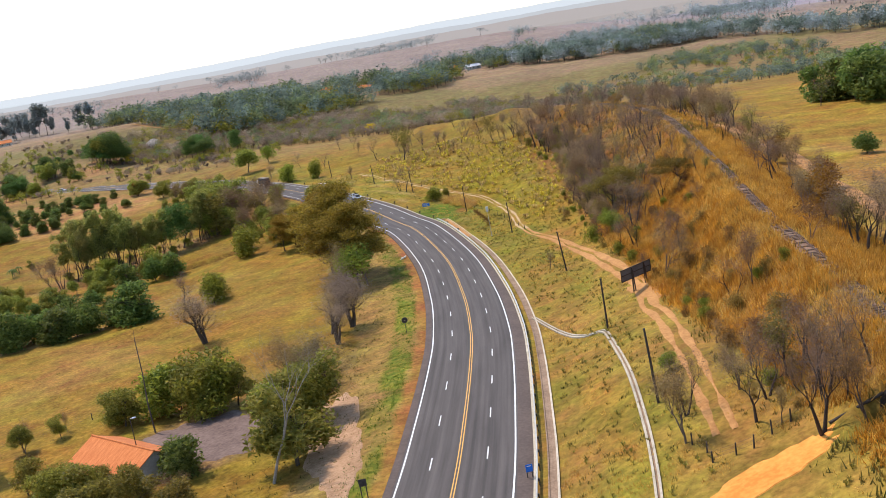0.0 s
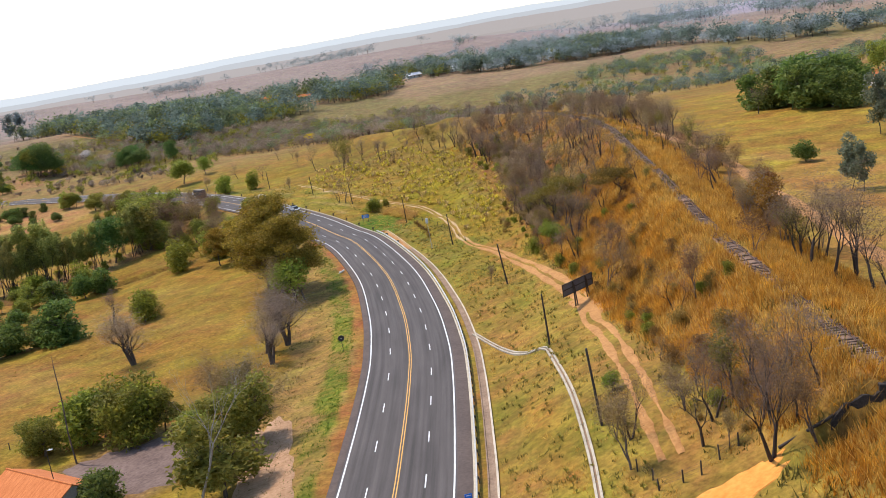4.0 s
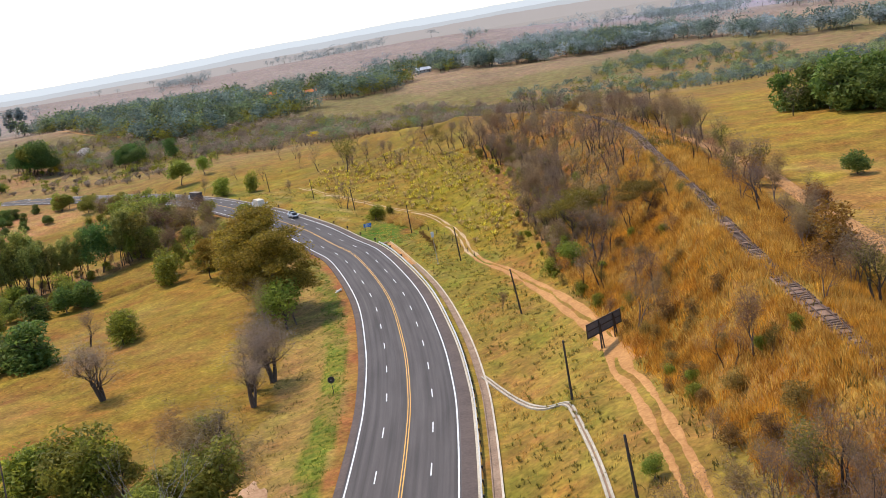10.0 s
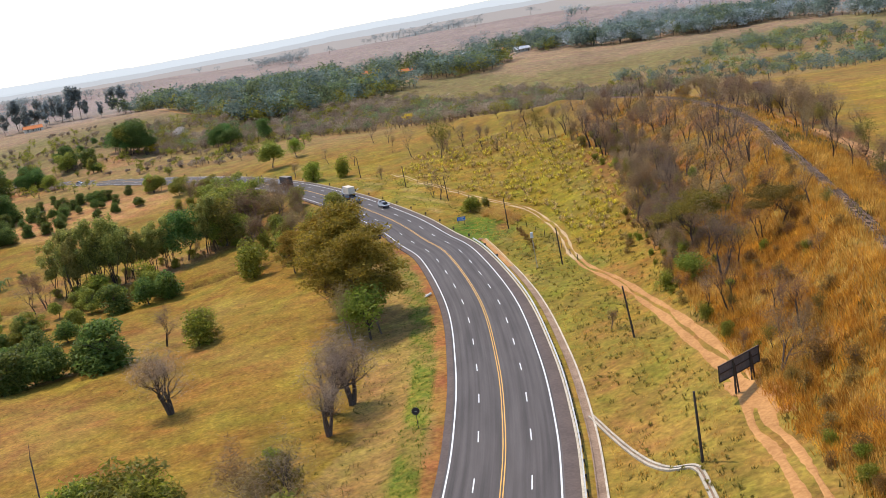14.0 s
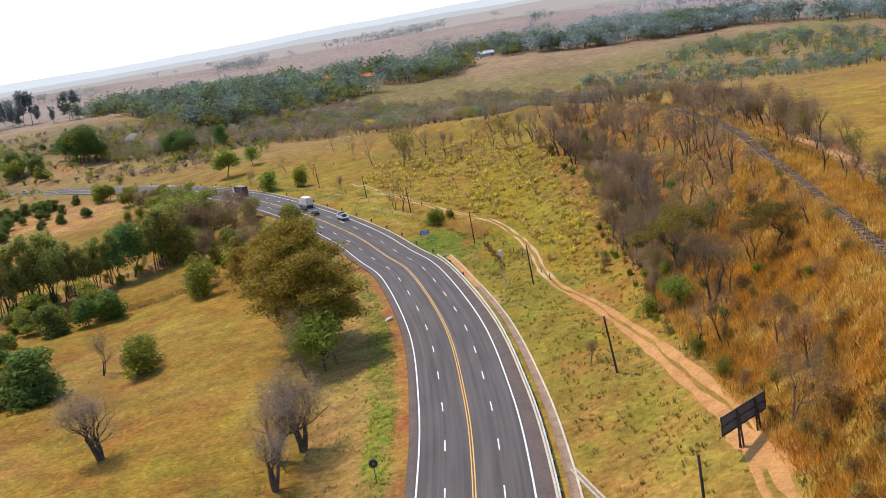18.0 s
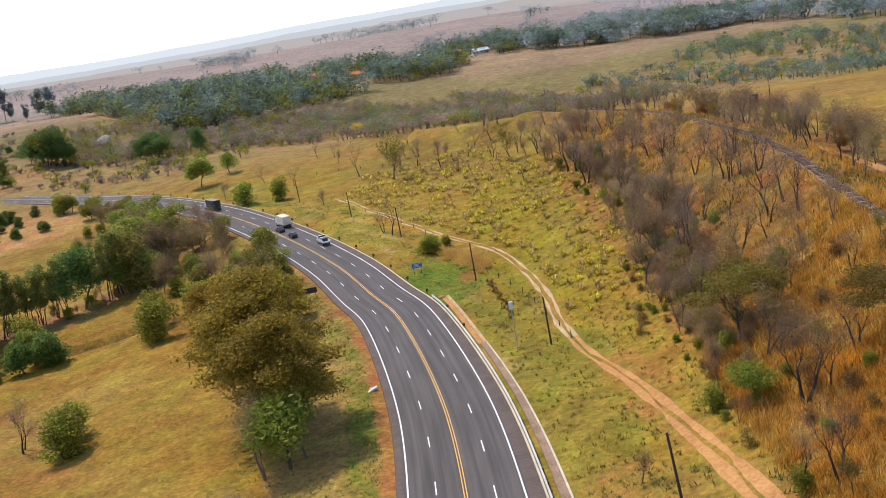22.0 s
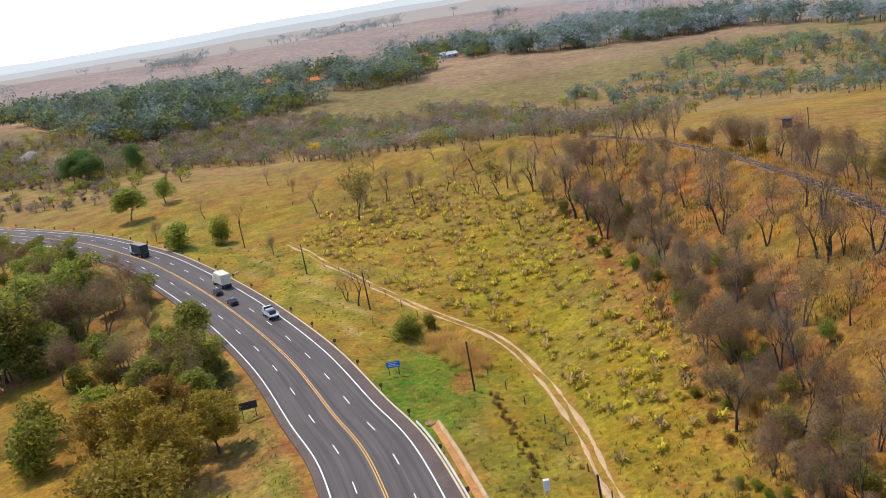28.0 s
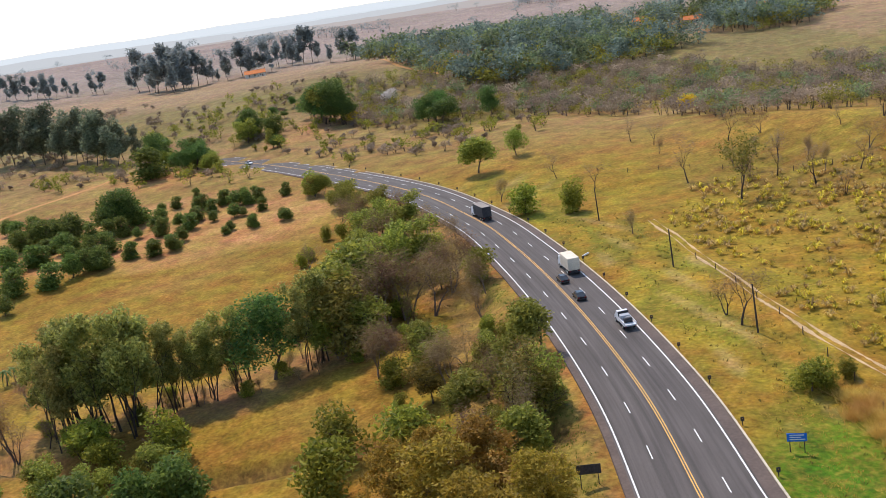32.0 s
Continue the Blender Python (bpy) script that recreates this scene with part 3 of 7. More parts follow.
def build_ground():
    nx, ny = len(GX), len(GY)
    xx, yy = np.meshgrid(GX, GY)
    verts = np.stack([xx, yy, GZ], -1).reshape(-1, 3)
    i = np.arange(ny * nx).reshape(ny, nx)
    faces = np.stack([i[:-1, :-1], i[:-1, 1:], i[1:, 1:], i[1:, :-1]], -1).reshape(-1, 4)
    me = bpy.data.meshes.new("ground")
    me.vertices.add(len(verts)), me.loops.add(faces.size), me.polygons.add(len(faces))
    me.vertices.foreach_set("co", verts.ravel())
    me.loops.foreach_set("vertex_index", faces.ravel())
    me.polygons.foreach_set("loop_start", np.arange(0, faces.size, 4))
    me.polygons.foreach_set("use_smooth", np.ones(len(faces), bool))
    me.update(calc_edges=True)
    soil = me.attributes.new("soil", "FLOAT_COLOR", "POINT")
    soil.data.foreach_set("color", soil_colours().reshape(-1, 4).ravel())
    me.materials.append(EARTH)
    return tagged(new("ground", me), "dry grazed fields, verges and hills of bare soil and grass", "ground", kind="structure")


build_ground()


# ================= highway =================
def build_road():
    line = stretch_of(ROAD, -60, 760)
    road = tagged(part("road", ribbon(line, [(-7.8, -0.32), (-7.7, -0.04), (-3.4, 0.02), (0, 0.05), (3.4, 0.02), (7.7, -0.04), (7.8, -0.32)]), ASPHALT, None),
                  "four-lane grey asphalt highway curving through the valley", "road", kind="structure")
    across = road.data.attributes.new("across", "FLOAT_VECTOR", "POINT")
    rows = len(line)
    across.data.foreach_set("vector", np.stack([np.tile([-7.8, -7.7, -3.4, 0, 3.4, 7.7, 7.8], rows), np.repeat(np.arange(rows) * 2.0, 7), np.zeros(rows * 7)], 1).ravel())
    part("shoulder", ribbon(line, [(7.15, -0.022), (7.8, -0.03), (9.1, -0.10), (9.2, -0.4)], 0.012), SHOULDER, road, "reddish worn asphalt shoulder")
    part("shoulder", ribbon(line, [(-8.3, -0.4), (-8.2, -0.08), (-7.2, -0.022)], 0.012), SHOULDER, road, "reddish worn asphalt shoulder")
    for o in (-6.8, 6.8):
        part("edge_line", ribbon(line, [(o - 0.11, -0.02), (o + 0.11, -0.02)], 0.016), WHITE_PAINT, road, "solid white painted edge line")
    for o in (-0.17, 0.17):
        part("centre_line", ribbon(line, [(o - 0.07, 0.046), (o + 0.07, 0.046)], 0.014), YELLOW_PAINT, road, "solid yellow painted centre line")
    right = sides(line)
    run = np.r_[0, np.cumsum(np.linalg.norm(np.diff(line[:, :2], axis=0), axis=1))]
    start = float(np.interp(139, line[:, 1], run))
    for o, step, then in ((3.45, 14.1, 13.2), (-3.4, 14.85, 14.1)):
        s = start - 12 * step
        while s < run[-1] - 6:
            if s > 1:
                ks = [np.array([np.interp(s + u, run, line[:, c]) for c in range(3)] + [np.interp(s + u, run, right[:, c]) for c in range(2)]) for u in (-1.9, 0, 1.9)]
                verts = [(k[0] + k[3] * (o + w), k[1] + k[4] * (o + w), k[2] + 0.02 + 0.014) for k in ks for w in (-0.085, 0.085)]
                part("dash", (verts, [(0, 1, 3, 2), (2, 3, 5, 4)]), WHITE_PAINT, road)
            s += step if s < start + 112 else then
    return road


build_road()


def build_guardrail():
    line = stretch_of(ROAD, 60, 300)
    rail = tagged(new("guardrail"), "long galvanised steel guardrail with short dark posts beside the highway", "guardrail")
    o = 9.3
    prof = [(o, 0.42), (o + 0.07, 0.47), (o, 0.53), (o + 0.07, 0.6), (o + 0.07, 0.64), (o, 0.71), (o + 0.04, 0.75), (o + 0.2, 0.75), (o + 0.2, 0.42)]
    part("beam", ribbon(line, [(a, b - 0.08) for a, b in prof], closed=True), STEEL, rail)
    right = sides(line)
    post = None
    for k in range(0, len(line), 2):
        x, y = line[k, :2] + right[k] * (o + 0.34)
        if post is None:
            bm = box(0.12, 0.16, 1.1, (0, 0, 0.1), 0.01)
            bmesh.ops.create_cube(bm, size=1, matrix=Matrix.Translation((-0.1, 0, 0.5)) @ Matrix.Diagonal((0.12, 0.12, 0.3, 1)))
            post = part("post", bm, DARK, rail, m=pose(x, y, line[k, 2] - 0.1))
        else:
            part("post", post.data, DARK, rail, m=pose(x, y, line[k, 2] - 0.1, rz=-math.degrees(math.atan2(-right[k, 1], right[k, 0]))))
    return rail


build_guardrail()


def channel(name, line, w, label, drape=True, pale=(-1, 1)):
    """An open concrete drain: two kerbs and a sunken bed of silt, following the ground."""
    thing = tagged(new(name), label, "drain", kind="structure")
    h = w / 2
    part("bed", ribbon(line, [(-h, 0.05), (0, 0.0), (h, 0.05)], 0.06, drape), SILT, thing, "brown silted bed")
    for s in (-1, 1):
        k = 0.13 if s in pale else 0.08
        prof = [(s * h - k, -0.2), (s * h - k, 0.17), (s * h + k, 0.17), (s * h + k, -0.2)]
        part("kerb", ribbon(line, prof, 0.06, drape, closed=True), CONCRETE if s in pale else SILT, thing)
    return thing


SILT = plain("brown_silt", (0.19, 0.12, 0.075), (0.34, 0.235, 0.155), 0.6, 0.95, 0.4)


def beside(line, off):
    out = line.copy()
    out[:, :2] += sides(line) * off
    return out


_drain = beside(stretch_of(ROAD, 60, 268), 11.2)
channel("roadside_drain", _drain, 1.1, "pale weathered concrete drain channel along the road verge", pale=(1,))
_branch = curve([(11.6, 171, 0), (14, 160.5, 0), (16.5, 151.5, 0), (18.2, 147.5, 0), (20.2, 145.5, 0), (20.3, 139, 0), (19.6, 124, 0), (18.2, 108, 0), (16.6, 95, 0), (14, 80, 0), (10, 66, 0)], 1.0)
channel("branch_drain", _branch, 0.5, "pale concrete drain crossing the rough verge to the road")


def build_track():
    line = np.c_[TRACK, np.zeros(len(TRACK))]
    lane = tagged(new("dirt_track"), "red dirt track with two wheel ruts along the hill foot", "track", kind="structure")
    rng = np.random.default_rng(5)
    for o in (-0.95, 0.95):
        right = sides(line)
        verts, faces = [], []
        near_by = np.interp(line[:, 1], [185, 235, 300], [1.0, 0.62, 0.75])
        for k in range(len(line)):
            w = float(np.interp(line[k, 1], [60, 130, 165, 230, 262, 300, 440], [0.3, 0.5, 0.85, 0.48, 0.4, 0.28, 0.2])) + rng.uniform(-0.1, 0.1) + 0.28 * math.sin(k * 0.31 + o) * math.sin(k * 0.13)
            for q, (f, u) in enumerate(((-1, -0.02), (-0.5, 0.07), (0.5, 0.07), (1, -0.02))):
                x, y = line[k, :2] + right[k] * (o * near_by[k] + f * w)
                verts.append((x, y, ground(x, y) + u))
            if k:
                for q in range(3):
                    a = (k - 1) * 4 + q
                    faces.append((a, a + 1, a + 5, a + 4))
        cut = 3 * int(np.argmax(line[:, 1] > 262))
        part("rut", (verts, faces[:cut]), DIRT, lane)
        part("rut", (verts, faces[cut:]), PALE_DIRT, lane, "pale trodden wheel rut in the meadow")


build_track()


def soil_patch(name, label, cx, cy, rx, ry, turn, material, seed):
    """A bare patch of trodden soil with a ragged edge, lying on the ground."""
    rng = np.random.default_rng(seed)
    n, rings = 72, 14
    edge = 1 + sum(a * np.sin(np.arange(n) * 2 * math.pi / n * q + rng.uniform(0, 6.28)) for q, a in ((2, 0.08), (3, 0.1), (5, 0.08), (9, 0.05), (17, 0.05)))
    ca, sa = math.cos(radians(turn)), math.sin(radians(turn))
    verts, faces = [(cx, cy, float(ground(cx, cy)) + 0.08)], []
    for k in range(1, rings + 1):
        for q in range(n):
            t, r = q * 2 * math.pi / n, edge[q] * k / rings
            u, v = rx * r * math.cos(t), ry * r * math.sin(t)
            x, y = cx + u * ca - v * sa, cy + u * sa + v * ca
            verts.append((x, y, float(ground(x, y)) + (0.08 if k < rings else -0.05)))
            a, b = 1 + (k - 1) * n + q, 1 + (k - 1) * n + (q + 1) % n
            faces.append((0, a, b) if k == 1 else (a - n, a, b, b - n))
    tagged(part(name, (verts, faces), material, None), label, "bare soil", kind="structure")


YARD_SOIL = plain("grey_brown_yard_soil", (0.115, 0.075, 0.06), (0.23, 0.16, 0.13), 0.3, 0.95, 0.4, depth=0.05)
ORANGE_SOIL = plain("orange_clay", (0.56, 0.20, 0.03), (0.80, 0.34, 0.07), 0.3, 0.95, 0.5, depth=0.06)
PALE_SOIL = plain("pale_roadside_soil", (0.30, 0.17, 0.085), (0.50, 0.31, 0.18), 0.35, 0.95, 0.5, depth=0.05)
soil_patch("bare_yard", "grey-brown bare earth yard beside the low house", -42.5, 141, 13, 9.5, -38, YARD_SOIL, 3)
soil_patch("clay_bank", "bright orange bare clay beside the old bridge", 22.5, 79, 8.5, 2.6, 14, ORANGE_SOIL, 4)
soil_patch("bare_verge", "pale trodden soil between the grove and the road", -20.5, 126, 4.2, 21, 6, PALE_SOIL, 5)
soil_patch("bare_verge", "reddish bare soil between the billboard and the track", 30.6, 157.5, 2.4, 7, 12, DIRT, 6)


# a farm lane by the far bend and the road behind the railway
for _pts, _name, _w, _lab in (([(-310, 505, 0), (-305.5, 521, 0), (-297.4, 546, 0), (-290, 576, 0), (-283, 594, 0)], "farm_lane", 1.6, "pale dirt farm lane between two low banks"),
                              ([(60, 70, 0), (62.5, 100, 0), (64.6, 120, 0), (66.3, 138, 0), (71, 172, 0), (76.6, 207, 0), (80.5, 240, 0), (82.5, 270, 0), (84, 300, 0), (84, 340, 0)], "dirt_road", 1.7, "orange dirt road behind the railway"),
                              ([(-302, 919, 0), (-262, 850, 0), (-225, 785, 0), (-187, 753, 0)], "hill_road", 1.5, "pale dirt road over the grassy hill")):
    tagged(part(_name, ribbon(curve(_pts, 2.0), [(-_w, -0.02), (-_w * 0.6, 0.09), (_w * 0.6, 0.09), (_w, -0.02)], 0.0, True), DIRT, None), _lab, "road", kind="structure")


# ================= railway =================
def build_railway():
    line = stretch_of(RAIL, 84, 452)
    way = tagged(new("railway"), "disused single railway line with rusty rails on an overgrown embankment", "railway", kind="structure")
    part("ballast", ribbon(line, [(-1.5, -0.2), (-1.0, 0.12), (0, 0.2), (1.0, 0.12), (1.5, -0.2)]), BALLAST, way)
    for o in (-0.55, 0.55):
        prof = [(o - 0.07, 0.3), (o - 0.035, 0.34), (o - 0.035, 0.43), (o + 0.035, 0.43), (o + 0.035, 0.34), (o + 0.07, 0.3)]
        part("rail", ribbon(line, prof, closed=True), RUST, way)
    bm = box(2.1, 0.24, 0.16, (0, 0, 0), 0.02)
    data = bpy.data.meshes.new("sleeper")
    bm.to_mesh(data), bm.free()
    data.materials.append(SLEEPER)
    right = sides(line)
    run = np.r_[0, np.cumsum(np.linalg.norm(np.diff(line[:, :2], axis=0), axis=1))]
    rng = np.random.default_rng(8)
    s, n = 0.5, 0
    base_v = np.array([v.co for v in data.vertices])
    base_f = [tuple(p.vertices) for p in data.polygons]
    rest_v, rest_f = [], []
    while s < run[-1]:
        x, y, z = (np.interp(s, run, line[:, c]) for c in range(3))
        rx, ry = (np.interp(s, run, right[:, c]) for c in range(2))
        m = pose(x, y, z + 0.235 + rng.uniform(-0.02, 0.02), rz=math.degrees(math.atan2(ry, rx)) + rng.uniform(-3, 3))
        if rng.random() < 0.28:
            s += 0.72
            continue
        if n < 280:
            part("sleeper", data, SLEEPER, way, m=m)
        else:
            rest_f += [tuple(i + len(rest_v) for i in f) for f in base_f]
            rest_v += [m @ Vector(v) for v in base_v]
        s += 0.72
        n += 1
    tagged(part("sleepers", (rest_v, rest_f), SLEEPER, way), kind="stuff")
    return way


build_railway()


# ================= plants =================
def fast_mesh(name, verts, faces, material):
    """A mesh from arrays; faces all have the same number of corners."""
    verts, faces = np.asarray(verts, float), np.asarray(faces, int)
    me = bpy.data.meshes.new(name)
    me.vertices.add(len(verts)), me.loops.add(faces.size), me.polygons.add(len(faces))
    me.vertices.foreach_set("co", verts.ravel())
    me.loops.foreach_set("vertex_index", faces.ravel())
    me.polygons.foreach_set("loop_start", np.arange(0, faces.size, faces.shape[1]))
    me.update(calc_edges=True)
    me.materials.append(material)
    return me


def leaf_cards(rng, centres, size, long=1.5, droop=0.0):
    """Small three-cornered leaf sprays, each turned its own way, round the given centres."""
    n = len(centres)
    a = rng.normal(size=(n, 3))
    a[:, 2] = a[:, 2] * 0.6 - droop
    a /= np.linalg.norm(a, axis=1)[:, None]
    b = np.cross(a, rng.normal(size=(n, 3)))
    b /= np.linalg.norm(b, axis=1)[:, None] + 1e-9
    s = size * rng.uniform(0.6, 1.3, n)[:, None]
    a, b = a * s * long / 2, b * s / 2
    v = np.stack([centres - a - b * 0.6, centres + b, centres + a], 1).reshape(-1, 3)
    return v, np.arange(3 * n).reshape(n, 3)


def in_blobs(rng, blobs, n, shell=0.55):
    """Points in the outer part of overlapping lumps, more on the larger."""
    blobs = np.array(blobs, float)
    w = (blobs[:, 3] * blobs[:, 4] * blobs[:, 5]) ** 0.67
    k = rng.choice(len(blobs), n, p=w / w.sum())
    d = rng.normal(size=(n, 3))
    d /= np.linalg.norm(d, axis=1)[:, None]
    r = rng.uniform(shell, 1.05, n)[:, None]
    return blobs[k, :3] + d * r * blobs[k, 3:6]


def limbs(rng, height, girth, levels, spread, first, kids, lean=0.1, shrink=0.68):
    """Trunk and branching limbs as tapered three- or five-sided bars. Returns vertices, faces and the twig ends."""
    verts, faces, ends = [], [], []

    def bar(a, b, r1, r2, n):
        d = b - a
        u = np.cross(d, (0.3, 0.9, 0.2))
        u /= np.linalg.norm(u) + 1e-9
        w = np.cross(d, u)
        w /= np.linalg.norm(w) + 1e-9
        base = len(verts)
        for p, r in ((a, r1), (b, r2)):
            for k in range(n):
                t = 2 * math.pi * k / n
                verts.append(p + r * (math.cos(t) * u + math.sin(t) * w))
        for k in range(n):
            k2 = (k + 1) % n
            faces.append((base + k, base + k2, base + n + k2, base + n + k))

    def grow(a, d, length, r, level):
        n = 6 if level == 0 else 3
        bends = 3 if level < 2 else 2
        for q in range(bends):
            d = d + rng.normal(size=3) * (0.10 if level == 0 else 0.24)
            d[2] += 0.05 * level
            d /= np.linalg.norm(d)
            b = a + d * length / bends
            bar(a, b, r, r * 0.8, n)
            a, r = b, r * 0.8
            if level < levels and (q > 0 or level > 0):
                for _ in range(kids if q == bends - 1 else max(1, kids - 1)):
                    side = rng.normal(size=3)
                    side[2] = abs(side[2]) * 0.6
                    side /= np.linalg.norm(side)
                    nd = d * (1 - spread) + side * spread
                    nd /= np.linalg.norm(nd)
                    grow(a.copy(), nd, length * shrink * rng.uniform(0.75, 1.15), r * 0.62, level + 1)
        if level >= levels - 1:
            ends.append(a)

    grow(np.zeros(3), np.array([rng.normal() * lean, rng.normal() * lean, 1.0]), height * first, girth, 0)
    return np.array(verts), np.array(faces), np.array(ends)


LEAF = {
    "green": leafy("dark_green_leaves", (0.07, 0.105, 0.022), (0.22, 0.262, 0.055)),
    "bush": leafy("olive_green_leaves", (0.125, 0.146, 0.0168), (0.388, 0.368, 0.048)),
    "leafy": leafy("mid_green_leaves", (0.135, 0.155, 0.024), (0.40, 0.375, 0.065)),
    "light": leafy("fresh_green_leaves", (0.13, 0.185, 0.022), (0.33, 0.375, 0.055)),
    "olive": leafy("brown_olive_leaves", (0.15, 0.118, 0.016), (0.43, 0.30, 0.04)),
    "acacia": leafy("acacia_leaves", (0.1, 0.09, 0.015), (0.3, 0.205, 0.035)),
    "euc": leafy("grey_green_leaves", (0.11, 0.13, 0.08), (0.26, 0.27, 0.16)),
    # eucalyptus leaves for far stands, distance haze painted in as a paler, bluer colour
    "greyeuc": leafy("haze_paled_euc_leaves", (0.17, 0.19, 0.175), (0.33, 0.35, 0.33)),
    "row": leafy("tall_tree_leaves", (0.15, 0.17, 0.04), (0.45, 0.41, 0.10)),
    "bigtree": leafy("deep_green_leaves", (0.0438, 0.0953, 0.024), (0.175, 0.254, 0.054)),
    "scrub": leafy("dry_scrub_twigs", (0.15, 0.095, 0.045), (0.36, 0.24, 0.12)),
    "twig": leafy("fine_bare_twigs", (0.13, 0.088, 0.062), (0.30, 0.21, 0.15)),
    "shrub": leafy("russet_shrub_leaves", (0.16, 0.095, 0.028), (0.36, 0.215, 0.06)),
    "scruffy": leafy("dusty_olive_leaves", (0.125, 0.117, 0.0216), (0.362, 0.292, 0.054)),
    "sparse": leafy("thin_yellowing_leaves", (0.12, 0.11, 0.022), (0.28, 0.22, 0.05)),
    "gold": leafy("golden_dry_grass_clump", (0.44, 0.26, 0.055), (0.80, 0.54, 0.16)),
    "drybush": leafy("dry_brown_bush_leaves", (0.19, 0.125, 0.018), (0.46, 0.29, 0.045)),
    "thicket": leafy("tangled_dry_twigs", (0.22, 0.155, 0.085), (0.50, 0.36, 0.20), drift=0.35, size=0.15),
    "orange": leafy("rusty_orange_leaves", (0.17, 0.09, 0.015), (0.36, 0.19, 0.03)),
    "palewig": leafy("pale_bare_twigs", (0.19, 0.135, 0.10), (0.38, 0.28, 0.21)),
    "white": leafy("white_blossom", (0.517, 0.460, 0.391), (0.862, 0.805, 0.713)),
    "yellow": leafy("yellow_blossom", (0.483, 0.287, 0.023), (0.747, 0.483, 0.034)),
    # the next three paint air haze into far leaves, as blue and pale tints
    "bluehaze": leafy("haze_tinted_wood_leaves", (0.115, 0.16, 0.13), (0.25, 0.30, 0.23), drift=0.45, size=0.075),
    "farwood": leafy("hazed_green_wood_leaves", (0.11, 0.15, 0.07), (0.28, 0.32, 0.14), drift=0.5, size=0.08),
    "hazewood": leafy("haze_paled_wood_leaves", (0.24, 0.28, 0.275), (0.34, 0.38, 0.37), drift=0.25, size=0.04),
    "brownwood": leafy("brown_wood_twigs", (0.23, 0.17, 0.12), (0.38, 0.285, 0.20), drift=0.4, size=0.08),
    "palm": leafy("palm_fronds", (0.070, 0.105, 0.026), (0.193, 0.228, 0.061)),
}

# kind: nominal height, blobs by hand of chance, number of leaves, leaf size, trunk share, bark, label, category
SHAPES = {
    "green": (8, 2300, 0.5, "dense dark green fruit tree standing in dry grass"),
    "bush": (8, 2200, 0.46, "rounded olive-green bush in dry grass"),
    "leafy": (11, 3800, 0.5, "leafy green tree with a broad uneven crown"),
    "light": (8, 2600, 0.34, "tree with fresh light-green leaves"),
    "olive": (20, 19000, 0.34, "large spreading tree with brown-olive leaves"),
    "acacia": (12, 7000, 0.3, "wide flat-crowned tree with thin olive leaves and a dark trunk"),
    "bigtree": (16, 6500, 0.48, "big dark green tree with a broad lumpy crown"),
    "euc": (15, 2200, 0.6, "tall slim eucalyptus with grey-green hanging leaves"),
    "greyeuc": (15, 1000, 0.9, "far tall eucalyptus, leaves paled with painted haze"),
    "row": (17, 3800, 0.4, "tall slender tree with dark bare lower trunk"),
    "shrub": (4, 1300, 0.2, "low russet shrub among tall dry grass"),
    "scruffy": (8, 3000, 0.36, "dusty olive tree with a ragged crown"),
    "scrub": (9, 2000, 0.07, "leafless brown scrub tree with fine dry twigs"),
    "sparse": (10, 1100, 0.3, "half-bare tree with a few yellowing leaves"),
    "drybush": (10, 8500, 0.27, "broad spreading tree with thin rust-olive leaves by the roadside"),
    "thicket": (5, 3600, 0.06, "tangled grey-brown thicket bush at the foot of the slope"),
    "orange": (9, 3000, 0.34, "tree with rusty orange-brown leaves"),
    "white": (8, 1600, 0.5, "small tree in white blossom"),
    "yellow": (8, 1600, 0.45, "small tree in yellow blossom"),
    "gold": (6, 0, 0.5, "clump of tall golden dry grass"),
    "bare": (9, 1500, 0.045, "leafless brown tree with thin forked branches"),
    "greybare": (10, 3400, 0.07, "leafless pale grey tree with many fine branches"),
    "tallbare": (24, 0, 0.4, "very tall half-dead tree with a pale bare trunk"),
    "dead": (18, 0, 0.4, "tall thin dead trunk"),
    "palm": (5, 0, 0.5, "small palm with drooping fronds"),
}


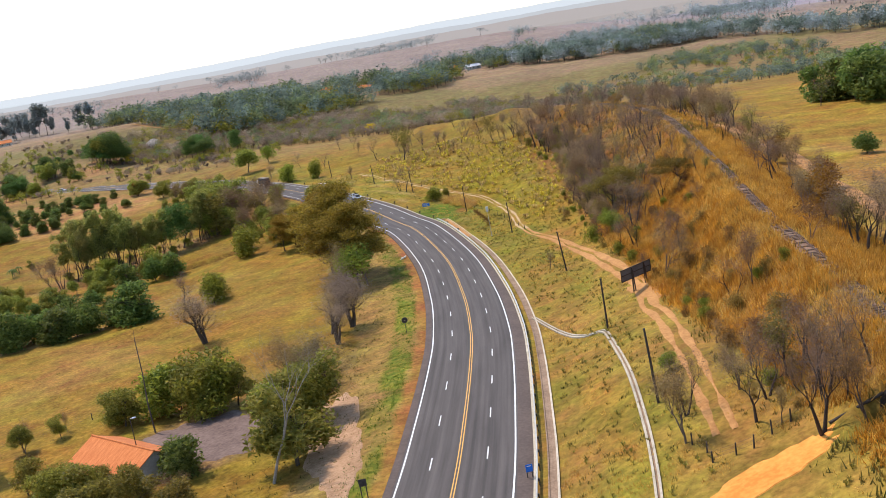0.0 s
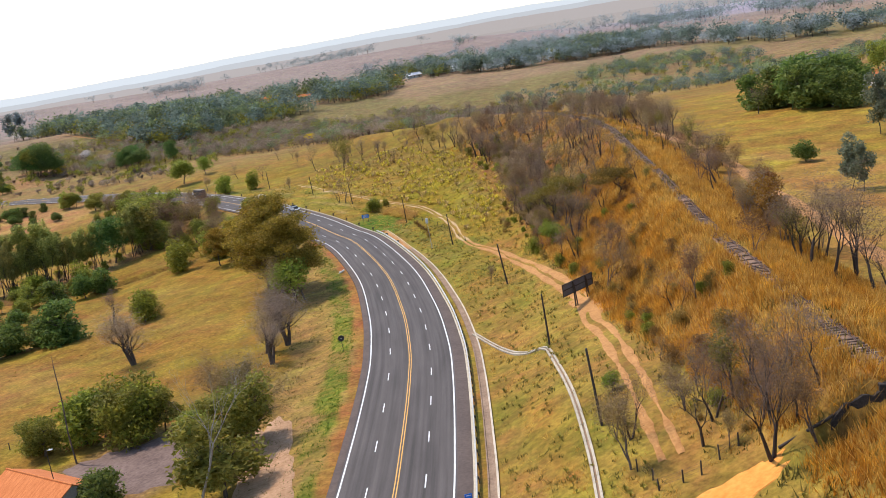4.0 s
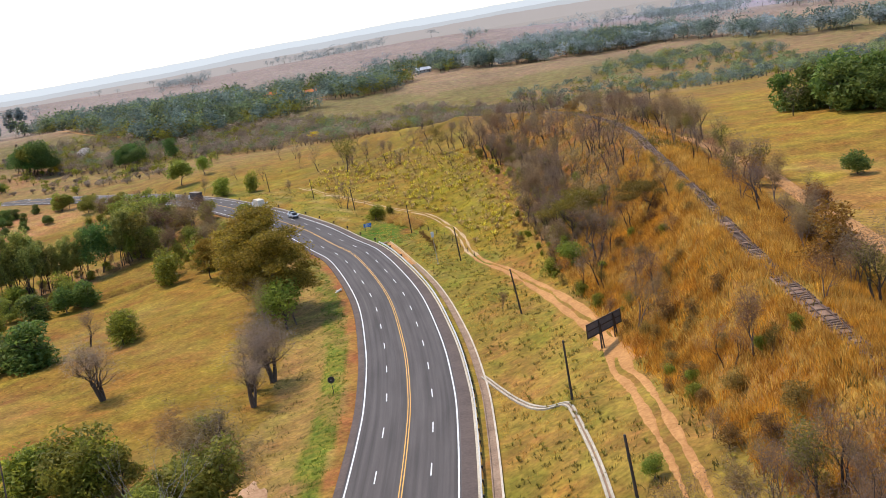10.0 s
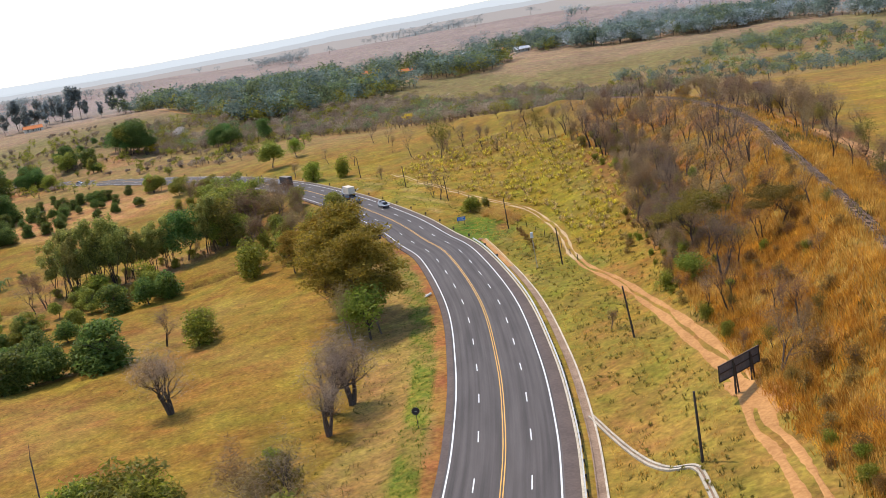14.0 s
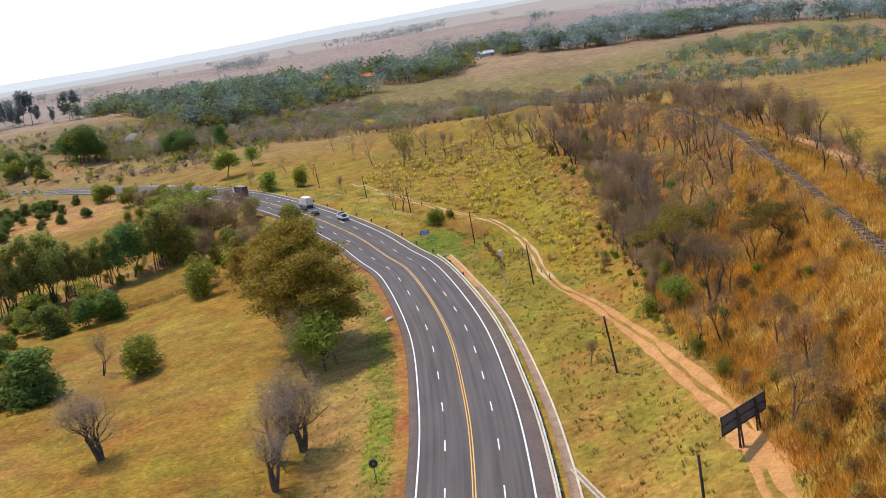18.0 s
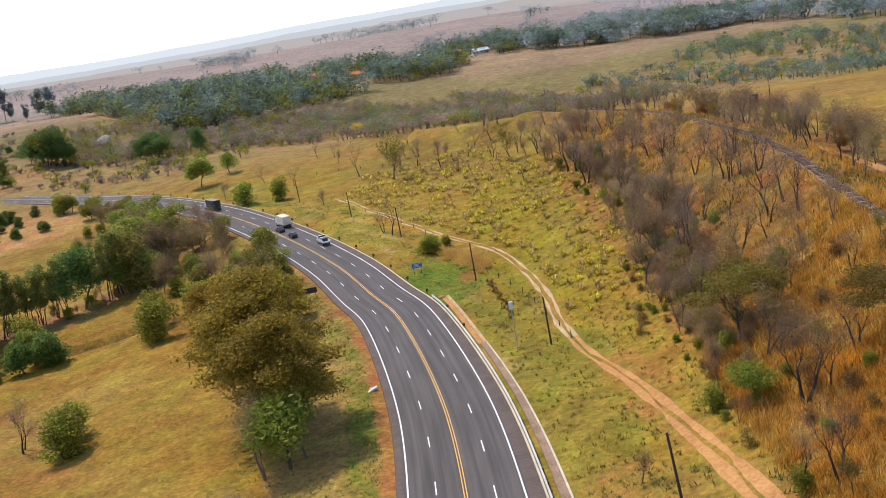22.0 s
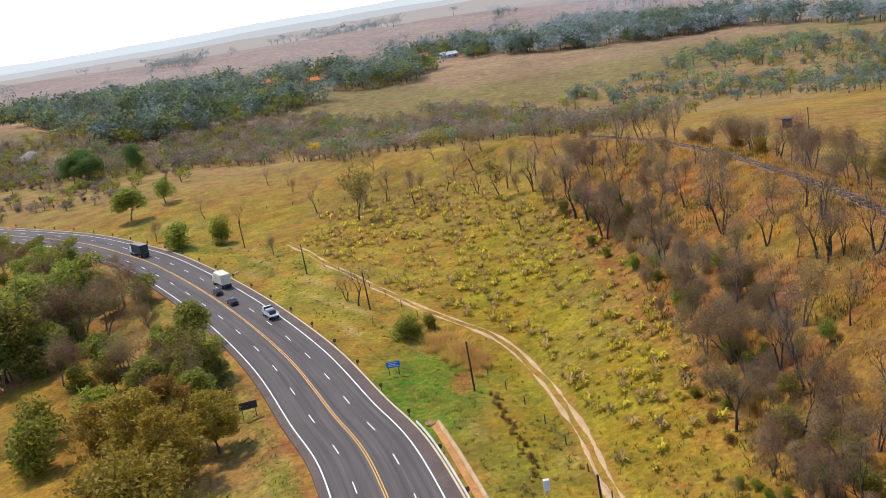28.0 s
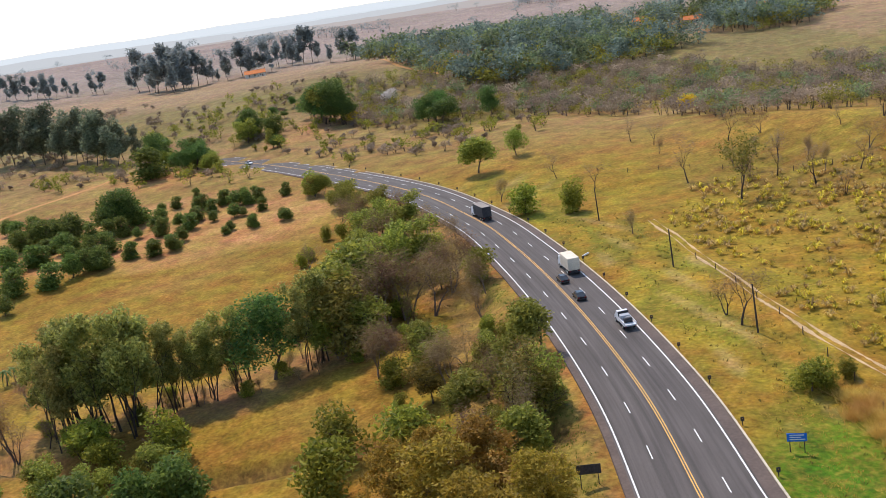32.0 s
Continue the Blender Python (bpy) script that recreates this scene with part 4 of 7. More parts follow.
def make_tree(kind, seed):
    """One tree of a kind, at its nominal height: an Empty at its foot with a trunk and a crown."""
    rng = np.random.default_rng(seed)
    h, n, size, label = SHAPES[kind]
    root = tagged(new(kind_name(kind)), label, "bush" if kind in ("bush", "thicket", "gold", "shrub") else "tree")
    blobs = []
    if kind in ("green", "bush", "thicket", "white", "yellow", "light", "shrub"):
        squat = kind in ("green", "bush", "thicket", "shrub")
        for k in range(9 if squat else 7):
            t, r = rng.uniform(0, 6.28), rng.uniform(0.05, 0.32) * h
            s = rng.uniform(0.17, 0.3) * h
            blobs.append((r * math.cos(t), r * math.sin(t), h * rng.uniform(0.14 if squat else 0.42, 0.74), s * 1.15, s * 1.15, s * rng.uniform(0.75, 1.0)))
        blobs.append((0, 0, h * 0.55, h * 0.3, h * 0.3, h * 0.36))
        v, f, ends = limbs(rng, h, 0.028 * h, 2, 0.55, 0.42, 3)
    elif kind in ("leafy", "orange", "scruffy", "bigtree"):
        for k in range(11):
            t, r = rng.uniform(0, 6.28), rng.uniform(0.08, 0.34) * h
            s = rng.uniform(0.14, 0.24) * h
            blobs.append((r * math.cos(t), r * math.sin(t), h * rng.uniform(0.26 if kind != "bigtree" else 0.4, 0.86), s * 1.2, s * 1.2, s * 0.85))
        v, f, ends = limbs(rng, h, 0.024 * h, 2, 0.5, 0.42, 3)
    elif kind in ("olive", "drybush"):
        # flat sprays of leaves in layers, wide in the middle and thinning to the top
        for k in range(58):
            u, t = rng.uniform(0, 1), rng.uniform(0, 6.28)
            r = math.sqrt(rng.uniform(0.0, 1)) * h * (0.13 + 0.24 * math.sin(math.pi * (0.25 + 0.72 * u)))
            s = rng.uniform(0.05, 0.10) * h
            blobs.append((r * math.cos(t), r * math.sin(t), h * (0.26 + 0.68 * u), s * 1.5, s * 1.5, s * 0.42))
        v, f, ends = limbs(rng, h, 0.02 * h, 3, 0.6, 0.32, 3)
    elif kind == "acacia":
        for k in range(14):
            t, r = rng.uniform(0, 6.28), math.sqrt(rng.uniform(0.02, 1)) * 0.62 * h
            s = rng.uniform(0.14, 0.22) * h
            blobs.append((r * math.cos(t), r * math.sin(t), h * rng.uniform(0.66, 0.92) - 0.12 * r, s * 1.3, s * 1.3, s * 0.3))
        v, f, ends = limbs(rng, h, 0.024 * h, 3, 0.62, 0.40, 3, 0.2)
    elif kind in ("euc", "row", "greyeuc"):
        low = 0.38 if kind == "row" else 0.3
        for k in range(15 if kind == "row" else 12):
            t, z = rng.uniform(0, 6.28), rng.uniform(low, 0.93)
            r = rng.uniform(0.0, 0.15) * h * (1.15 - abs(z - 0.65))
            s = rng.uniform(0.07, 0.13) * h * (0.62 if kind == "row" else 1)
            blobs.append((r * math.cos(t) * 1.3, r * math.sin(t) * 1.3, h * z, s, s, s * 1.2))
        v, f, ends = limbs(rng, h, 0.014 * h, 2, 0.3, 0.62, 2, 0.06)
        if kind == "row":
            stems = [(v, f)]
            for k in range(2):
                w, g, _ = limbs(rng, h * rng.uniform(0.8, 0.95), 0.011 * h, 1, 0.3, 0.85, 2, 0.05)
                stems.append((w + (rng.normal() * 0.09 * h, rng.normal() * 0.09 * h, 0), g))
            f = np.vstack([g + sum(len(a) for a, _ in stems[:k]) for k, (_, g) in enumerate(stems)])
            v = np.vstack([w for w, _ in stems])
    elif kind in ("scrub", "sparse", "bare", "greybare"):
        first = {"scrub": 0.34, "sparse": 0.42, "bare": 0.44, "greybare": 0.2}[kind]
        vs, fs, es, c = [], [], [], 0
        for stem in range({"scrub": 2, "sparse": 1, "bare": 1 + seed % 2, "greybare": 3}[kind]):
            v, f, ends = limbs(rng, h * rng.uniform(0.8, 1.0), (0.014 if kind == "scrub" else 0.023) * h, 4 if kind != "scrub" else 3, 0.46 if kind == "greybare" else 0.30, first, 2, 0.28 if stem else 0.1, 0.68)
            vs.append(v), fs.append(f + c), es.append(ends)
            c += len(v)
        v, f, ends = np.vstack(vs), np.vstack(fs), np.vstack(es)
    elif kind == "tallbare":
        v, f, ends = limbs(rng, h, 0.011 * h, 4, 0.24, 0.55, 2, 0.06, 0.62)
    elif kind == "dead":
        v, f, ends = limbs(rng, h, 0.009 * h, 1, 0.35, 0.95, 1, 0.05, 0.1)
    elif kind in ("gold", "palm"):
        v, f, ends = limbs(rng, h, 0.03 * h, 0 if kind == "palm" else 1, 0.3, 0.55 if kind == "palm" else 0.2, 2)
    top = v[:, 2].max()
    if kind in ("scrub", "sparse", "bare", "greybare", "tallbare", "dead"):
        k = h / top
        v, ends = v * k, ends * k
    else:
        k = min(1.0, 0.86 * h / top)
        v = v * k
    v = v - (0, 0, 0.35)
    bark = PALE_BARK if kind == "tallbare" else (TWIG if kind == "scrub" else (DARK_BARK if kind in ("bare", "sparse", "acacia", "row") else BARK))
    part("trunk", fast_mesh(kind + "_trunk", v, f, bark), bark, root)
    if kind in ("scrub", "sparse", "bare", "greybare"):
        pts = ends[rng.integers(0, len(ends), n)] + rng.normal(size=(n, 3)) * (0.075 if kind == "greybare" else 0.065) * h
        part("crown", fast_mesh(kind + "_crown", *leaf_cards(rng, pts, size, 1.6 if kind == "sparse" else 10, -0.3), LEAF["palewig" if kind == "greybare" else ("twig" if kind == "bare" else kind)]), None, root)
    elif kind == "gold":
        cv, cf = blades(rng, rng.normal(size=(420, 2)) * 0.22 * h, h * 0.7, 0.13, 0.75, flat=True)
        part("crown", fast_mesh("gold_crown", cv, cf, LEAF["gold"]), None, root)
    elif kind == "palm":
        cv, cf = [], []
        for q in range(13):
            t, rise = q * 2.4, rng.uniform(0.1, 0.9)
            for s in range(5):
                u0, u1 = s / 5, (s + 1) / 5
                for u, w in ((u0, 0.22 * (1 - u0) + 0.05), (u1, 0.22 * (1 - u1) + 0.05)):
                    r, z = u * 0.42 * h, 0.55 * h + h * (rise * 0.5 * u - 0.55 * u * u)
                    for e in (-1, 1):
                        cv.append((r * math.cos(t) - e * w * math.sin(t) * h * 0.2, r * math.sin(t) + e * w * math.cos(t) * h * 0.2, z))
                b = len(cv) - 4
                cf.append((b, b + 1, b + 3, b + 2))
        part("crown", fast_mesh("palm_crown", cv, cf, LEAF["palm"]), None, root)
    elif n:
        pts = in_blobs(rng, blobs, n, 0.2 if kind in ("olive", "drybush") else 0.5) + rng.normal(size=(n, 3)) * 0.022 * h
        pts[:, 2] = np.maximum(pts[:, 2], 0.05 * h)
        part("crown", fast_mesh(kind + "_crown", *leaf_cards(rng, pts, size, 9 if kind == "thicket" else 1.6, 0.5 if kind in ("euc", "row", "greyeuc") else 0.0), LEAF[kind]), None, root)
    return root


def kind_name(kind):
    return {"green": "fruit_tree", "bush": "bush", "thicket": "thicket_bush", "drybush": "tree", "shrub": "shrub", "gold": "grass_clump", "euc": "eucalyptus", "greyeuc": "eucalyptus", "palm": "palm", "scrub": "scrub_tree",
            "bare": "bare_tree", "greybare": "bare_tree", "tallbare": "tall_tree", "dead": "dead_tree", "acacia": "acacia", "white": "blossom_tree", "yellow": "blossom_tree"}.get(kind, "tree")


def blades(rng, xy, height, width, bend, flat=False, z=None):
    """Upright grass blades, a triangle each."""
    n = len(xy)
    z = np.zeros(n) if z is None else z
    t = rng.uniform(0, 6.28, n)
    hgt = height * rng.uniform(0.55, 1.15, n)
    dx, dy = np.cos(t) * width / 2, np.sin(t) * width / 2
    tip = rng.normal(size=(n, 2)) * bend * hgt[:, None]
    v = np.stack([np.c_[xy[:, 0] - dx, xy[:, 1] - dy, z - 0.1], np.c_[xy[:, 0] + dx, xy[:, 1] + dy, z - 0.1], np.c_[xy[:, 0] + tip[:, 0], xy[:, 1] + tip[:, 1], z + hgt]], 1)
    return v.reshape(-1, 3), np.arange(3 * n).reshape(n, 3)


STOCK, GROWN = {}, {}


def grow(kind, places, group="", variants=3):
    """Trees of a kind at (x, y, height) places: a few are built, the rest are copies of them."""
    h = SHAPES[kind][0]
    for x, y, tall in places:
        if kind in ("bush", "shrub", "scrub", "bare", "thicket") and y < 262 and abs(x - np.interp(y, TRACK[:, 1], TRACK[:, 0])) < 2.2:
            continue  # the track stays open
        n = GROWN.get(kind, 0)
        GROWN[kind] = n + 1
        s = tall / h
        m = pose(x, y, float(ground(x, y)) - 0.05, rz=(n * 137.5) % 360)
        k = (kind, n % variants)
        if k not in STOCK:
            ob = STOCK[k] = make_tree(kind, 100 + 17 * n + len(kind))
            ob.matrix_basis = m
        else:
            ob = copy_thing(STOCK[k], m)
        wide = 1 + 0.12 * math.sin(n * 2.3)
        ob.scale = (s * wide, s * wide, s)
        if group:
            ob["group"] = group


# ---- single trees and bushes ----
grow("bush", [(-53.5, 158.4, 9.9), (-49, 158.2, 10), (-42.1, 153.3, 9.5), (-61.6, 159.8, 6.4), (-65.3, 251.9, 8.2), (-45.5, 151.3, 7.8), (-32.1, 173.5, 3), (-104.6, 335.2, 9.8), (-115.9, 332.2, 7.2), (-124.3, 325.1, 5.3), (-70.8, 330.3, 10), (-58.5, 328.1, 10), (-121, 335.4, 9.2), (-162.6, 516, 9), (-142.6, 501.2, 7.6), (-72.5, 458.1, 9.7), (-60.2, 458, 9.5), (-5.6, 344.4, 5.3), (-69.9, 403, 9), (30.1, 215.5, 3.8)], "bushes")
grow("leafy", [(-47.4, 359, 11), (-255, 638.2, 12.6), (-231.5, 619.6, 9.5), (-222.2, 664.7, 20.8), (-123.7, 480.8, 8.5), (-124.7, 470, 9.1), (-101.9, 515.6, 13.4), (-43.7, 340.4, 10.5), (-53.8, 354.7, 8), (-55.6, 340, 9.1), (214.5, 414.2, 13.1)])
grow("scrub", [(-25.6, 141.7, 12.2), (-76.6, 154.1, 5.4), (-71.3, 160.2, 3.7), (-41.5, 117.3, 4.2), (-30.6, 154.3, 10.6), (-89.2, 381.6, 16.1), (-86.7, 386.7, 15.5), (-84.2, 392.2, 16.6), (-139.1, 336.1, 12.4), (-153.7, 357.5, 6.5), (-109.3, 464, 10.3), (-40.8, 429.7, 6), (-77.6, 411, 10.6), (-62.2, 356, 10.1), (-83.7, 474.7, 7.4), (73.5, 271.6, 8.4), (75.2, 258.5, 5.5), (18.8, 203.5, 3.6), (34, 160.8, 9.2), (56.9, 156.8, 6.5), (77, 284.6, 11.7), (47, 128.1, 6), (54.9, 138.4, 6.5)], "scrub trees")
grow("tallbare", [(-27.9, 116.5, 23)])
grow("dead", [(-52.7, 149.6, 17)])
grow("euc", [(-80.8, 145.2, 17), (85.4, 179, 10.4), (85.2, 174.1, 9.2), (122.7, 229, 12.2), (124.3, 223.9, 13.1), (125.8, 219.1, 10.5), (128.2, 216.8, 12.8), (132.2, 215.2, 11.5)], "eucalyptus stand")
grow("green", [(-44.1, 130.7, 5.3), (-285, 607.5, 14.6), (-258.1, 595.2, 14.9), (91.2, 211.3, 5.5), (135.5, 321.1, 13.5), (135.2, 305, 13.5), (137, 294.7, 13.8), (140.2, 288.1, 12.1), (178.1, 306.8, 11.4), (174.4, 289.7, 10.8)], "fruit trees in the field")
grow("olive", [(-29.5, 246.5, 25.5), (-25.5, 238, 21), (-33.5, 255, 23.5)])
grow("scruffy", [(-60.4, 127, 5.7), (-54.3, 126.6, 4.5), (-48.3, 313.4, 8.9), (-90.6, 374.1, 15.8), (-99, 396.4, 15.1), (-48.5, 333.7, 7.9)])
grow("bare", [(-75.9, 260.5, 9.1), (-25.5, 154.5, 11.1), (-31.3, 472.3, 12.9), (-15.5, 368.9, 10.2), (-18.1, 374.2, 7.0), (-71.2, 493.8, 7.8), (-57.3, 478.2, 7.3), (34.6, 188, 9.5), (46.5, 382.7, 14.0), (37.7, 395.7, 16.6), (59.9, 303.6, 9.0), (54.4, 336.3, 11.9), (55.4, 267.9, 11.4), (31.7, 86.4, 10.1), (29.3, 95.2, 7.2), (26.5, 90.8, 8.1), (21.5, 99.2, 8.1), (52.5, 123.6, 11.6), (53, 118, 12.8), (57.9, 122.6, 14.2), (55.7, 113.4, 11.6), (58.7, 132.8, 10.8), (53.8, 129.9, 10.5), (65.1, 192.3, 12.8)], "bare trees")
grow("bare", [(120.2, 309.8, 8.3), (58.4, 114.8, 7.8)], "bare trees")
grow("light", [(-24.3, 228.1, 12.5), (-244.7, 585.9, 8.7), (-93.5, 535.1, 10.7), (34.7, 213.1, 5.9), (23, 113.1, 2.7)])
grow("greybare", [(-23.7, 193.8, 13), (-27.5, 191.8, 11.5), (-25.5, 181.5, 9), (-57.6, 207.1, 12.5)])
grow("row", [(-125.9, 342, 21.4), (-123.2, 345.9, 23.1), (-118.7, 344.1, 24.3), (-118.6, 350.3, 19.9), (-117, 354.6, 17.8), (-113.8, 356.5, 15.5), (-110.3, 358.2, 14.4), (-108, 361.9, 16.9), (-95.8, 368.5, 18.3), (-93.1, 372.3, 18.5), (-132.6, 342, 20.6), (-139.5, 346.4, 17.8), (-135.5, 350.1, 20.2)], "tall trees along the creek")
grow("bigtree", [(-102, 366, 17)])
grow("green", [(x, y, h * 1.2) for x, y, h in [(-116, 243.1, 9.7), (-105.2, 244.2, 8.1), (-97.9, 248.4, 7.7), (-107.5, 266.1, 7.8), (-84.5, 248.7, 10.1), (-92.7, 254.9, 6.3), (-132.2, 252.4, 5.3), (-107.7, 315.1, 7.7), (-99.8, 317.4, 7.6), (-95.2, 322, 7.9), (-106.7, 257.8, 7.5), (-115.2, 252.4, 7.3), (-42.3, 126.9, 5.9)]], "fruit trees in the field")
grow("green", [(-110, 249, 8), (-101, 247, 9), (-91, 250.5, 8), (-121, 246, 8.5), (-88, 252, 7.5), (-112, 257, 8)], "fruit trees in the field")
grow("leafy", [(-125.6, 288, 7), (-135.7, 282.5, 9.3), (-138.1, 274.8, 7.9), (-117.6, 319.6, 7.7), (-110.3, 291.1, 7.1), (-134.6, 293.8, 7.3), (-127.7, 304.7, 6.3), (-75.7, 153, 5.3), (-59.8, 156.4, 7.4), (-25.3, 121, 12.5), (-28.5, 131, 10), (-24.4, 138.5, 11), (-30, 140, 9), (-51, 159.5, 9.6), (-44.9, 156.6, 10.4)])
grow("scruffy", [(-65.8, 256, 7.3), (-71.2, 157.1, 4.1), (-28.1, 159.2, 8.1), (-55.9, 123.9, 6.6), (-61.1, 127.5, 4.5), (-49.4, 120.7, 6), (-45.2, 119, 3.2), (-53.3, 124.4, 5), (-47.9, 158, 8.2), (-39.7, 154, 7.3)])
grow("row", [(-129, 339, 19), (-121, 348, 21), (-131, 346, 18), (-105.5, 363.5, 15), (-112, 360, 16)], "tall trees along the creek")
grow("palm", [(-169.5, 368.8, 5.8), (-170.5, 377.2, 4.7), (-169.8, 371.5, 5.3)])
grow("white", [(-198.2, 689.9, 9.1)])
grow("sparse", [(-17.2, 447.5, 16.2), (-45.5, 337.5, 13.6), (23.6, 435.4, 11.8), (31.8, 96.1, 7.1)])
grow("drybush", [(-40.5, 299, 13), (-47, 305, 14.5), (-54.5, 309.5, 12.5), (-36, 308.5, 11), (-44.5, 313.5, 12.5), (-52, 317, 10.5)])
grow("gold", [(-3.4, 344, 2.4), (-1.2, 341.5, 3.0), (0.4, 338, 3.6), (-1.0, 336, 2.6), (2.6, 335.4, 3.4), (1.6, 331.5, 3.0), (4.2, 332.2, 3.6), (3.0, 328.6, 2.6), (5.6, 328.4, 3.2), (6.9, 325.4, 3.0), (4.9, 325, 2.2), (7.8, 329, 2.2), (2.4, 341, 2.4), (6.2, 321.5, 2.0)])
grow("shrub", [(7.4 + 0.22 * k + 0.5 * math.sin(k * 2.1), 311 - 2.2 * k, 0.9 + 0.5 * math.sin(k * 1.7) ** 2) for k in range(15)], "russet shrubs")
grow("bush", [(-6, 345.7, 3.2), (-3.5, 343.7, 3.6), (-1.1, 347.7, 3.4)], "bushes")
grow("acacia", [(38.7, 230.4, 11.5), (48.5, 207.2, 7.4)])
grow("orange", [(55.3, 143.6, 8.9)])
grow("bare", [(25.8, 90.3, 9.0), (29.0, 95.0, 8.7), (31.6, 96.1, 8.2), (29.5, 81.3, 10.0), (32.9, 83.9, 8.3), (36.0, 85.8, 7.3), (33.7, 96.4, 7.6), (35.8, 93.3, 6.7)], "bare trees")
grow("scrub", [(19.8, 92.9, 8.0), (20.4, 101.1, 4.7), (27.7, 100.0, 5.9), (33.3, 80.9, 8.0)], "scrub trees")


grow("green", [(128, 318, 15), (131, 309, 17), (133, 300, 16), (141, 298, 17), (146, 305, 16), (139, 312, 18), (126, 326, 13), (151, 312, 14), (170, 318, 13), (188, 326, 14)], "trees round the farmhouse")
grow("euc", [(119, 232, 15), (121, 226, 17), (127, 224, 14), (131, 221, 16), (135, 219, 17), (139, 217, 15), (143, 216, 16), (136, 211, 13)], "eucalyptus stand")
grow("scrub", [(-27.5, 226, 12), (-22.5, 231, 9)], "scrub trees")
grow("scruffy", [(-60, 124, 7), (-53, 119, 7.5), (-46, 117, 6.5), (-67, 133, 6), (-40, 113, 6), (-74, 120, 8)])


def scatter(seed, n, inside, gap=0.0, area=(-200, 200, 60, 480)):
    """Chance places in an area for which inside(x, y) holds, no two nearer than gap."""
    rng, out = np.random.default_rng(seed), []
    for _ in range(n * 40):
        x, y = rng.uniform(area[0], area[1]), rng.uniform(area[2], area[3])
        if inside(x, y) and (gap == 0 or all((x - a) ** 2 + (y - b) ** 2 > gap * gap for a, b in out)):
            out.append((x, y))
            if len(out) == n:
                break
    return out


def rail_x(y):
    return float(np.interp(y, RAIL[:, 1], RAIL[:, 0]))


def foot_x(y):
    """Foot of the wooded slope below the railway."""
    return float(np.interp(y, [60, 110, 150, 200, 230, 257, 277, 295, 345, 380, 410, 440], [30, 31, 31, 31.5, 33.5, 35.5, 36.5, 40, 40.5, 41.5, 36, 22]))


_rng = np.random.default_rng(77)
# bare and scrubby wood on the slope, denser away from the road bridge
_slope = scatter(1, 88, lambda x, y: foot_x(y) - 2 < x < rail_x(y) - 5 and (y > 225 or _rng.random() < 0.16), 3.2, (25, 75, 120, 445))
grow("scrub", [(x, y, _rng.uniform(6, 10.5)) for x, y in _slope[::2]], "scrub trees")
grow("bare", [(x, y, _rng.uniform(7.5, 12.5)) for x, y in _slope[1::2]], "bare trees")
# shrubs and thin trees in the tall grass nearer the bridge
_near = scatter(7, 96, lambda x, y: foot_x(y) - 1 < x < rail_x(y) - 3.5, 2.2, (26, 60, 84, 240))
grow("shrub", [(x, y, _rng.uniform(1.6, 3.4)) for x, y in _near[::3]], "russet shrubs")
grow("scrub", [(x, y, _rng.uniform(3, 5.5)) for x, y in _near[1::6]], "scrub trees")
grow("shrub", [(x, y, _rng.uniform(1.4, 2.6)) for x, y in _near[4::6]], "russet shrubs")
grow("bare", [(x, y, _rng.uniform(4.5, 8)) for x, y in _near[2::9]], "bare trees")
grow("bush", [(x, y, _rng.uniform(1.2, 2.6)) for x, y in _near[5::9]], "bushes")
grow("sparse", [(x, y, _rng.uniform(3, 5)) for x, y in _near[8::9]])
_foot = scatter(5, 60, lambda x, y: foot_x(y) - 3 < x < foot_x(y) + 9, 2.4, (25, 70, 222, 420))
grow("scrub", [(x, y, _rng.uniform(3.5, 7)) for x, y in _foot[::2]], "scrub trees")
grow("sparse", [(x, y, _rng.uniform(3, 6)) for x, y in _foot[1::4]])
grow("bush", [(x, y, _rng.uniform(2, 4)) for x, y in _foot[3::4]], "bushes")
_low = scatter(8, 44, lambda x, y: abs(x - foot_x(y) + 2) < 4.5 and abs(x - float(np.interp(y, TRACK[:, 1], TRACK[:, 0]))) > 3.5, 2.0, (26, 60, 84, 300))
grow("shrub", [(x, y, _rng.uniform(1.0, 2.4)) for x, y in _low[::2]], "russet shrubs")
grow("scrub", [(x, y, _rng.uniform(2.5, 5)) for x, y in _low[1::4]], "scrub trees")
grow("bush", [(x, y, _rng.uniform(1, 2)) for x, y in _low[3::4]], "bushes")
# a tangle of brush along the foot, thinning out uphill
_brush = scatter(31, 120, lambda x, y: foot_x(y) < x < foot_x(y) + 11 and _rng.random() < 1.25 - (x - foot_x(y)) / 9, 1.9, (30, 60, 228, 402))
grow("thicket", [(x, y, _rng.uniform(2.2, 5.0)) for k, (x, y) in enumerate(_brush) if k % 4 != 3], "thicket bushes")
grow("scruffy", [(x, y, _rng.uniform(2.5, 4.5)) for x, y in _brush[3::8]])
grow("sparse", [(x, y, _rng.uniform(3.5, 6)) for x, y in _brush[7::8]])
grow("light", [(48, 243, 4.5), (43.5, 246, 5), (50, 282, 3.5)])
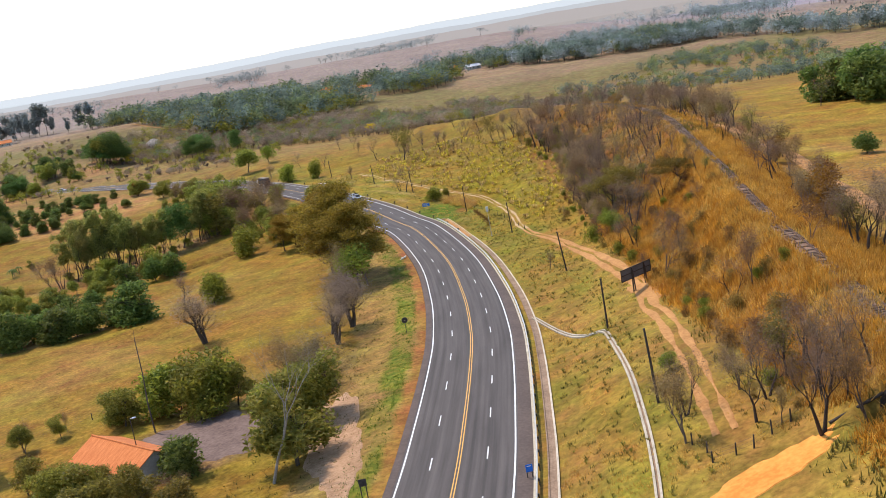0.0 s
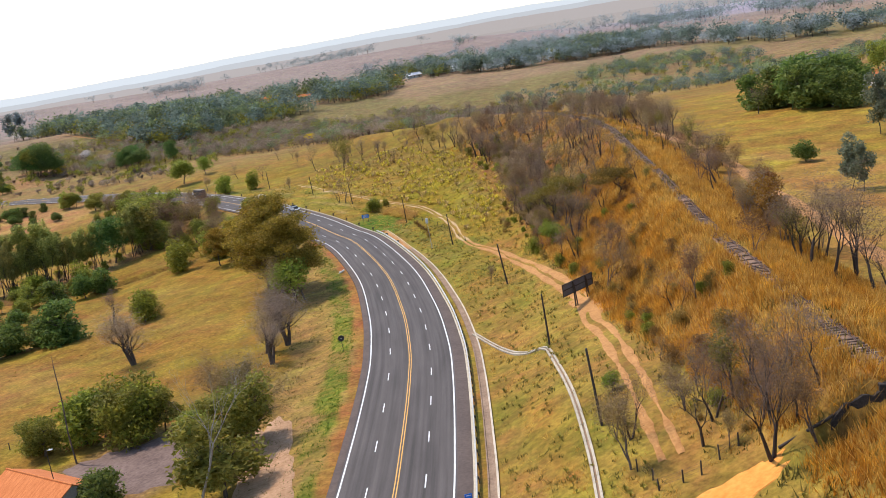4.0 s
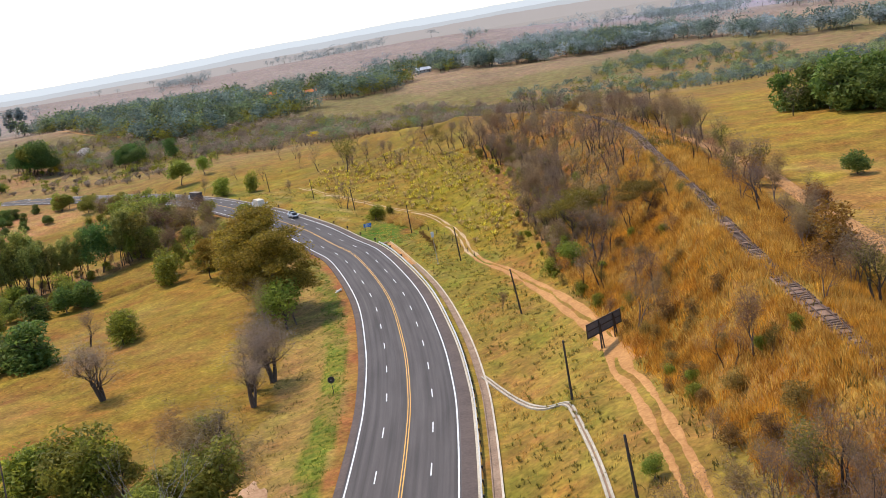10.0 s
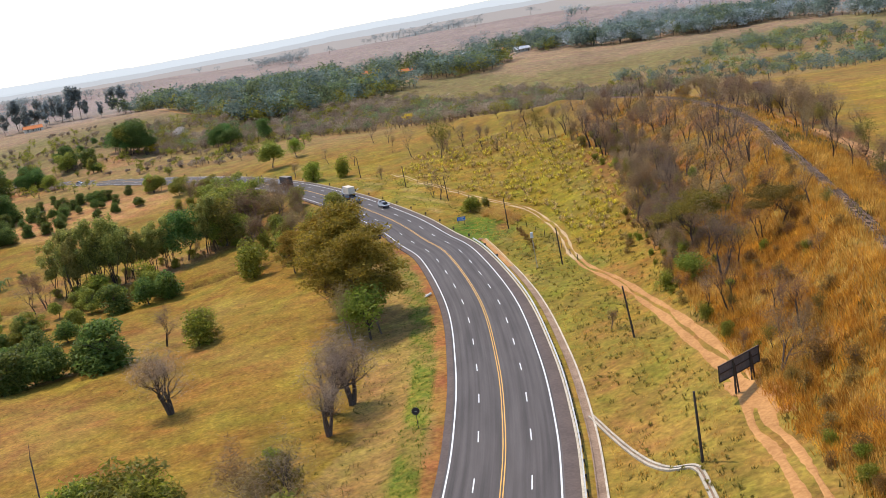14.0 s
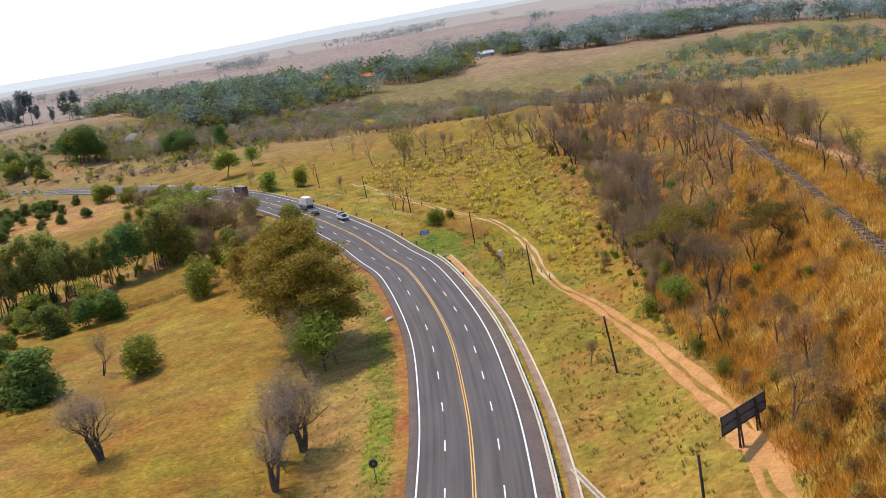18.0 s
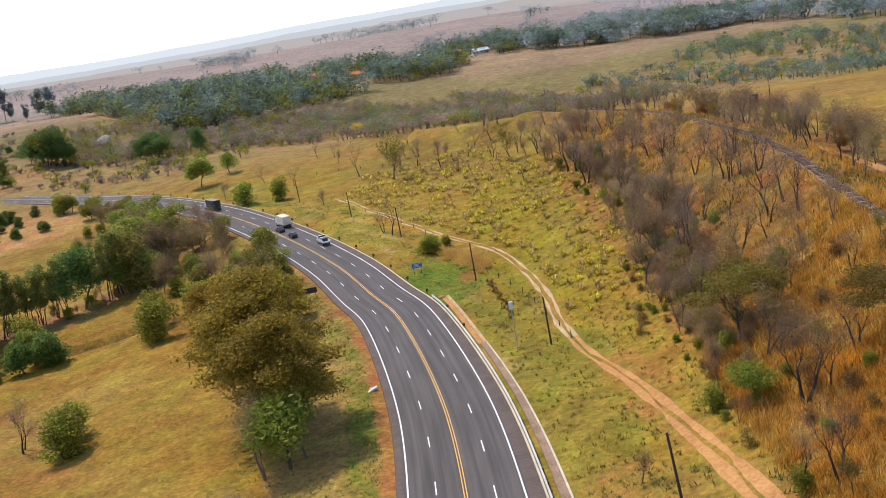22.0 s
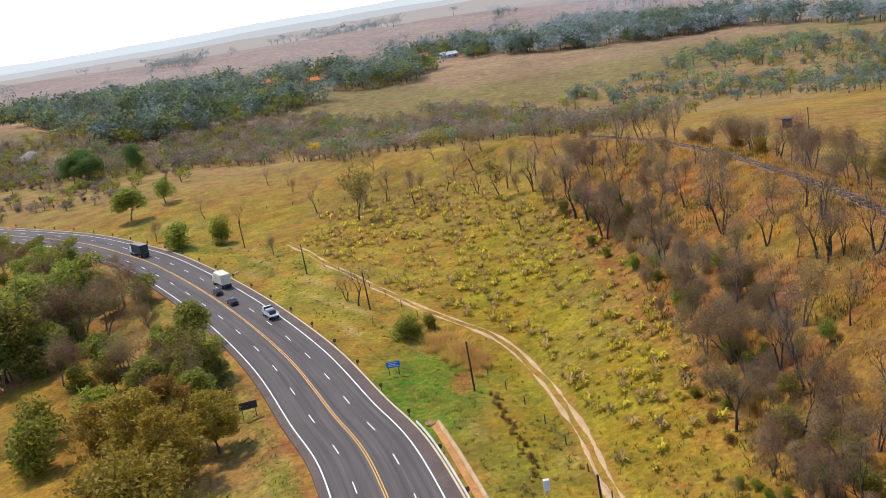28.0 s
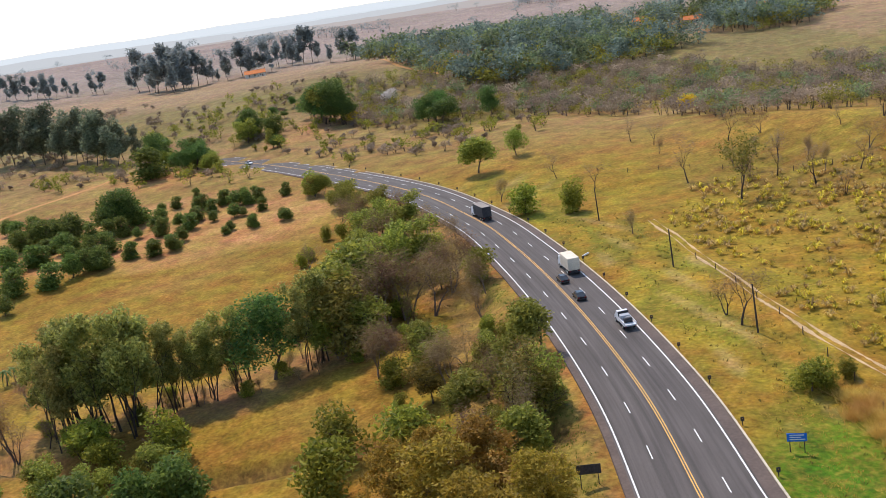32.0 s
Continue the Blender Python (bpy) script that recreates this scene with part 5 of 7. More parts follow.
# the strip behind the railway
_strip = scatter(2, 62, lambda x, y: rail_x(y) + 6 < x < rail_x(y) + 19 and y > 130, 3.0, (50, 100, 120, 430))
grow("scrub", [(x, y, _rng.uniform(5, 8.5)) for x, y in _strip[::3]], "scrub trees")
grow("bare", [(x, y, _rng.uniform(5.5, 8.5)) for x, y in _strip[1::3]], "bare trees")
grow("orange", [(x, y, _rng.uniform(4, 6.5)) for x, y in _strip[2::6]])
grow("sparse", [(x, y, _rng.uniform(5, 8)) for x, y in _strip[5::6]])
grow("bare", [(54.6, 337.3, 11.5), (55, 362.2, 10), (44.5, 278.7, 13), (58.9, 302.1, 9), (48.8, 427.7, 9.5), (38.8, 459, 10), (18.5, 492.7, 9.5), (9.7, 458.5, 9), (24.8, 402, 8.5), (48, 261.3, 10), (54.5, 264.7, 9), (64.4, 384.1, 8.5), (58.4, 402.1, 9), (55.5, 424.4, 9.5)], "bare trees")
_back = scatter(32, 30, lambda x, y: abs(x - rail_x(y)) > 4 and x > 6 - (y - 440) * 0.9 and x < rail_x(y) + 6, 5.5, (-60, 66, 412, 545))
grow("bare", [(x, y, _rng.uniform(6.5, 10.5)) for x, y in _back[::2]], "bare trees")
grow("scrub", [(x, y, _rng.uniform(5, 9)) for x, y in _back[1::2]], "scrub trees")
_behind = scatter(33, 40, lambda x, y: rail_x(y) + 6 < x < rail_x(y) + 24, 4.5, (50, 105, 280, 452))
grow("bare", [(x, y, _rng.uniform(8, 12.5)) for x, y in _behind[::2]], "bare trees")
grow("scrub", [(x, y, _rng.uniform(7, 11)) for x, y in _behind[1::2]], "scrub trees")
# the orchard and the stands of eucalyptus beyond the fields
grow("green", [(-252.7, 463.7, 7.6), (-258, 477.5, 9.3), (-251.4, 483.6, 10), (-281.3, 499.1, 7.1), (-268.5, 496.4, 8.5), (-220.4, 456.3, 7.8), (-204.1, 449.9, 8.2), (-200.2, 459.3, 6.1), (-192.2, 459.9, 6), (-187.3, 464.2, 5.7), (-203.4, 482.4, 7.1), (-195.5, 486.5, 6.4), (-190.4, 473.5, 5.6), (-198.8, 498.1, 5.9), (-198.1, 506.2, 5.5), (-218.1, 463, 8.6), (-214, 467.5, 8.2), (-233.2, 459.2, 7.5), (-253, 489.7, 8.8), (-244.5, 488.4, 7.5), (-221.4, 486.4, 8), (-233.6, 496.8, 13.9)], "orchard trees")
grow("green", [(-227.5, 499.7, 12.2), (-225.5, 505.3, 5.5), (-223.1, 512.9, 4.3), (-219.3, 516.2, 5.4), (-216.3, 526.2, 5), (-176.8, 481.9, 3.7), (-169.7, 483.3, 4.7), (-175.8, 501.5, 5.3), (-158.5, 485.7, 4.6), (-175.1, 519.5, 5.5), (-198.3, 514.8, 6.3), (-191.9, 511.9, 6.2), (-189.3, 515.6, 6.2), (-183.6, 515, 5.5), (-180.6, 496.7, 3.9), (-204.1, 512.4, 6.3), (-259.5, 599.2, 13.5), (-315.4, 652.5, 10)], "orchard trees")
grow("green", [(x + 5 * math.cos(k), y + 5 * math.sin(k), 6 + 1.5 * math.sin(3 * k)) for k, (x, y) in enumerate([(-262, 470), (-246, 470), (-238, 474), (-226, 471), (-240, 481), (-262, 487), (-274, 489), (-232, 484), (-212, 477), (-208, 492), (-210, 502), (-289, 494), (-275, 478), (-286, 484)])], "orchard trees")
grow("leafy", [(-159.8, 511, 8.6), (-156.4, 511.6, 7.9), (-141.5, 491.9, 8.8), (-133.3, 485, 7.2)])
grow("light", [(-240.1, 573.5, 8.2), (-271.4, 589.3, 10.4), (-295.7, 618.4, 8.4)])
grow("orange", [(-160.3, 511.8, 7.9)])
grow("euc", [(-400.4, 633.5, 26.5), (-395.8, 635.5, 28.3), (-391, 637.4, 29.7), (-375, 627, 29.7), (-369.9, 628.3, 26.8), (-364.7, 629.5, 30.5), (-350.5, 619.1, 27.9), (-342.2, 619, 24.9), (-337.1, 620, 27.2), (-324.3, 610.5, 28.1), (-321.1, 612.2, 26.1), (-318, 614.1, 22.8), (-308.9, 606, 20.1)], "eucalyptus stand")
grow("euc", [(x + 6, y + 8, h * 0.9) for x, y, h in [(-400.4, 633.5, 26.5), (-391, 637.4, 29.7), (-369.9, 628.3, 26.8), (-350.5, 619.1, 27.9), (-337.1, 620, 27.2), (-321.1, 612.2, 26.1), (-308.9, 606, 20.1)]], "eucalyptus stand")
grow("greyeuc", [(-554.7, 972.1, 16.5), (-520.1, 935.1, 34), (-488, 903, 28.1), (-482.5, 905.7, 28.3), (-471.5, 902.7, 35.8), (-458.6, 894.7, 31.3), (-448, 890.8, 33.7), (-441.4, 891.5, 27.4), (-714.1, 995, 21.6), (-693.1, 985, 25.2), (-675.3, 979.7, 21.2), (-665.3, 981, 20.6), (-650.9, 975.2, 24.3), (-632.1, 966.8, 20.1), (-625.6, 973.6, 17.1), (-604.9, 961.7, 13.1), (-588.4, 961.9, 18.1), (-571.8, 956.1, 19.6), (-453.5, 944.2, 18.9), (-432.8, 933.7, 18.1), (-429.2, 953, 29), (-416.9, 947, 25.2), (-413.8, 964.9, 25.8), (-425.1, 1012, 23.3), (-414.5, 1017.6, 26.6), (-403.6, 1018.5, 31.3), (-398, 1024.3, 31.2), (-357.3, 973.9, 15.7), (-341.8, 971.9, 24.7), (-331.6, 966.4, 27)], "far eucalyptus")
grow("bigtree", [(-229.7, 664.2, 17), (-226.6, 666.9, 19.4), (-218.8, 663.5, 21.4), (-210.3, 654.4, 15.2), (-221.5, 660, 15.2), (-257.5, 648.2, 13.6), (-243.2, 643.2, 9.4), (-228.1, 620.9, 5.4), (-263.1, 683.7, 6.2), (-260.6, 705.2, 6.2), (-254.7, 680.5, 5), (-268.5, 658.7, 7.8), (-158.3, 633.4, 14), (-155.4, 636.2, 15.8)])
grow("greyeuc", [(x + 9, y - 6, h * 0.55) for x, y, h in [(-554.7, 972.1, 16.5), (-488, 903, 28.1), (-471.5, 902.7, 35.8), (-448, 890.8, 33.7), (-714.1, 995, 21.6), (-675.3, 979.7, 21.2), (-650.9, 975.2, 24.3), (-625.6, 973.6, 17.1), (-588.4, 961.9, 18.1), (-453.5, 944.2, 18.9), (-429.2, 953, 29), (-413.8, 964.9, 25.8), (-414.5, 1017.6, 26.6), (-398, 1024.3, 31.2), (-341.8, 971.9, 24.7)]], "far eucalyptus")
grow("white", [(-351.4, 1005.6, 6.5), (-317.4, 959.7, 6.3), (-270, 896.8, 6.6), (-200.3, 698.3, 7.8)])
grow("yellow", [(-40, 584, 8), (-205, 655, 7)])
# between the creek, the fruit trees and the far bend
grow("green", [(-115.7, 245.5, 9.6), (-105, 245.3, 7.1), (-98.3, 249.2, 7.6), (-91.3, 253, 7.3), (-86.7, 253.9, 9.2), (-117.4, 283.8, 6.6), (-108.9, 282.5, 6.5), (-138.5, 261.8, 8.1), (-127, 248.9, 4.3), (-174.5, 346.8, 8.1), (-129.8, 300.2, 6.9), (-127.5, 286.2, 5.5), (-110.8, 265.6, 7.1), (-101.7, 274.8, 5.3), (-267.3, 570.9, 16.3), (-259, 597.3, 13.5), (-241.7, 642.3, 12.1), (-258.1, 651.6, 8.8), (-227.6, 616.2, 7)], "fruit trees in the field")
grow("bigtree", [(-226.4, 665.9, 18.9), (-217.1, 661.1, 20.6), (-210.5, 656.8, 14.6), (-237.5, 676, 13.1), (-160.3, 649.6, 14.1), (-150.8, 629.9, 16.4), (-130.8, 639.7, 14.2)])
grow("leafy", [(-145.2, 300.9, 10.6), (-148.9, 298.7, 9.3), (-145.7, 309.5, 7.2), (-169.9, 329.8, 7.7), (-123.5, 325.7, 6.2), (-166.2, 379.1, 4.3), (-122.9, 334.8, 5.1), (-110.4, 321.2, 7.4), (-99, 325.2, 8.7), (-106.2, 331.2, 6.3), (-238.5, 576.9, 8.7), (-167.6, 315.4, 8.6), (-127.1, 318.5, 5.5), (-146.1, 318.5, 6.1)])
grow("bush", [(-68.3, 318.5, 11.2), (-58.2, 324.1, 8.4), (-67.1, 261.5, 7)], "bushes")
grow("bare", [(-76.6, 262.6, 9), (-138.2, 327.2, 8.8), (-138, 335.6, 8.9), (-133.9, 339.3, 7.2)], "bare trees")
grow("greyeuc", [(-469, 909, 35.9), (-459.4, 912.2, 34.1), (-449.3, 914.4, 29), (-463.9, 984.8, 23.1), (-453.6, 1006.2, 18.9), (-418.4, 963.2, 18.2), (-432.2, 1043.2, 25), (-428.7, 1055.5, 23.1), (-466.8, 883.6, 30.7), (-442.8, 868.9, 26), (-446.6, 924.3, 20.7), (-428.6, 1014.6, 19.2)], "far eucalyptus")
# the orchard's thick rows and the wood inside the bend
grow("green", [(-220.3, 430.7, 9.5), (-211.9, 435.5, 8.7), (-210.5, 444.1, 8.6), (-204.3, 451.2, 8.2), (-199.4, 459.0, 5.9), (-193.0, 461.0, 5.9), (-188.7, 466.5, 5.6), (-210.6, 492.0, 5.3), (-202.2, 491.5, 5.7), (-177.0, 478.3, 3.4), (-168.1, 482.0, 4.6), (-159.8, 487.2, 4.6), (-208.7, 513.5, 5.4), (-186.7, 511.9, 6.3), (-190.6, 494.6, 4.4), (-236.5, 457.5, 8.6), (-238.7, 449.7, 10.3), (-234.1, 471.5, 8.9), (-258.5, 487.1, 9.5), (-270.0, 488.8, 8.6), (-247.0, 491.2, 10.2), (-231.5, 482.0, 8.1), (-198.8, 495.1, 5.7), (-184.1, 496.8, 5.7), (-187.7, 520.3, 5.2), (-198.8, 516.9, 5.2), (-211.2, 415.4, 6.5), (-208.1, 449.3, 8.2)], "orchard trees")
grow("bigtree", [(-229.7, 494.2, 15.1), (-252.4, 585.8, 15.3), (-277.6, 592.8, 16.4), (-254.3, 575.0, 10.3)])
grow("leafy", [(-95.2, 384.7, 18.5), (-94.1, 398.0, 19.5), (-95.6, 417.2, 15.5), (-92.8, 426.0, 13.0), (-110.8, 432.7, 10.7), (-112.0, 453.2, 11.5), (-107.2, 459.1, 9.9), (-94.1, 372.4, 12.8)])
grow("scrub", [(-77.7, 392.8, 13.6), (-77.4, 404.4, 13.0), (-72.0, 404.6, 11.6), (-83.5, 394.7, 13.9), (-87.9, 392.5, 12.6), (-81.0, 424.5, 9.9), (-94.6, 441.2, 9.2), (-67.1, 396.3, 9.9)], "scrub trees")
grow("row", [(-132.8, 344.6, 20.7), (-126.8, 346.6, 20.1), (-121.5, 350.4, 19.2), (-118.0, 355.4, 16.8), (-115.8, 359.9, 13.7), (-108.6, 362.7, 13.7), (-135.5, 353.0, 19.4), (-127.6, 353.8, 18.6)], "tall trees along the creek")
grow("scruffy", [(-57.1, 358.8, 6.4), (-47.6, 343.8, 7.6), (-42.7, 338.2, 7.8), (-57.5, 349.5, 6.0)])
# under the tall trees of the creek
grow("scrub", [(x, y, _rng.uniform(2.5, 5)) for x, y in scatter(3, 26, lambda x, y: abs((y - 362) - (x + 108) * 0.75) < 9, 3, (-145, -78, 335, 400))], "scrub trees")
grow("bush", [(x, y, _rng.uniform(2.5, 4.5)) for x, y in scatter(4, 10, lambda x, y: abs((y - 362) - (x + 108) * 0.75) < 9, 4, (-145, -78, 335, 400))], "bushes")
# shrubs at the foot of the slope
grow("bush", [(x, y, _rng.uniform(1.2, 3)) for x, y in scatter(6, 20, lambda x, y: abs(x - foot_x(y) + 1) < 4, 3, (20, 60, 150, 400))], "bushes")


# ---- woods and hedges far off ----
def woods(name, label, kind, places, sizes, cards, seed, squash=1.0):
    """Many far trees as one object: each a clump of leaves over a short trunk."""
    rng = np.random.default_rng(seed)
    vs, fs, count = [], [], 0
    tv, tf, tc = [], [], 0
    for x, y in places:
        h = rng.uniform(*sizes)
        z = float(ground(x, y))
        blobs = [(x + rng.normal() * 0.24 * h, y + rng.normal() * 0.24 * h, z + h * rng.uniform(0.3, 0.74), h * rng.uniform(0.17, 0.32) * squash, h * rng.uniform(0.17, 0.32) * squash, h * rng.uniform(0.18, 0.30)) for _ in range(5)]
        v, f = leaf_cards(rng, in_blobs(rng, blobs, int(cards * 4.4), 0.35), max(0.5, h * 0.088), 1.4)
        vs.append(v), fs.append(f + count)
        count += len(v)
        for a in range(2):
            q = rng.normal(size=2) * 0.12
            tv += [(x + q[0] - 0.14, y + q[1], z - 0.3), (x + q[0] + 0.14, y + q[1], z - 0.3), (x + q[0] * 6, y + q[1] * 6, z + h * 0.7)]
            tf.append((tc, tc + 1, tc + 2))
            tc += 3
    wood = tagged(new(name), label, "trees", kind="stuff")
    part("crowns", fast_mesh(name + "_crowns", np.vstack(vs), np.vstack(fs), LEAF[kind]), None, wood)
    part("trunks", fast_mesh(name + "_trunks", np.array(tv), np.array(tf), BARK), None, wood)


def clumps(x, y, size=60.0, shift=0.0):
    """Uneven cover: above 0 in woods, below in clearings."""
    return math.sin(x / size + 1.7 * math.sin(y / (size * 1.3) + shift)) + math.sin(y / (size * 0.8) + 1.3 * math.sin(x / (size * 0.9)) + shift) + 0.7 * math.sin((x + y) / (size * 0.37) + shift)


def inside(outline):
    """Whether a place lies within an outline on the plan."""
    def test(x, y):
        odd = False
        for (ax, ay), (bx, by) in zip(outline, outline[1:] + outline[:1]):
            if (ay > y) != (by > y) and x < ax + (y - ay) / (by - ay) * (bx - ax):
                odd = not odd
        return odd
    return test


HOUSES = [(-100, 960), (-18, 985), (-8, 1000), (20, 1005), (44, 995), (84, 1000), (-60, 930), (120, 965), (158, 955)]
_free = lambda x, y: not any(abs(x - a) < 14 and b - 52 < y < b + 6 for a, b in HOUSES)
_village = inside([(-330, 955), (-243, 812), (-185, 742), (-150, 712), (-125, 725), (-83, 748), (-58, 790), (-19, 832), (12, 846), (24, 900), (58, 947), (114, 930), (149, 900), (257, 914), (300, 1010), (160, 1015), (40, 1060), (-60, 1000), (-150, 985), (-240, 975), (-340, 990)])
_spots = scatter(11, 1450, lambda x, y: _village(x, y) and _free(x, y) and clumps(x, y, 34) > -0.85, 5.0, (-350, 310, 705, 1070))
_gardens = [(-100, 960), (-18, 985), (20, 1005), (44, 995), (120, 965), (158, 955), (-60, 930)]  # open yards on the houses' near side
_spots = [p for p in _spots if not any(abs(p[0] - hx) < 13 and hy - 75 < p[1] < hy + 12 for hx, hy in _gardens)]
woods("village_wood", "dense wood round the scattered houses, tinted blue with painted haze", "bluehaze", _spots[::5] + _spots[1::5], (7, 21), 48, 21, 1.35)
woods("village_wood", "dense mid-green wood round the scattered houses", "leafy", _spots[2::5], (8, 15), 44, 22, 1.5)
woods("village_wood", "dense dark green wood round the scattered houses", "farwood", _spots[3::5], (7, 21), 48, 33, 1.35)
woods("village_wood", "dry olive trees round the scattered houses", "scruffy", _spots[4::5], (5, 10), 36, 34, 1.4)
_brown = inside([(-229, 732), (-202, 748), (-132, 765), (-77, 740), (10, 722), (40, 690), (120, 560), (60, 520), (-20, 545), (-60, 600), (-116, 640), (-202, 650)])
_spots = scatter(13, 1300, lambda x, y: _brown(x, y) and clumps(x, y, 26, 2) > -1.0, 4.6, (-240, 130, 500, 770))
woods("brown_wood", "leafless brown wood behind the meadow", "brownwood", _spots[::2], (4, 9), 44, 23, 1.5)
woods("brown_wood", "dull olive wood behind the meadow", "scruffy", _spots[1::4], (4, 9), 40, 24, 1.3)
woods("green_wood", "low green trees behind the meadow", "farwood", _spots[3::8], (5, 10), 44, 35, 1.5)
woods("brown_wood", "leafless grey-brown wood behind the meadow", "brownwood", _spots[7::8], (5, 10), 44, 40, 1.5)
_belt = inside([(123, 728), (217, 790), (281, 730), (250, 560), (181, 530), (148, 602), (124, 610), (95, 642), (72, 672)])
_spots = scatter(15, 1200, lambda x, y: (_belt(x, y) or (x > 180 and abs(y - 600 + 0.3 * (x - 200)) < 75)) and clumps(x, y, 30, 1) > -1.2, 0, (60, 560, 420, 810))
woods("valley_belt", "belt of trees beyond the yellow field, tinted blue with painted haze", "bluehaze", _spots[::2], (3, 9), 36, 25, 1.6)
woods("valley_belt", "belt of dry olive trees beyond the yellow field", "scruffy", _spots[1::4], (3, 7), 36, 26, 1.5)
woods("valley_belt", "belt of green trees beyond the yellow field", "farwood", _spots[3::4], (4, 11), 40, 36, 1.5)
_spots = scatter(37, 420, lambda x, y: clumps(x, y, 60, 4) > 0.9, 0, (120, 720, 850, 1350))
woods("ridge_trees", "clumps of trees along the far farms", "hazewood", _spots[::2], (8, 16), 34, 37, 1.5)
woods("ridge_trees", "clumps of green trees along the far farms", "bluehaze", _spots[1::2], (7, 14), 34, 38, 1.4)
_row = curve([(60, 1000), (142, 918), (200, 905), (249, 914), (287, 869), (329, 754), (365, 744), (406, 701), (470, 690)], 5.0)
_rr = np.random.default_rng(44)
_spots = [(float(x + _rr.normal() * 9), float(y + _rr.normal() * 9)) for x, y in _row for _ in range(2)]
woods("tree_row", "tall tree row along the far field edge, paled with painted haze", "hazewood", _spots[::2], (10, 18), 48, 45, 1.4)
woods("tree_row", "tall tree row along the far field edge, tinted blue with painted haze", "bluehaze", _spots[1::2], (11, 21), 48, 46, 1.4)
# thicket between the creek trees and the road
_spots = scatter(20, 64, lambda x, y: -38 - (y - 330) * 0.12 < float(from_line(ROAD, [x], [y])[0][0]) < -15, 2.6, (-135, -30, 322, 470))
grow("scrub", [(x, y, _rng.uniform(6, 12)) for x, y in _spots[::3]], "scrub trees")
grow("leafy", [(x, y, _rng.uniform(6, 11)) for x, y in _spots[1::6]])
grow("scruffy", [(x, y, _rng.uniform(4, 8)) for x, y in _spots[4::6]])
grow("bush", [(x, y, _rng.uniform(2.5, 6)) for x, y in _spots[2::3]], "bushes")


woods("far_groves", "groves on the far valley floor, paled with painted haze", "hazewood", scatter(52, 620, lambda x, y: clumps(x, y, 95, 2) > 0.95, 0, (260, 1900, 1000, 2500)), (13, 26), 20, 53, 1.8)
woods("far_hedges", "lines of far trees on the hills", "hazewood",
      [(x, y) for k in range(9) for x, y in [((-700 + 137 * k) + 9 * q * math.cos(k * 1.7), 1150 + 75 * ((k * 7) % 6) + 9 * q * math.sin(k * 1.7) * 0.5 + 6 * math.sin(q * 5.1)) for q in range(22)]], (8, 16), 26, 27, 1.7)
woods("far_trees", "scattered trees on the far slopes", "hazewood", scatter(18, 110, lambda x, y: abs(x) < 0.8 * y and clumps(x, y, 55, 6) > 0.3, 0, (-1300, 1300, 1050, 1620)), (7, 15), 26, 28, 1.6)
woods("roadside_thicket", "thicket of bushes and low trees beyond the far bend", "bush",
      scatter(19, 200, lambda x, y: abs(from_line(ROAD, [x], [y])[0][0]) > 14, 0, (-330, -90, 545, 760)), (3, 8), 44, 29)
woods("scrubland", "low brown scrub between the road and the village", "brownwood", scatter(39, 420, lambda x, y: abs(float(from_line(ROAD, [x], [y])[0][0])) > 16 and clumps(x, y, 28, 3) > -0.6, 0, (-470, -90, 560, 770)), (2, 5), 50, 39, 1.5)


# ---- grass ----
def tufts(name, label, kind, places, per, height, width, spread, seed, bend=0.25):
    rng = np.random.default_rng(seed)
    p = np.repeat(np.array(places), per, axis=0)
    p = p + rng.normal(size=p.shape) * spread
    v, f = blades(rng, p, height, width, bend, z=ground(p[:, 0], p[:, 1]))
    me = fast_mesh(name, v, f, LEAF[kind] if kind in LEAF else kind)
    return tagged(new(name, me), label, "grass", kind="stuff")


def spread_out(seed, n, keep, area):
    """Many chance places at once: keep(x, y) works on arrays and gives the likelihood."""
    rng = np.random.default_rng(seed)
    p = np.c_[rng.uniform(area[0], area[1], n), rng.uniform(area[2], area[3], n)]
    return p[rng.random(n) < keep(p[:, 0], p[:, 1])]


_fx = np.vectorize(foot_x)
_rx = lambda y: np.interp(y, RAIL[:, 1], RAIL[:, 0])
_off_rail = lambda x, y: (np.abs(x - _rx(y)) > 1.35) | (np.sin(y / 5.3) + 0.5 * np.sin(x * 3) + np.interp(y, [70, 100, 120, 170, 260], [1.3, 0.8, 0.0, -0.5, -0.9]) > 0.6)
DRY_BLADE = leafy("dry_grass_blades", (0.34, 0.14, 0.016), (0.74, 0.385, 0.055), vary=0.0, drift=0.42)
STRAW_BLADE = leafy("pale_straw_blades", (0.43, 0.225, 0.038), (0.82, 0.51, 0.125), vary=0.0, drift=0.3, size=0.5)
WEED_BLADE = leafy("verge_weeds", (0.05, 0.058, 0.010), (0.30, 0.225, 0.06), vary=0.0)
GREEN_BLADE = leafy("green_verge_grass", (0.05, 0.10, 0.008), (0.15, 0.20, 0.025), vary=0.0)
_slope_grass = lambda x, y: (np.hypot((x - 24) / 8.5, (y - 80.5 - (x - 24) * 0.2) / 4.0) > 1) * ((np.abs(y - 79.5) > 1.9) | (np.abs(x - 39.5) > 10)) * ((x > _fx(y)) & (x < _rx(y) + 13) & _off_rail(x, y)) * np.interp(y, [225, 262], [0.95, 0.07])
_off_dirt = lambda x, y: np.hypot((x - 24) / 8.5, (y - 80.5 - (x - 24) * 0.2) / 4.0) > 1
_off_track = lambda x, y: np.abs(x - np.interp(y, TRACK[:, 1], TRACK[:, 0])) > 1.8
_drift = lambda x, y: np.sin(x / 4.1 + 1.2 * np.sin(y / 7)) * np.sin(y / 6.3 + x / 9)
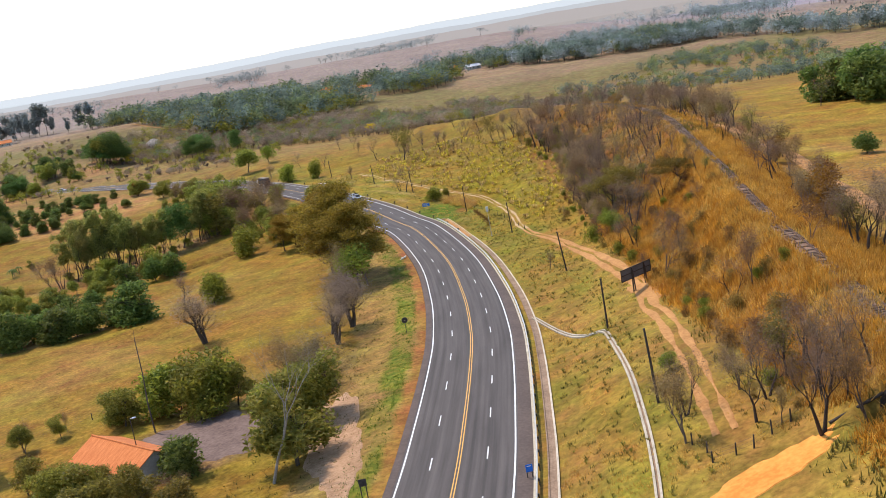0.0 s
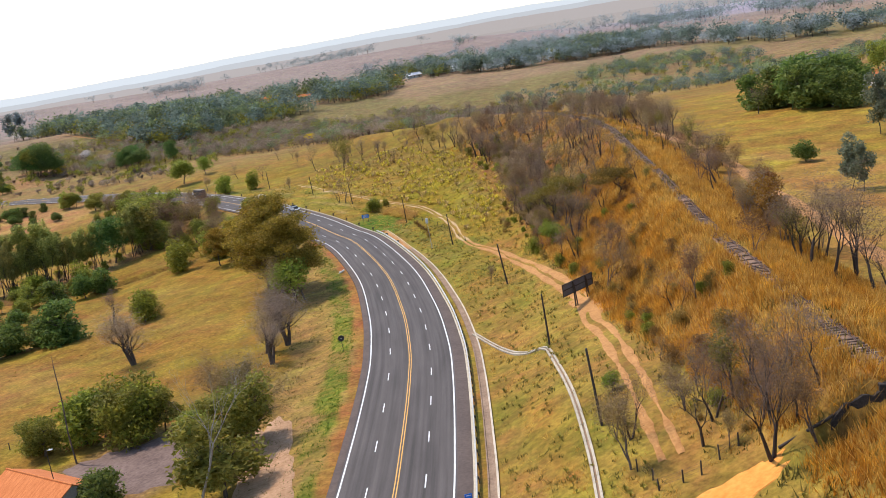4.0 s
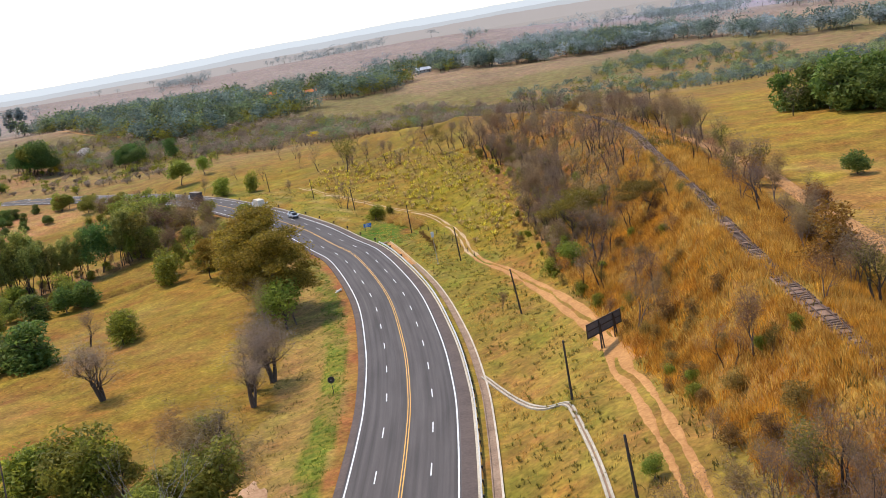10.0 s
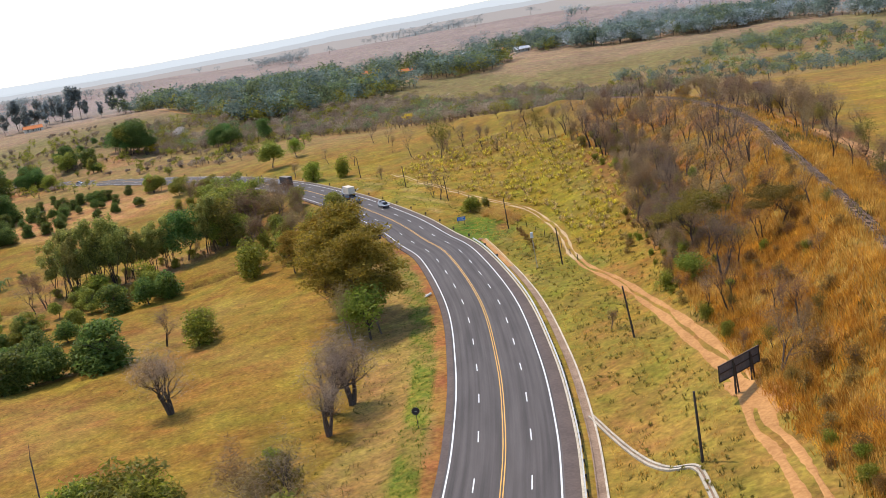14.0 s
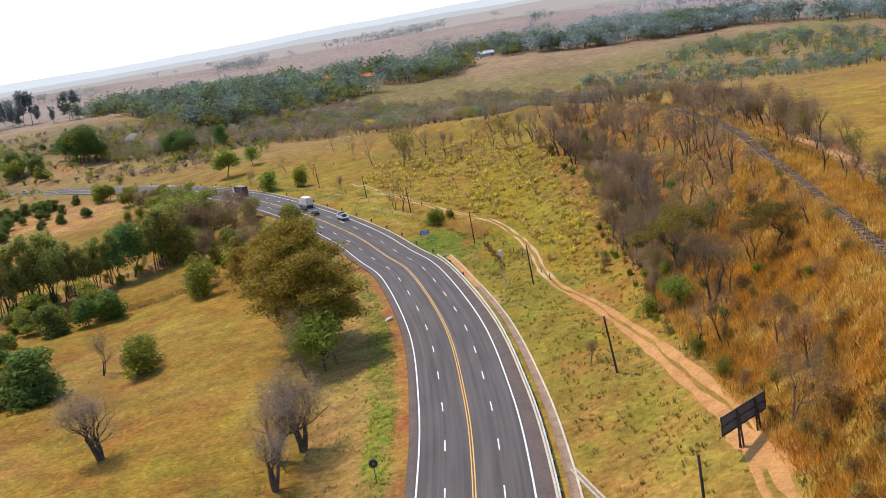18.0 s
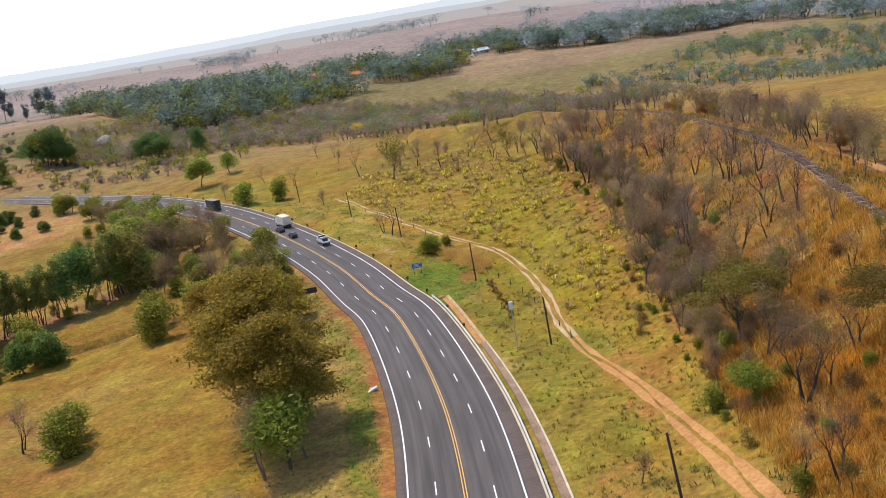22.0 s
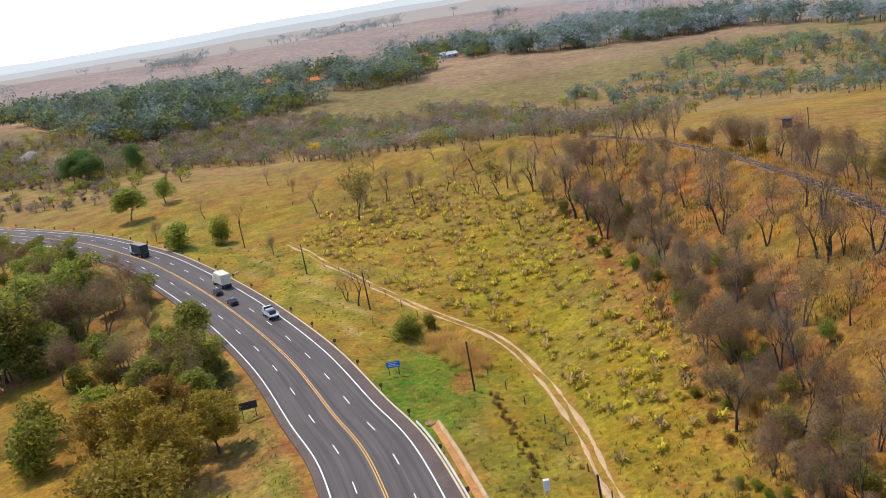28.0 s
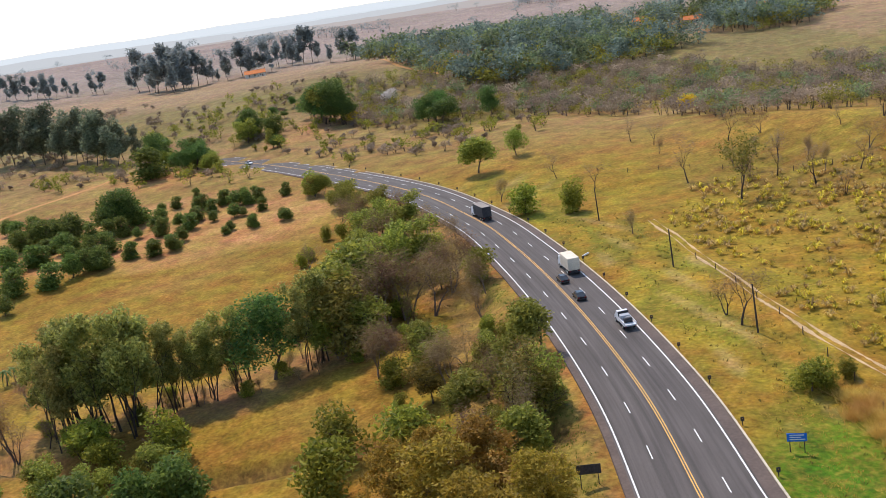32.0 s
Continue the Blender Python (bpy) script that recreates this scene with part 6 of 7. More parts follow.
tufts("dry_grass", "tall russet dry grass on the railway slope", DRY_BLADE,
      spread_out(41, 52000, lambda x, y: _slope_grass(x, y) * np.where(_drift(x, y) > -0.35, 1, 0.35), (26, 88, 66, 430)), 11, 1.25, 0.12, 0.38, 51, 0.42)
tufts("straw_grass", "tall pale straw-coloured grass along the railway", STRAW_BLADE,
      spread_out(46, 30000, lambda x, y: _slope_grass(x, y) * np.where((_drift(x, y) < -0.1) | (np.abs(x - _rx(y)) < 7), 0.8, 0.1), (26, 88, 66, 430)), 11, 1.4, 0.11, 0.34, 57, 0.4)
tufts("slope_weeds", "olive weeds between the tall dry grass", WEED_BLADE,
      spread_out(47, 9000, lambda x, y: (_off_dirt(x, y) & _off_track(x, y) & (x > _fx(y) - 3) & (x < _rx(y) + 13)) * np.where(np.sin(x / 5 + 3) * np.sin(y / 9) > 0.25, 0.9, 0.08), (26, 88, 66, 430)), 7, 0.9, 0.2, 0.45, 58)
_rdist = lambda x, y: from_line(ROAD, x, y)[0]
tufts("verge_weeds", "low olive weeds and dry tufts on the road verge", WEED_BLADE,
      spread_out(42, 26000, lambda x, y: (_off_dirt(x, y) & _off_track(x, y) & (_rdist(x, y) > 12.8) & (x < _fx(y))) * np.where(y < 300, 0.5, 0.25) * (0.4 + 0.6 * (np.sin(x / 3.1) * np.sin(y / 4.3) > -0.1)), (-70, 50, 64, 450)), 8, 0.45, 0.14, 0.2, 52, 0.5)
tufts("verge_straw", "low straw-coloured tufts over the rough verge", STRAW_BLADE,
      spread_out(49, 60000, lambda x, y: (_off_dirt(x, y) & (_rdist(x, y) > 12.4) & (x < _fx(y) + 2) & _off_track(x, y)) * np.where(np.sin(x / 5.3 + 2) * np.sin(y / 9.7 + x / 7) > 0.0, 0.5, 0.1) * np.where(y < 320, 1, 0.35), (-70, 46, 64, 450)), 7, 0.34, 0.11, 0.28, 59, 0.7)
tufts("verge_grass", "short fresh green grass strip beside the road", GREEN_BLADE,
      spread_out(43, 26000, lambda x, y: ((_rdist(x, y) < -10) & (_rdist(x, y) > -15)) * 0.9, (-70, 0, 64, 420)), 6, 0.3, 0.12, 0.25, 53, 0.5)
tufts("verge_grass", "dry tufts on the bare roadside soil", WEED_BLADE,
      spread_out(44, 16000, lambda x, y: ((_rdist(x, y) < -15) & (_rdist(x, y) > -32)) * 0.5, (-90, 0, 64, 420)), 6, 0.42, 0.12, 0.28, 54, 0.5)
tufts("field_tufts", "sparse dry tufts in the grazed field", WEED_BLADE,
      spread_out(45, 5000, lambda x, y: ((_rdist(x, y) < -26)) * 0.35, (-150, 0, 100, 420)), 5, 0.3, 0.12, 0.25, 55, 0.5)


def meadow_plants(name, label, seed, share, colours, area=None):
    """Spiky young palms dotted over the meadow, each a spray of arching fronds."""
    rng = np.random.default_rng(seed)
    gx, gy = np.meshgrid(np.arange(-32, 50, 2.7), np.arange(274, 470, 3.0))
    pts = np.stack([gx.ravel(), gy.ravel()], 1) + rng.uniform(-1.3, 1.3, (gx.size, 2))
    x, y = pts.T
    keep = (x > np.interp(y, TRACK[:, 1], TRACK[:, 0]) + 2.5) & (x < _fx(y) - 1.0) & (rng.random(len(x)) < share * np.where(np.sin(x / 11 + 2) * np.sin(y / 17) > -0.45, 1, 0.3) * np.clip((y - 268) / 30, 0.15, 1))
    spots = pts[keep] if area is None else area
    vs, fs, c = [], [], 0
    for x, y in spots:
        z, n, s = float(ground(x, y)), 15, rng.uniform(0.85, 1.65) * (1 if area is None else 0.32)
        for k in range(n):
            t = 6.283 * k / n + rng.uniform(-0.3, 0.3)
            lift, ln = rng.uniform(0.5, 1.35), s * rng.uniform(0.7, 1.1)
            cx, cy, w = math.cos(t), math.sin(t), 0.115 * s
            a = np.array((x + cx * ln * 0.5, y + cy * ln * 0.5, z + 0.15 + ln * lift * 0.75))
            vs += [(x, y, z - 0.05), a + (-cy * w, cx * w, 0), (x + cx * ln, y + cy * ln, z + 0.15 + ln * lift * 0.5), a + (cy * w, -cx * w, 0)]
            fs.append((c, c + 1, c + 2, c + 3))
            c += 4
    tagged(new(name, fast_mesh(name, vs, fs, leafy(name + "_fronds", *colours, vary=0.0, drift=0.3))), label, "plants", kind="stuff")


meadow_plants("young_palms", "spiky yellow-green young palms dotting the meadow", 61, 0.5, ((0.21, 0.185, 0.018), (0.72, 0.56, 0.06)))
meadow_plants("dry_palms", "withered brown young palms dotting the meadow", 62, 0.34, ((0.20, 0.135, 0.05), (0.58, 0.41, 0.13)))
_weeds = spread_out(48, 9000, lambda x, y: (_off_dirt(x, y) & (_rdist(x, y) > 13.5) & (x < _fx(y) - 1)) * np.where(np.sin(x / 4.3 + 1) * np.sin(y / 8.1) > -0.2, 0.5, 0.06) * (np.abs(x - np.interp(y, TRACK[:, 1], TRACK[:, 0])) > 2), (0, 45, 70, 290))
meadow_plants("verge_rosettes", "low dark green weeds in tufts over the rough verge", 63, 0.5, ((0.12, 0.11, 0.016), (0.36, 0.30, 0.055)), _weeds[::4])


# ================= things beside the road =================
def wood_pole(x, y, h, lean=(0, 0), arm=False):
    z = float(ground(x, y))
    pole = tagged(new("utility_pole"), "dark weathered wooden utility pole leaning in the verge", "pole", "utility poles along the track")
    pole.matrix_basis = pose(x, y, z)
    top = (lean[0] * h, lean[1] * h, h)
    part("shaft", rod((0, 0, -0.6), top, 0.17, 0.12, 10), POLEWOOD, pole)
    part("cap", rod((top[0], top[1], h - 0.06), (top[0], top[1], h + 0.05), 0.135, 0.1, 10), DARK, pole)
    if arm:
        part("crossarm", box(1.5, 0.1, 0.12, (top[0], top[1], h - 0.45), 0.01), POLEWOOD, pole)
        for q in (-0.6, 0.6):
            part("insulator", rod((top[0] + q, top[1], h - 0.39), (top[0] + q, top[1], h - 0.2), 0.05, 0.035, 8), STEEL, pole)
    return pole


for _x, _y, _h, _l in ((21.1, 145.9, 8.0, (-0.02, 0)), (20.0, 106, 9.0, (-0.07, 0.02)), (21.4, 194.9, 8.3, (-0.11, 0.02)), (15.4, 260.1, 8.4, (-0.05, 0)), (5.0, 314.5, 8.6, (-0.03, 0)),
                       (-12.9, 365.5, 8.2, (-0.05, 0)), (-29.3, 402, 7.8, (-0.04, 0)), (-51, 445, 8.2, (-0.04, 0)), (-71.5, 131.5, 6.5, (-0.1, 0))):
    wood_pole(_x, _y, _h, _l)


def billboard():
    a, b = Vector((26.2, 158.6)), Vector((32.2, 163.6))
    mid, d = (a + b) / 2, b - a
    w, z = d.length, float(ground(mid.x, mid.y))
    board = tagged(new("billboard"), "blank dark grey roadside billboard on wooden posts, seen from the back", "billboard")
    board.matrix_basis = pose(mid.x, mid.y, z, rz=math.degrees(math.atan2(d.y, d.x)))
    low, high = 2.1, 4.15
    for k in range(3):
        part("panel", box(w / 3 - 0.05, 0.06, high - low, (-w / 3 + k * w / 3, 0, (low + high) / 2), 0.01), GREY_SHEET, board)
    for zz in (low + 0.05, (low + high) / 2, high - 0.05):
        part("rail", box(w + 0.1, 0.09, 0.12, (0, -0.09, zz), 0.01), POLEWOOD, board)
    for xx in (-w / 2, w / 2):
        part("edge_batten", box(0.12, 0.12, high - low + 0.12, (xx, -0.06, (low + high) / 2), 0.01), POLEWOOD, board)
    for xx in (-w * 0.17, w * 0.25):
        part("post", rod((xx, -0.22, -0.8), (xx, -0.22, high - 0.1), 0.14, 0.11, 10), POLEWOOD, board)
        part("brace", rod((xx + 0.28, -0.5, -0.8), (xx + 0.1, -0.3, high - 0.5), 0.11, 0.09, 8), POLEWOOD, board)
        part("tie", box(0.5, 0.08, 0.1, (xx + 0.14, -0.36, 1.3), 0.01), POLEWOOD, board)


GREY_SHEET = plain("grey_board_back", (0.10, 0.10, 0.105), (0.17, 0.17, 0.175), 0.5, 0.7, 0.1)
billboard()


def round_sign(x, y):
    s = tagged(new("road_sign"), "round road sign on a steel post, dark back showing", "road sign")
    s.matrix_basis = pose(x, y, float(ground(x, y)), rz=4)
    part("post", rod((0, 0, -0.4), (0, 0, 2.9), 0.05, 0.05, 8), DARK, s)
    bm = rod((0, -0.02, 2.5), (0, 0.02, 2.5), 0.56, 0.56, 28)
    part("disc", bm, DARK, s)
    part("rim", rod((0, 0.02, 2.5), (0, 0.035, 2.5), 0.57, 0.55, 28), STEEL, s)
    part("clamp", box(0.3, 0.05, 0.06, (0, -0.05, 2.5), 0.01), STEEL, s)


round_sign(-11.8, 176.3)


def board_sign(name, label, x, y, w, h, low, mat, rz=0, face=None, lines=()):
    s = tagged(new(name), label, "road sign")
    s.matrix_basis = pose(x, y, float(ground(x, y)), rz=rz)
    part("panel", box(w, 0.05, h, (0, 0, low + h / 2), 0.015), mat, s)
    for q in (-w * 0.36, w * 0.36):
        part("post", rod((q, 0.09, -0.5), (q, 0.09, low + h - 0.15), 0.06, 0.06, 8), DARK, s)
    for zz in (low + h * 0.25, low + h * 0.75):
        part("bracket", box(w * 0.9, 0.04, 0.07, (0, 0.05, zz)), STEEL, s)
    for k, (lw, lx) in enumerate(lines):
        part("text_bar", box(lw, 0.012, h * 0.11, (lx, -0.031, low + h * (0.78 - 0.26 * k))), WHITE_PAINT, s, "white bar of small lettering")
    return s


board_sign("information_sign", "bright blue rectangular roadside sign on two posts", -8.0, 326, 2.35, 1.1, 1.5, BLUE, 4, lines=((1.7, 0), (1.3, -0.2), (1.8, 0.05)))
board_sign("board_sign", "dark rectangular road sign seen from behind on two posts", -32.0, 316.8, 3.0, 1.3, 1.7, DARK, 14)
board_sign("small_blue_sign", "small bright blue sign on the road shoulder", 4.0, 101.5, 0.8, 0.9, 1.0, BLUE, 5, lines=((0.5, 0),))
board_sign("small_dark_sign", "small dark road sign seen from behind", -14.8, 103.2, 0.9, 0.9, 1.6, DARK, 5)


def camera_post(x, y):
    s = tagged(new("metal_mast"), "slim grey metal mast with a pale box on top", "mast")
    s.matrix_basis = pose(x, y, float(ground(x, y)))
    part("mast", rod((0, 0, -0.4), (-0.25, 0, 7.2), 0.09, 0.06, 8), STEEL, s)
    part("box", box(0.7, 0.5, 1.3, (-0.25, 0, 7.5), 0.05), PALE, s, "pale painted metal box")
    part("base", box(0.5, 0.5, 0.2, (0, 0, 0.05), 0.02), CONCRETE, s)
    part("bracket", box(0.3, 0.2, 0.1, (-0.25, 0, 6.8)), STEEL, s)


PALE = plain("pale_painted_metal", (0.6, 0.6, 0.58), (0.75, 0.75, 0.73), 1.0, 0.5, 0.05)
camera_post(9.9, 262)


def delineators():
    line = stretch_of(ROAD, 276, 560)
    right = sides(line)
    first = None
    for k in range(0, len(line), 7):
        x, y = line[k, :2] + right[k] * 9.75
        m = pose(x, y, float(ground(x, y)), rz=math.degrees(math.atan2(right[k, 1], right[k, 0])))
        if first is None:
            first = tagged(new("marker_post"), "short dark marker post with a reflector at the road edge", "marker post", "marker posts along the bend")
            first.matrix_basis = m
            part("stake", box(0.1, 0.1, 1.2, (0, 0, 0.4), 0.01), DARK, first)
            part("plate", box(0.5, 0.04, 0.62, (0, -0.07, 0.95), 0.01), DARK, first, "dark back of a chevron plate")
            part("reflector", box(0.1, 0.02, 0.12, (0, -0.1, 1.0)), YELLOW_PAINT, first)
        else:
            copy_thing(first, m)
    kerb_line = stretch_of(ROAD, 60, 560)
    o = 9.12
    tagged(part("kerb", ribbon(kerb_line, [(o - 0.14, -0.4), (o - 0.14, 0.03), (o + 0.14, 0.03), (o + 0.14, -0.4)], closed=True), KERB, None),
           "low pale concrete kerb along the road shoulder", "kerb", kind="structure")


KERB = plain("pale_kerb_concrete", (0.42, 0.36, 0.26), (0.62, 0.55, 0.42), 0.6, 0.9, 0.3)
delineators()


def marker_block(x, y):
    s = tagged(new("kilometre_marker"), "small white concrete marker lying by the roadside", "marker")
    s.matrix_basis = pose(x, y, float(ground(x, y)) + 0.12, rx=62, rz=80)
    part("slab", box(0.9, 0.35, 1.7, (0, 0, 0.1), 0.05), WHITE_PAINT, s)
    part("foot", box(0.6, 0.3, 0.5, (0, 0, -0.9), 0.03), CONCRETE, s)


marker_block(-14.5, 252.7)
marker_block(-49.5, 415.5)


def fence(places, h=1.3, label="old wire fence with dark wooden posts"):
    f = tagged(new("fence"), label, "fence")
    pts = [Vector((x, y, float(ground(x, y)))) for x, y in places]
    for k, p in enumerate(pts):
        part("post", rod(p - Vector((0, 0, 0.4)), p + Vector((0.05 * math.sin(k * 2.1), 0.05 * math.cos(k * 3.7), h * (1 + 0.12 * math.sin(k * 5.3)))), 0.09, 0.075, 7), POLEWOOD, f)
    for u in (0.35, 0.62, 0.9):
        for a, b in zip(pts, pts[1:]):
            part("wire", rod(a + Vector((0, 0, h * u)), b + Vector((0, 0, h * u)), 0.012, 0.012, 4), RUST, f)


fence([(20.2, 92), (20.9, 89.1), (20.8, 86.7), (22.9, 86), (24.5, 85.6), (26.6, 86.5), (28.6, 87), (31.5, 88.5)])
fence([(-110 + 6 * k, 158 + 2.2 * math.sin(k) + 0.6 * k) for k in range(11)])
fence([(19 - 0.9 * k - 0.10 * k * k, 262 + 8.5 * k) for k in range(18)], 1.3, "wire fence of thin posts beside the dirt track")
fence([(40 - 9 * k, 452 + 4.2 * k + 3 * math.sin(k)) for k in range(12)])


# ================= old railway bridge =================
def rail_bridge():
    b = tagged(new("railway_bridge"), "ruined timber railway bridge with open sleepers over a dark gully", "bridge")
    z = 17.0
    b.matrix_basis = pose(40.9, 79.6, z, rz=-6)
    for o in (-0.75, 0.75):
        part("girder", box(0.26, 5.0, 0.42, (o, 0, -0.3), 0.02), OLD_TIMBER, b)
    for o in (-0.5, 0.5):
        part("rail", box(0.08, 5.4, 0.15, (o, 0, 0.2)), RUST, b)
    part("guard_beam", box(0.24, 5.2, 0.26, (1.05, 0, 0.2), 0.03), OLD_TIMBER, b, "pale weathered beam")
    for k in range(7):
        part("sleeper", box(1.9 + 0.3 * math.sin(k * 3), 0.2, 0.16, (0.1 * math.sin(k * 5), -2.0 + 0.66 * k, 0.05), 0.02), OLD_TIMBER, b)
    for e in (-1, 1):
        part("abutment", box(3.2, 0.6, 4.2, (0, e * 2.35, -2.3), 0.06), DARK_STONE, b)
    for k in range(4):
        part("fallen_plank", box(2.2, 0.2, 0.08, (-0.4 + 0.3 * k, 6.5 + 1.5 * k, 0.4), 0.01), OLD_TIMBER, b, m=pose(0, 0, 0, rz=7 * (k - 1)))
    # a dark wall added along the gully's far side, to give it crisp shade
    rng = np.random.default_rng(12)
    line = np.array([(x, 81.9 + rng.uniform(-0.12, 0.12), max(float(ground(x, 83.5)), float(ground(x, 80.3))) - rng.uniform(0.7, 1.2)) for x in np.arange(34.9, 46.2, 0.5)])
    w = tagged(new("gully_wall"), "dark stone wall added for shade along the side of the gully", "wall", kind="structure")
    part("masonry", ribbon(line, [(-0.16, -4.4), (-0.16, 0), (0.16, 0), (0.16, -4.4)], closed=True), DARK_STONE, w)
    tagged(part("fallen_beam", rod((30.4, 82.1, float(ground(30.4, 82.1)) + 0.12), (35.8, 81.9, float(ground(35.8, 81.9)) + 0.2), 0.17, 0.15, 8), POLEWOOD, None), "long dark timber beam lying down the slope beside the gully", "beam")


OLD_TIMBER = plain("bleached_timber", (0.2, 0.155, 0.115), (0.42, 0.35, 0.27), 1.2, 0.9, 0.4, vary=0.2, stretch=(4, 0.6, 4))
DARK_STONE = plain("dark_gully_stone", (0.035, 0.028, 0.024), (0.10, 0.08, 0.065), 1.0, 0.95, 0.5)
rail_bridge()


# ================= houses =================
ROOF_TILE = plain("orange_roof_tiles", (0.45, 0.12, 0.03), (0.64, 0.225, 0.07), 0.8, 0.9, 0.6, vary=0.15, stretch=(6, 1, 1))
ROOF_PALE = plain("pale_metal_roof", (0.55, 0.55, 0.55), (0.75, 0.75, 0.76), 0.5, 0.5, 0.1)
PLASTER = plain("whitewashed_plaster", (0.5, 0.46, 0.40), (0.72, 0.68, 0.61), 0.5, 0.9, 0.2, vary=0.1)
GLASS = plain("dark_window_glass", (0.02, 0.025, 0.03), (0.045, 0.05, 0.055), 1.0, 0.15, 0.0, spec=0.6)
DOORWOOD = plain("brown_door_wood", (0.10, 0.05, 0.03), (0.17, 0.09, 0.05), 1.0, 0.7, 0.2)


def house(x, y, rz, L, W, H, roof, label, porch=True, windows=3):
    t = tagged(new("house"), label, "house")
    t.matrix_basis = pose(x, y, float(ground(x, y)) - 0.1, rz=rz)
    rise = W * 0.24
    v = [(sx * L / 2, sy * W / 2, z) for z in (-0.8, H) for sx, sy in ((-1, -1), (1, -1), (1, 1), (-1, 1))] + [(-L / 2, 0, H + rise), (L / 2, 0, H + rise)]
    part("wall", (v, [(0, 1, 5, 4), (1, 2, 6, 9, 5), (2, 3, 7, 6), (3, 0, 4, 8, 7)]), PLASTER, t)
    for s in (-1, 1):
        e, o, th = 0.6, 0.5, 0.14
        pts = [(-L / 2 - o, s * (W / 2 + e), H - rise * e / (W / 2)), (L / 2 + o, s * (W / 2 + e), H - rise * e / (W / 2)), (L / 2 + o, 0, H + rise + 0.02), (-L / 2 - o, 0, H + rise + 0.02)]
        pts += [(a, b, c + th) for a, b, c in pts]
        part("roof", (pts, [(0, 1, 2, 3), (4, 5, 6, 7), (0, 1, 5, 4), (1, 2, 6, 5), (2, 3, 7, 6), (3, 0, 4, 7)]), roof, t)
    part("ridge", rod((-L / 2 - 0.5, 0, H + rise + 0.15), (L / 2 + 0.5, 0, H + rise + 0.15), 0.16, 0.16, 8), roof, t)
    for k in range(windows):
        xx = -L / 2 + L * (k + 0.7) / (windows + 0.6)
        for s in (-1, 1):
            w = part("window", box(1.1, 0.06, 1.1, (xx, s * (W / 2 + 0.02), H * 0.55)), GLASS, t)
            part("frame", box(1.3, 0.05, 0.1, (xx, s * (W / 2 + 0.05), H * 0.55 - 0.6)), PLASTER, w)
    d = part("door", box(0.95, 0.07, 2.05, (L * 0.36, -W / 2 - 0.02, 1.0)), DOORWOOD, t)
    part("handle", box(0.05, 0.06, 0.14, (L * 0.36 + 0.36, -W / 2 - 0.07, 1.0)), STEEL, d)
    if porch:
        part("porch_roof", box(L * 0.5, 2.6, 0.12, (-L * 0.1, -W / 2 - 1.5, H - 0.35), 0.02), roof, t)
        for q in (-L * 0.33, L * 0.13):
            part("porch_post", rod((q, -W / 2 - 2.6, -0.8), (q, -W / 2 - 2.6, H - 0.4), 0.09, 0.09, 8), DOORWOOD, t)
    return t


house(-52.5, 134.5, -40, 15, 8, 2.6, ROOF_TILE, "low house with an orange tile roof behind the trees")
house(176, 336, 20, 15, 8, 3.2, ROOF_TILE, "farmhouse with a red tile roof among trees")
house(205, 352, 14, 14, 8, 3.2, ROOF_PALE, "farm shed with a pale metal roof", False)
house(-100, 960, 15, 16, 9, 3.2, ROOF_TILE, "far village house with a red tile roof")
house(-18, 985, 5, 18, 10, 3.4, ROOF_TILE, "far village house with a red tile roof")
house(-8, 1000, 5, 10, 8, 4.5, ROOF_PALE, "far village house with a pale roof", False)
house(20, 1005, -10, 16, 9, 3.2, ROOF_TILE, "far village house with a red tile roof")
house(44, 995, 20, 14, 8, 3.0, ROOF_PALE, "far village house with a pale roof", False)
house(84, 1000, 0, 26, 10, 3.2, ROOF_PALE, "long far shed with a pale roof", False, 5)
house(120, 965, 10, 15, 8, 3.2, ROOF_PALE, "far village house with a pale roof", False)
house(158, 955, -5, 14, 8, 3.2, ROOF_TILE, "far village house with a red tile roof")
house(-60, 930, 0, 12, 8, 3.0, ROOF_TILE, "far village house with a red tile roof")
house(-405, 930, 30, 16, 9, 3.2, ROOF_TILE, "far farmhouse with a red tile roof")


def lamp_post(x, y, h):
    s = tagged(new("yard_lamp"), "slim yard lamp post with a white lamp head", "lamp post")
    s.matrix_basis = pose(x, y, float(ground(x, y)))
    part("post", rod((0, 0, -0.4), (0, 0, h), 0.08, 0.06, 8), POLEWOOD, s)
    part("arm", rod((0, 0, h - 0.1), (0.5, 0, h), 0.04, 0.03, 6), STEEL, s)
    part("head", box(0.55, 0.3, 0.16, (0.6, 0, h), 0.04), PALE, s)


lamp_post(-50, 133, 8.5)


# ================= vehicles =================
CAR_BLACK = plain("black_car_paint", (0.012, 0.013, 0.016), (0.02, 0.021, 0.025), 0.5, 0.25, 0.0, spec=0.5)
CAR_WHITE = plain("white_car_paint", (0.62, 0.63, 0.64), (0.72, 0.73, 0.74), 0.5, 0.3, 0.0, spec=0.5)
CAR_SILVER = plain("silver_car_paint", (0.36, 0.37, 0.39), (0.48, 0.49, 0.51), 0.5, 0.3, 0.0, spec=0.5)
TARP_DARK = plain("dark_tarpaulin", (0.03, 0.03, 0.034), (0.07, 0.068, 0.07), 0.8, 0.8, 0.3)
TARP_TOP = plain("pale_tarpaulin_top", (0.22, 0.19, 0.165), (0.34, 0.3, 0.26), 0.6, 0.9, 0.3)
CREAM = plain("cream_cargo_panel", (0.58, 0.48, 0.36), (0.76, 0.66, 0.52), 0.7, 0.6, 0.1)
TYRE = plain("tyre_rubber", (0.012, 0.012, 0.012), (0.03, 0.03, 0.03), 2, 0.9, 0.2)
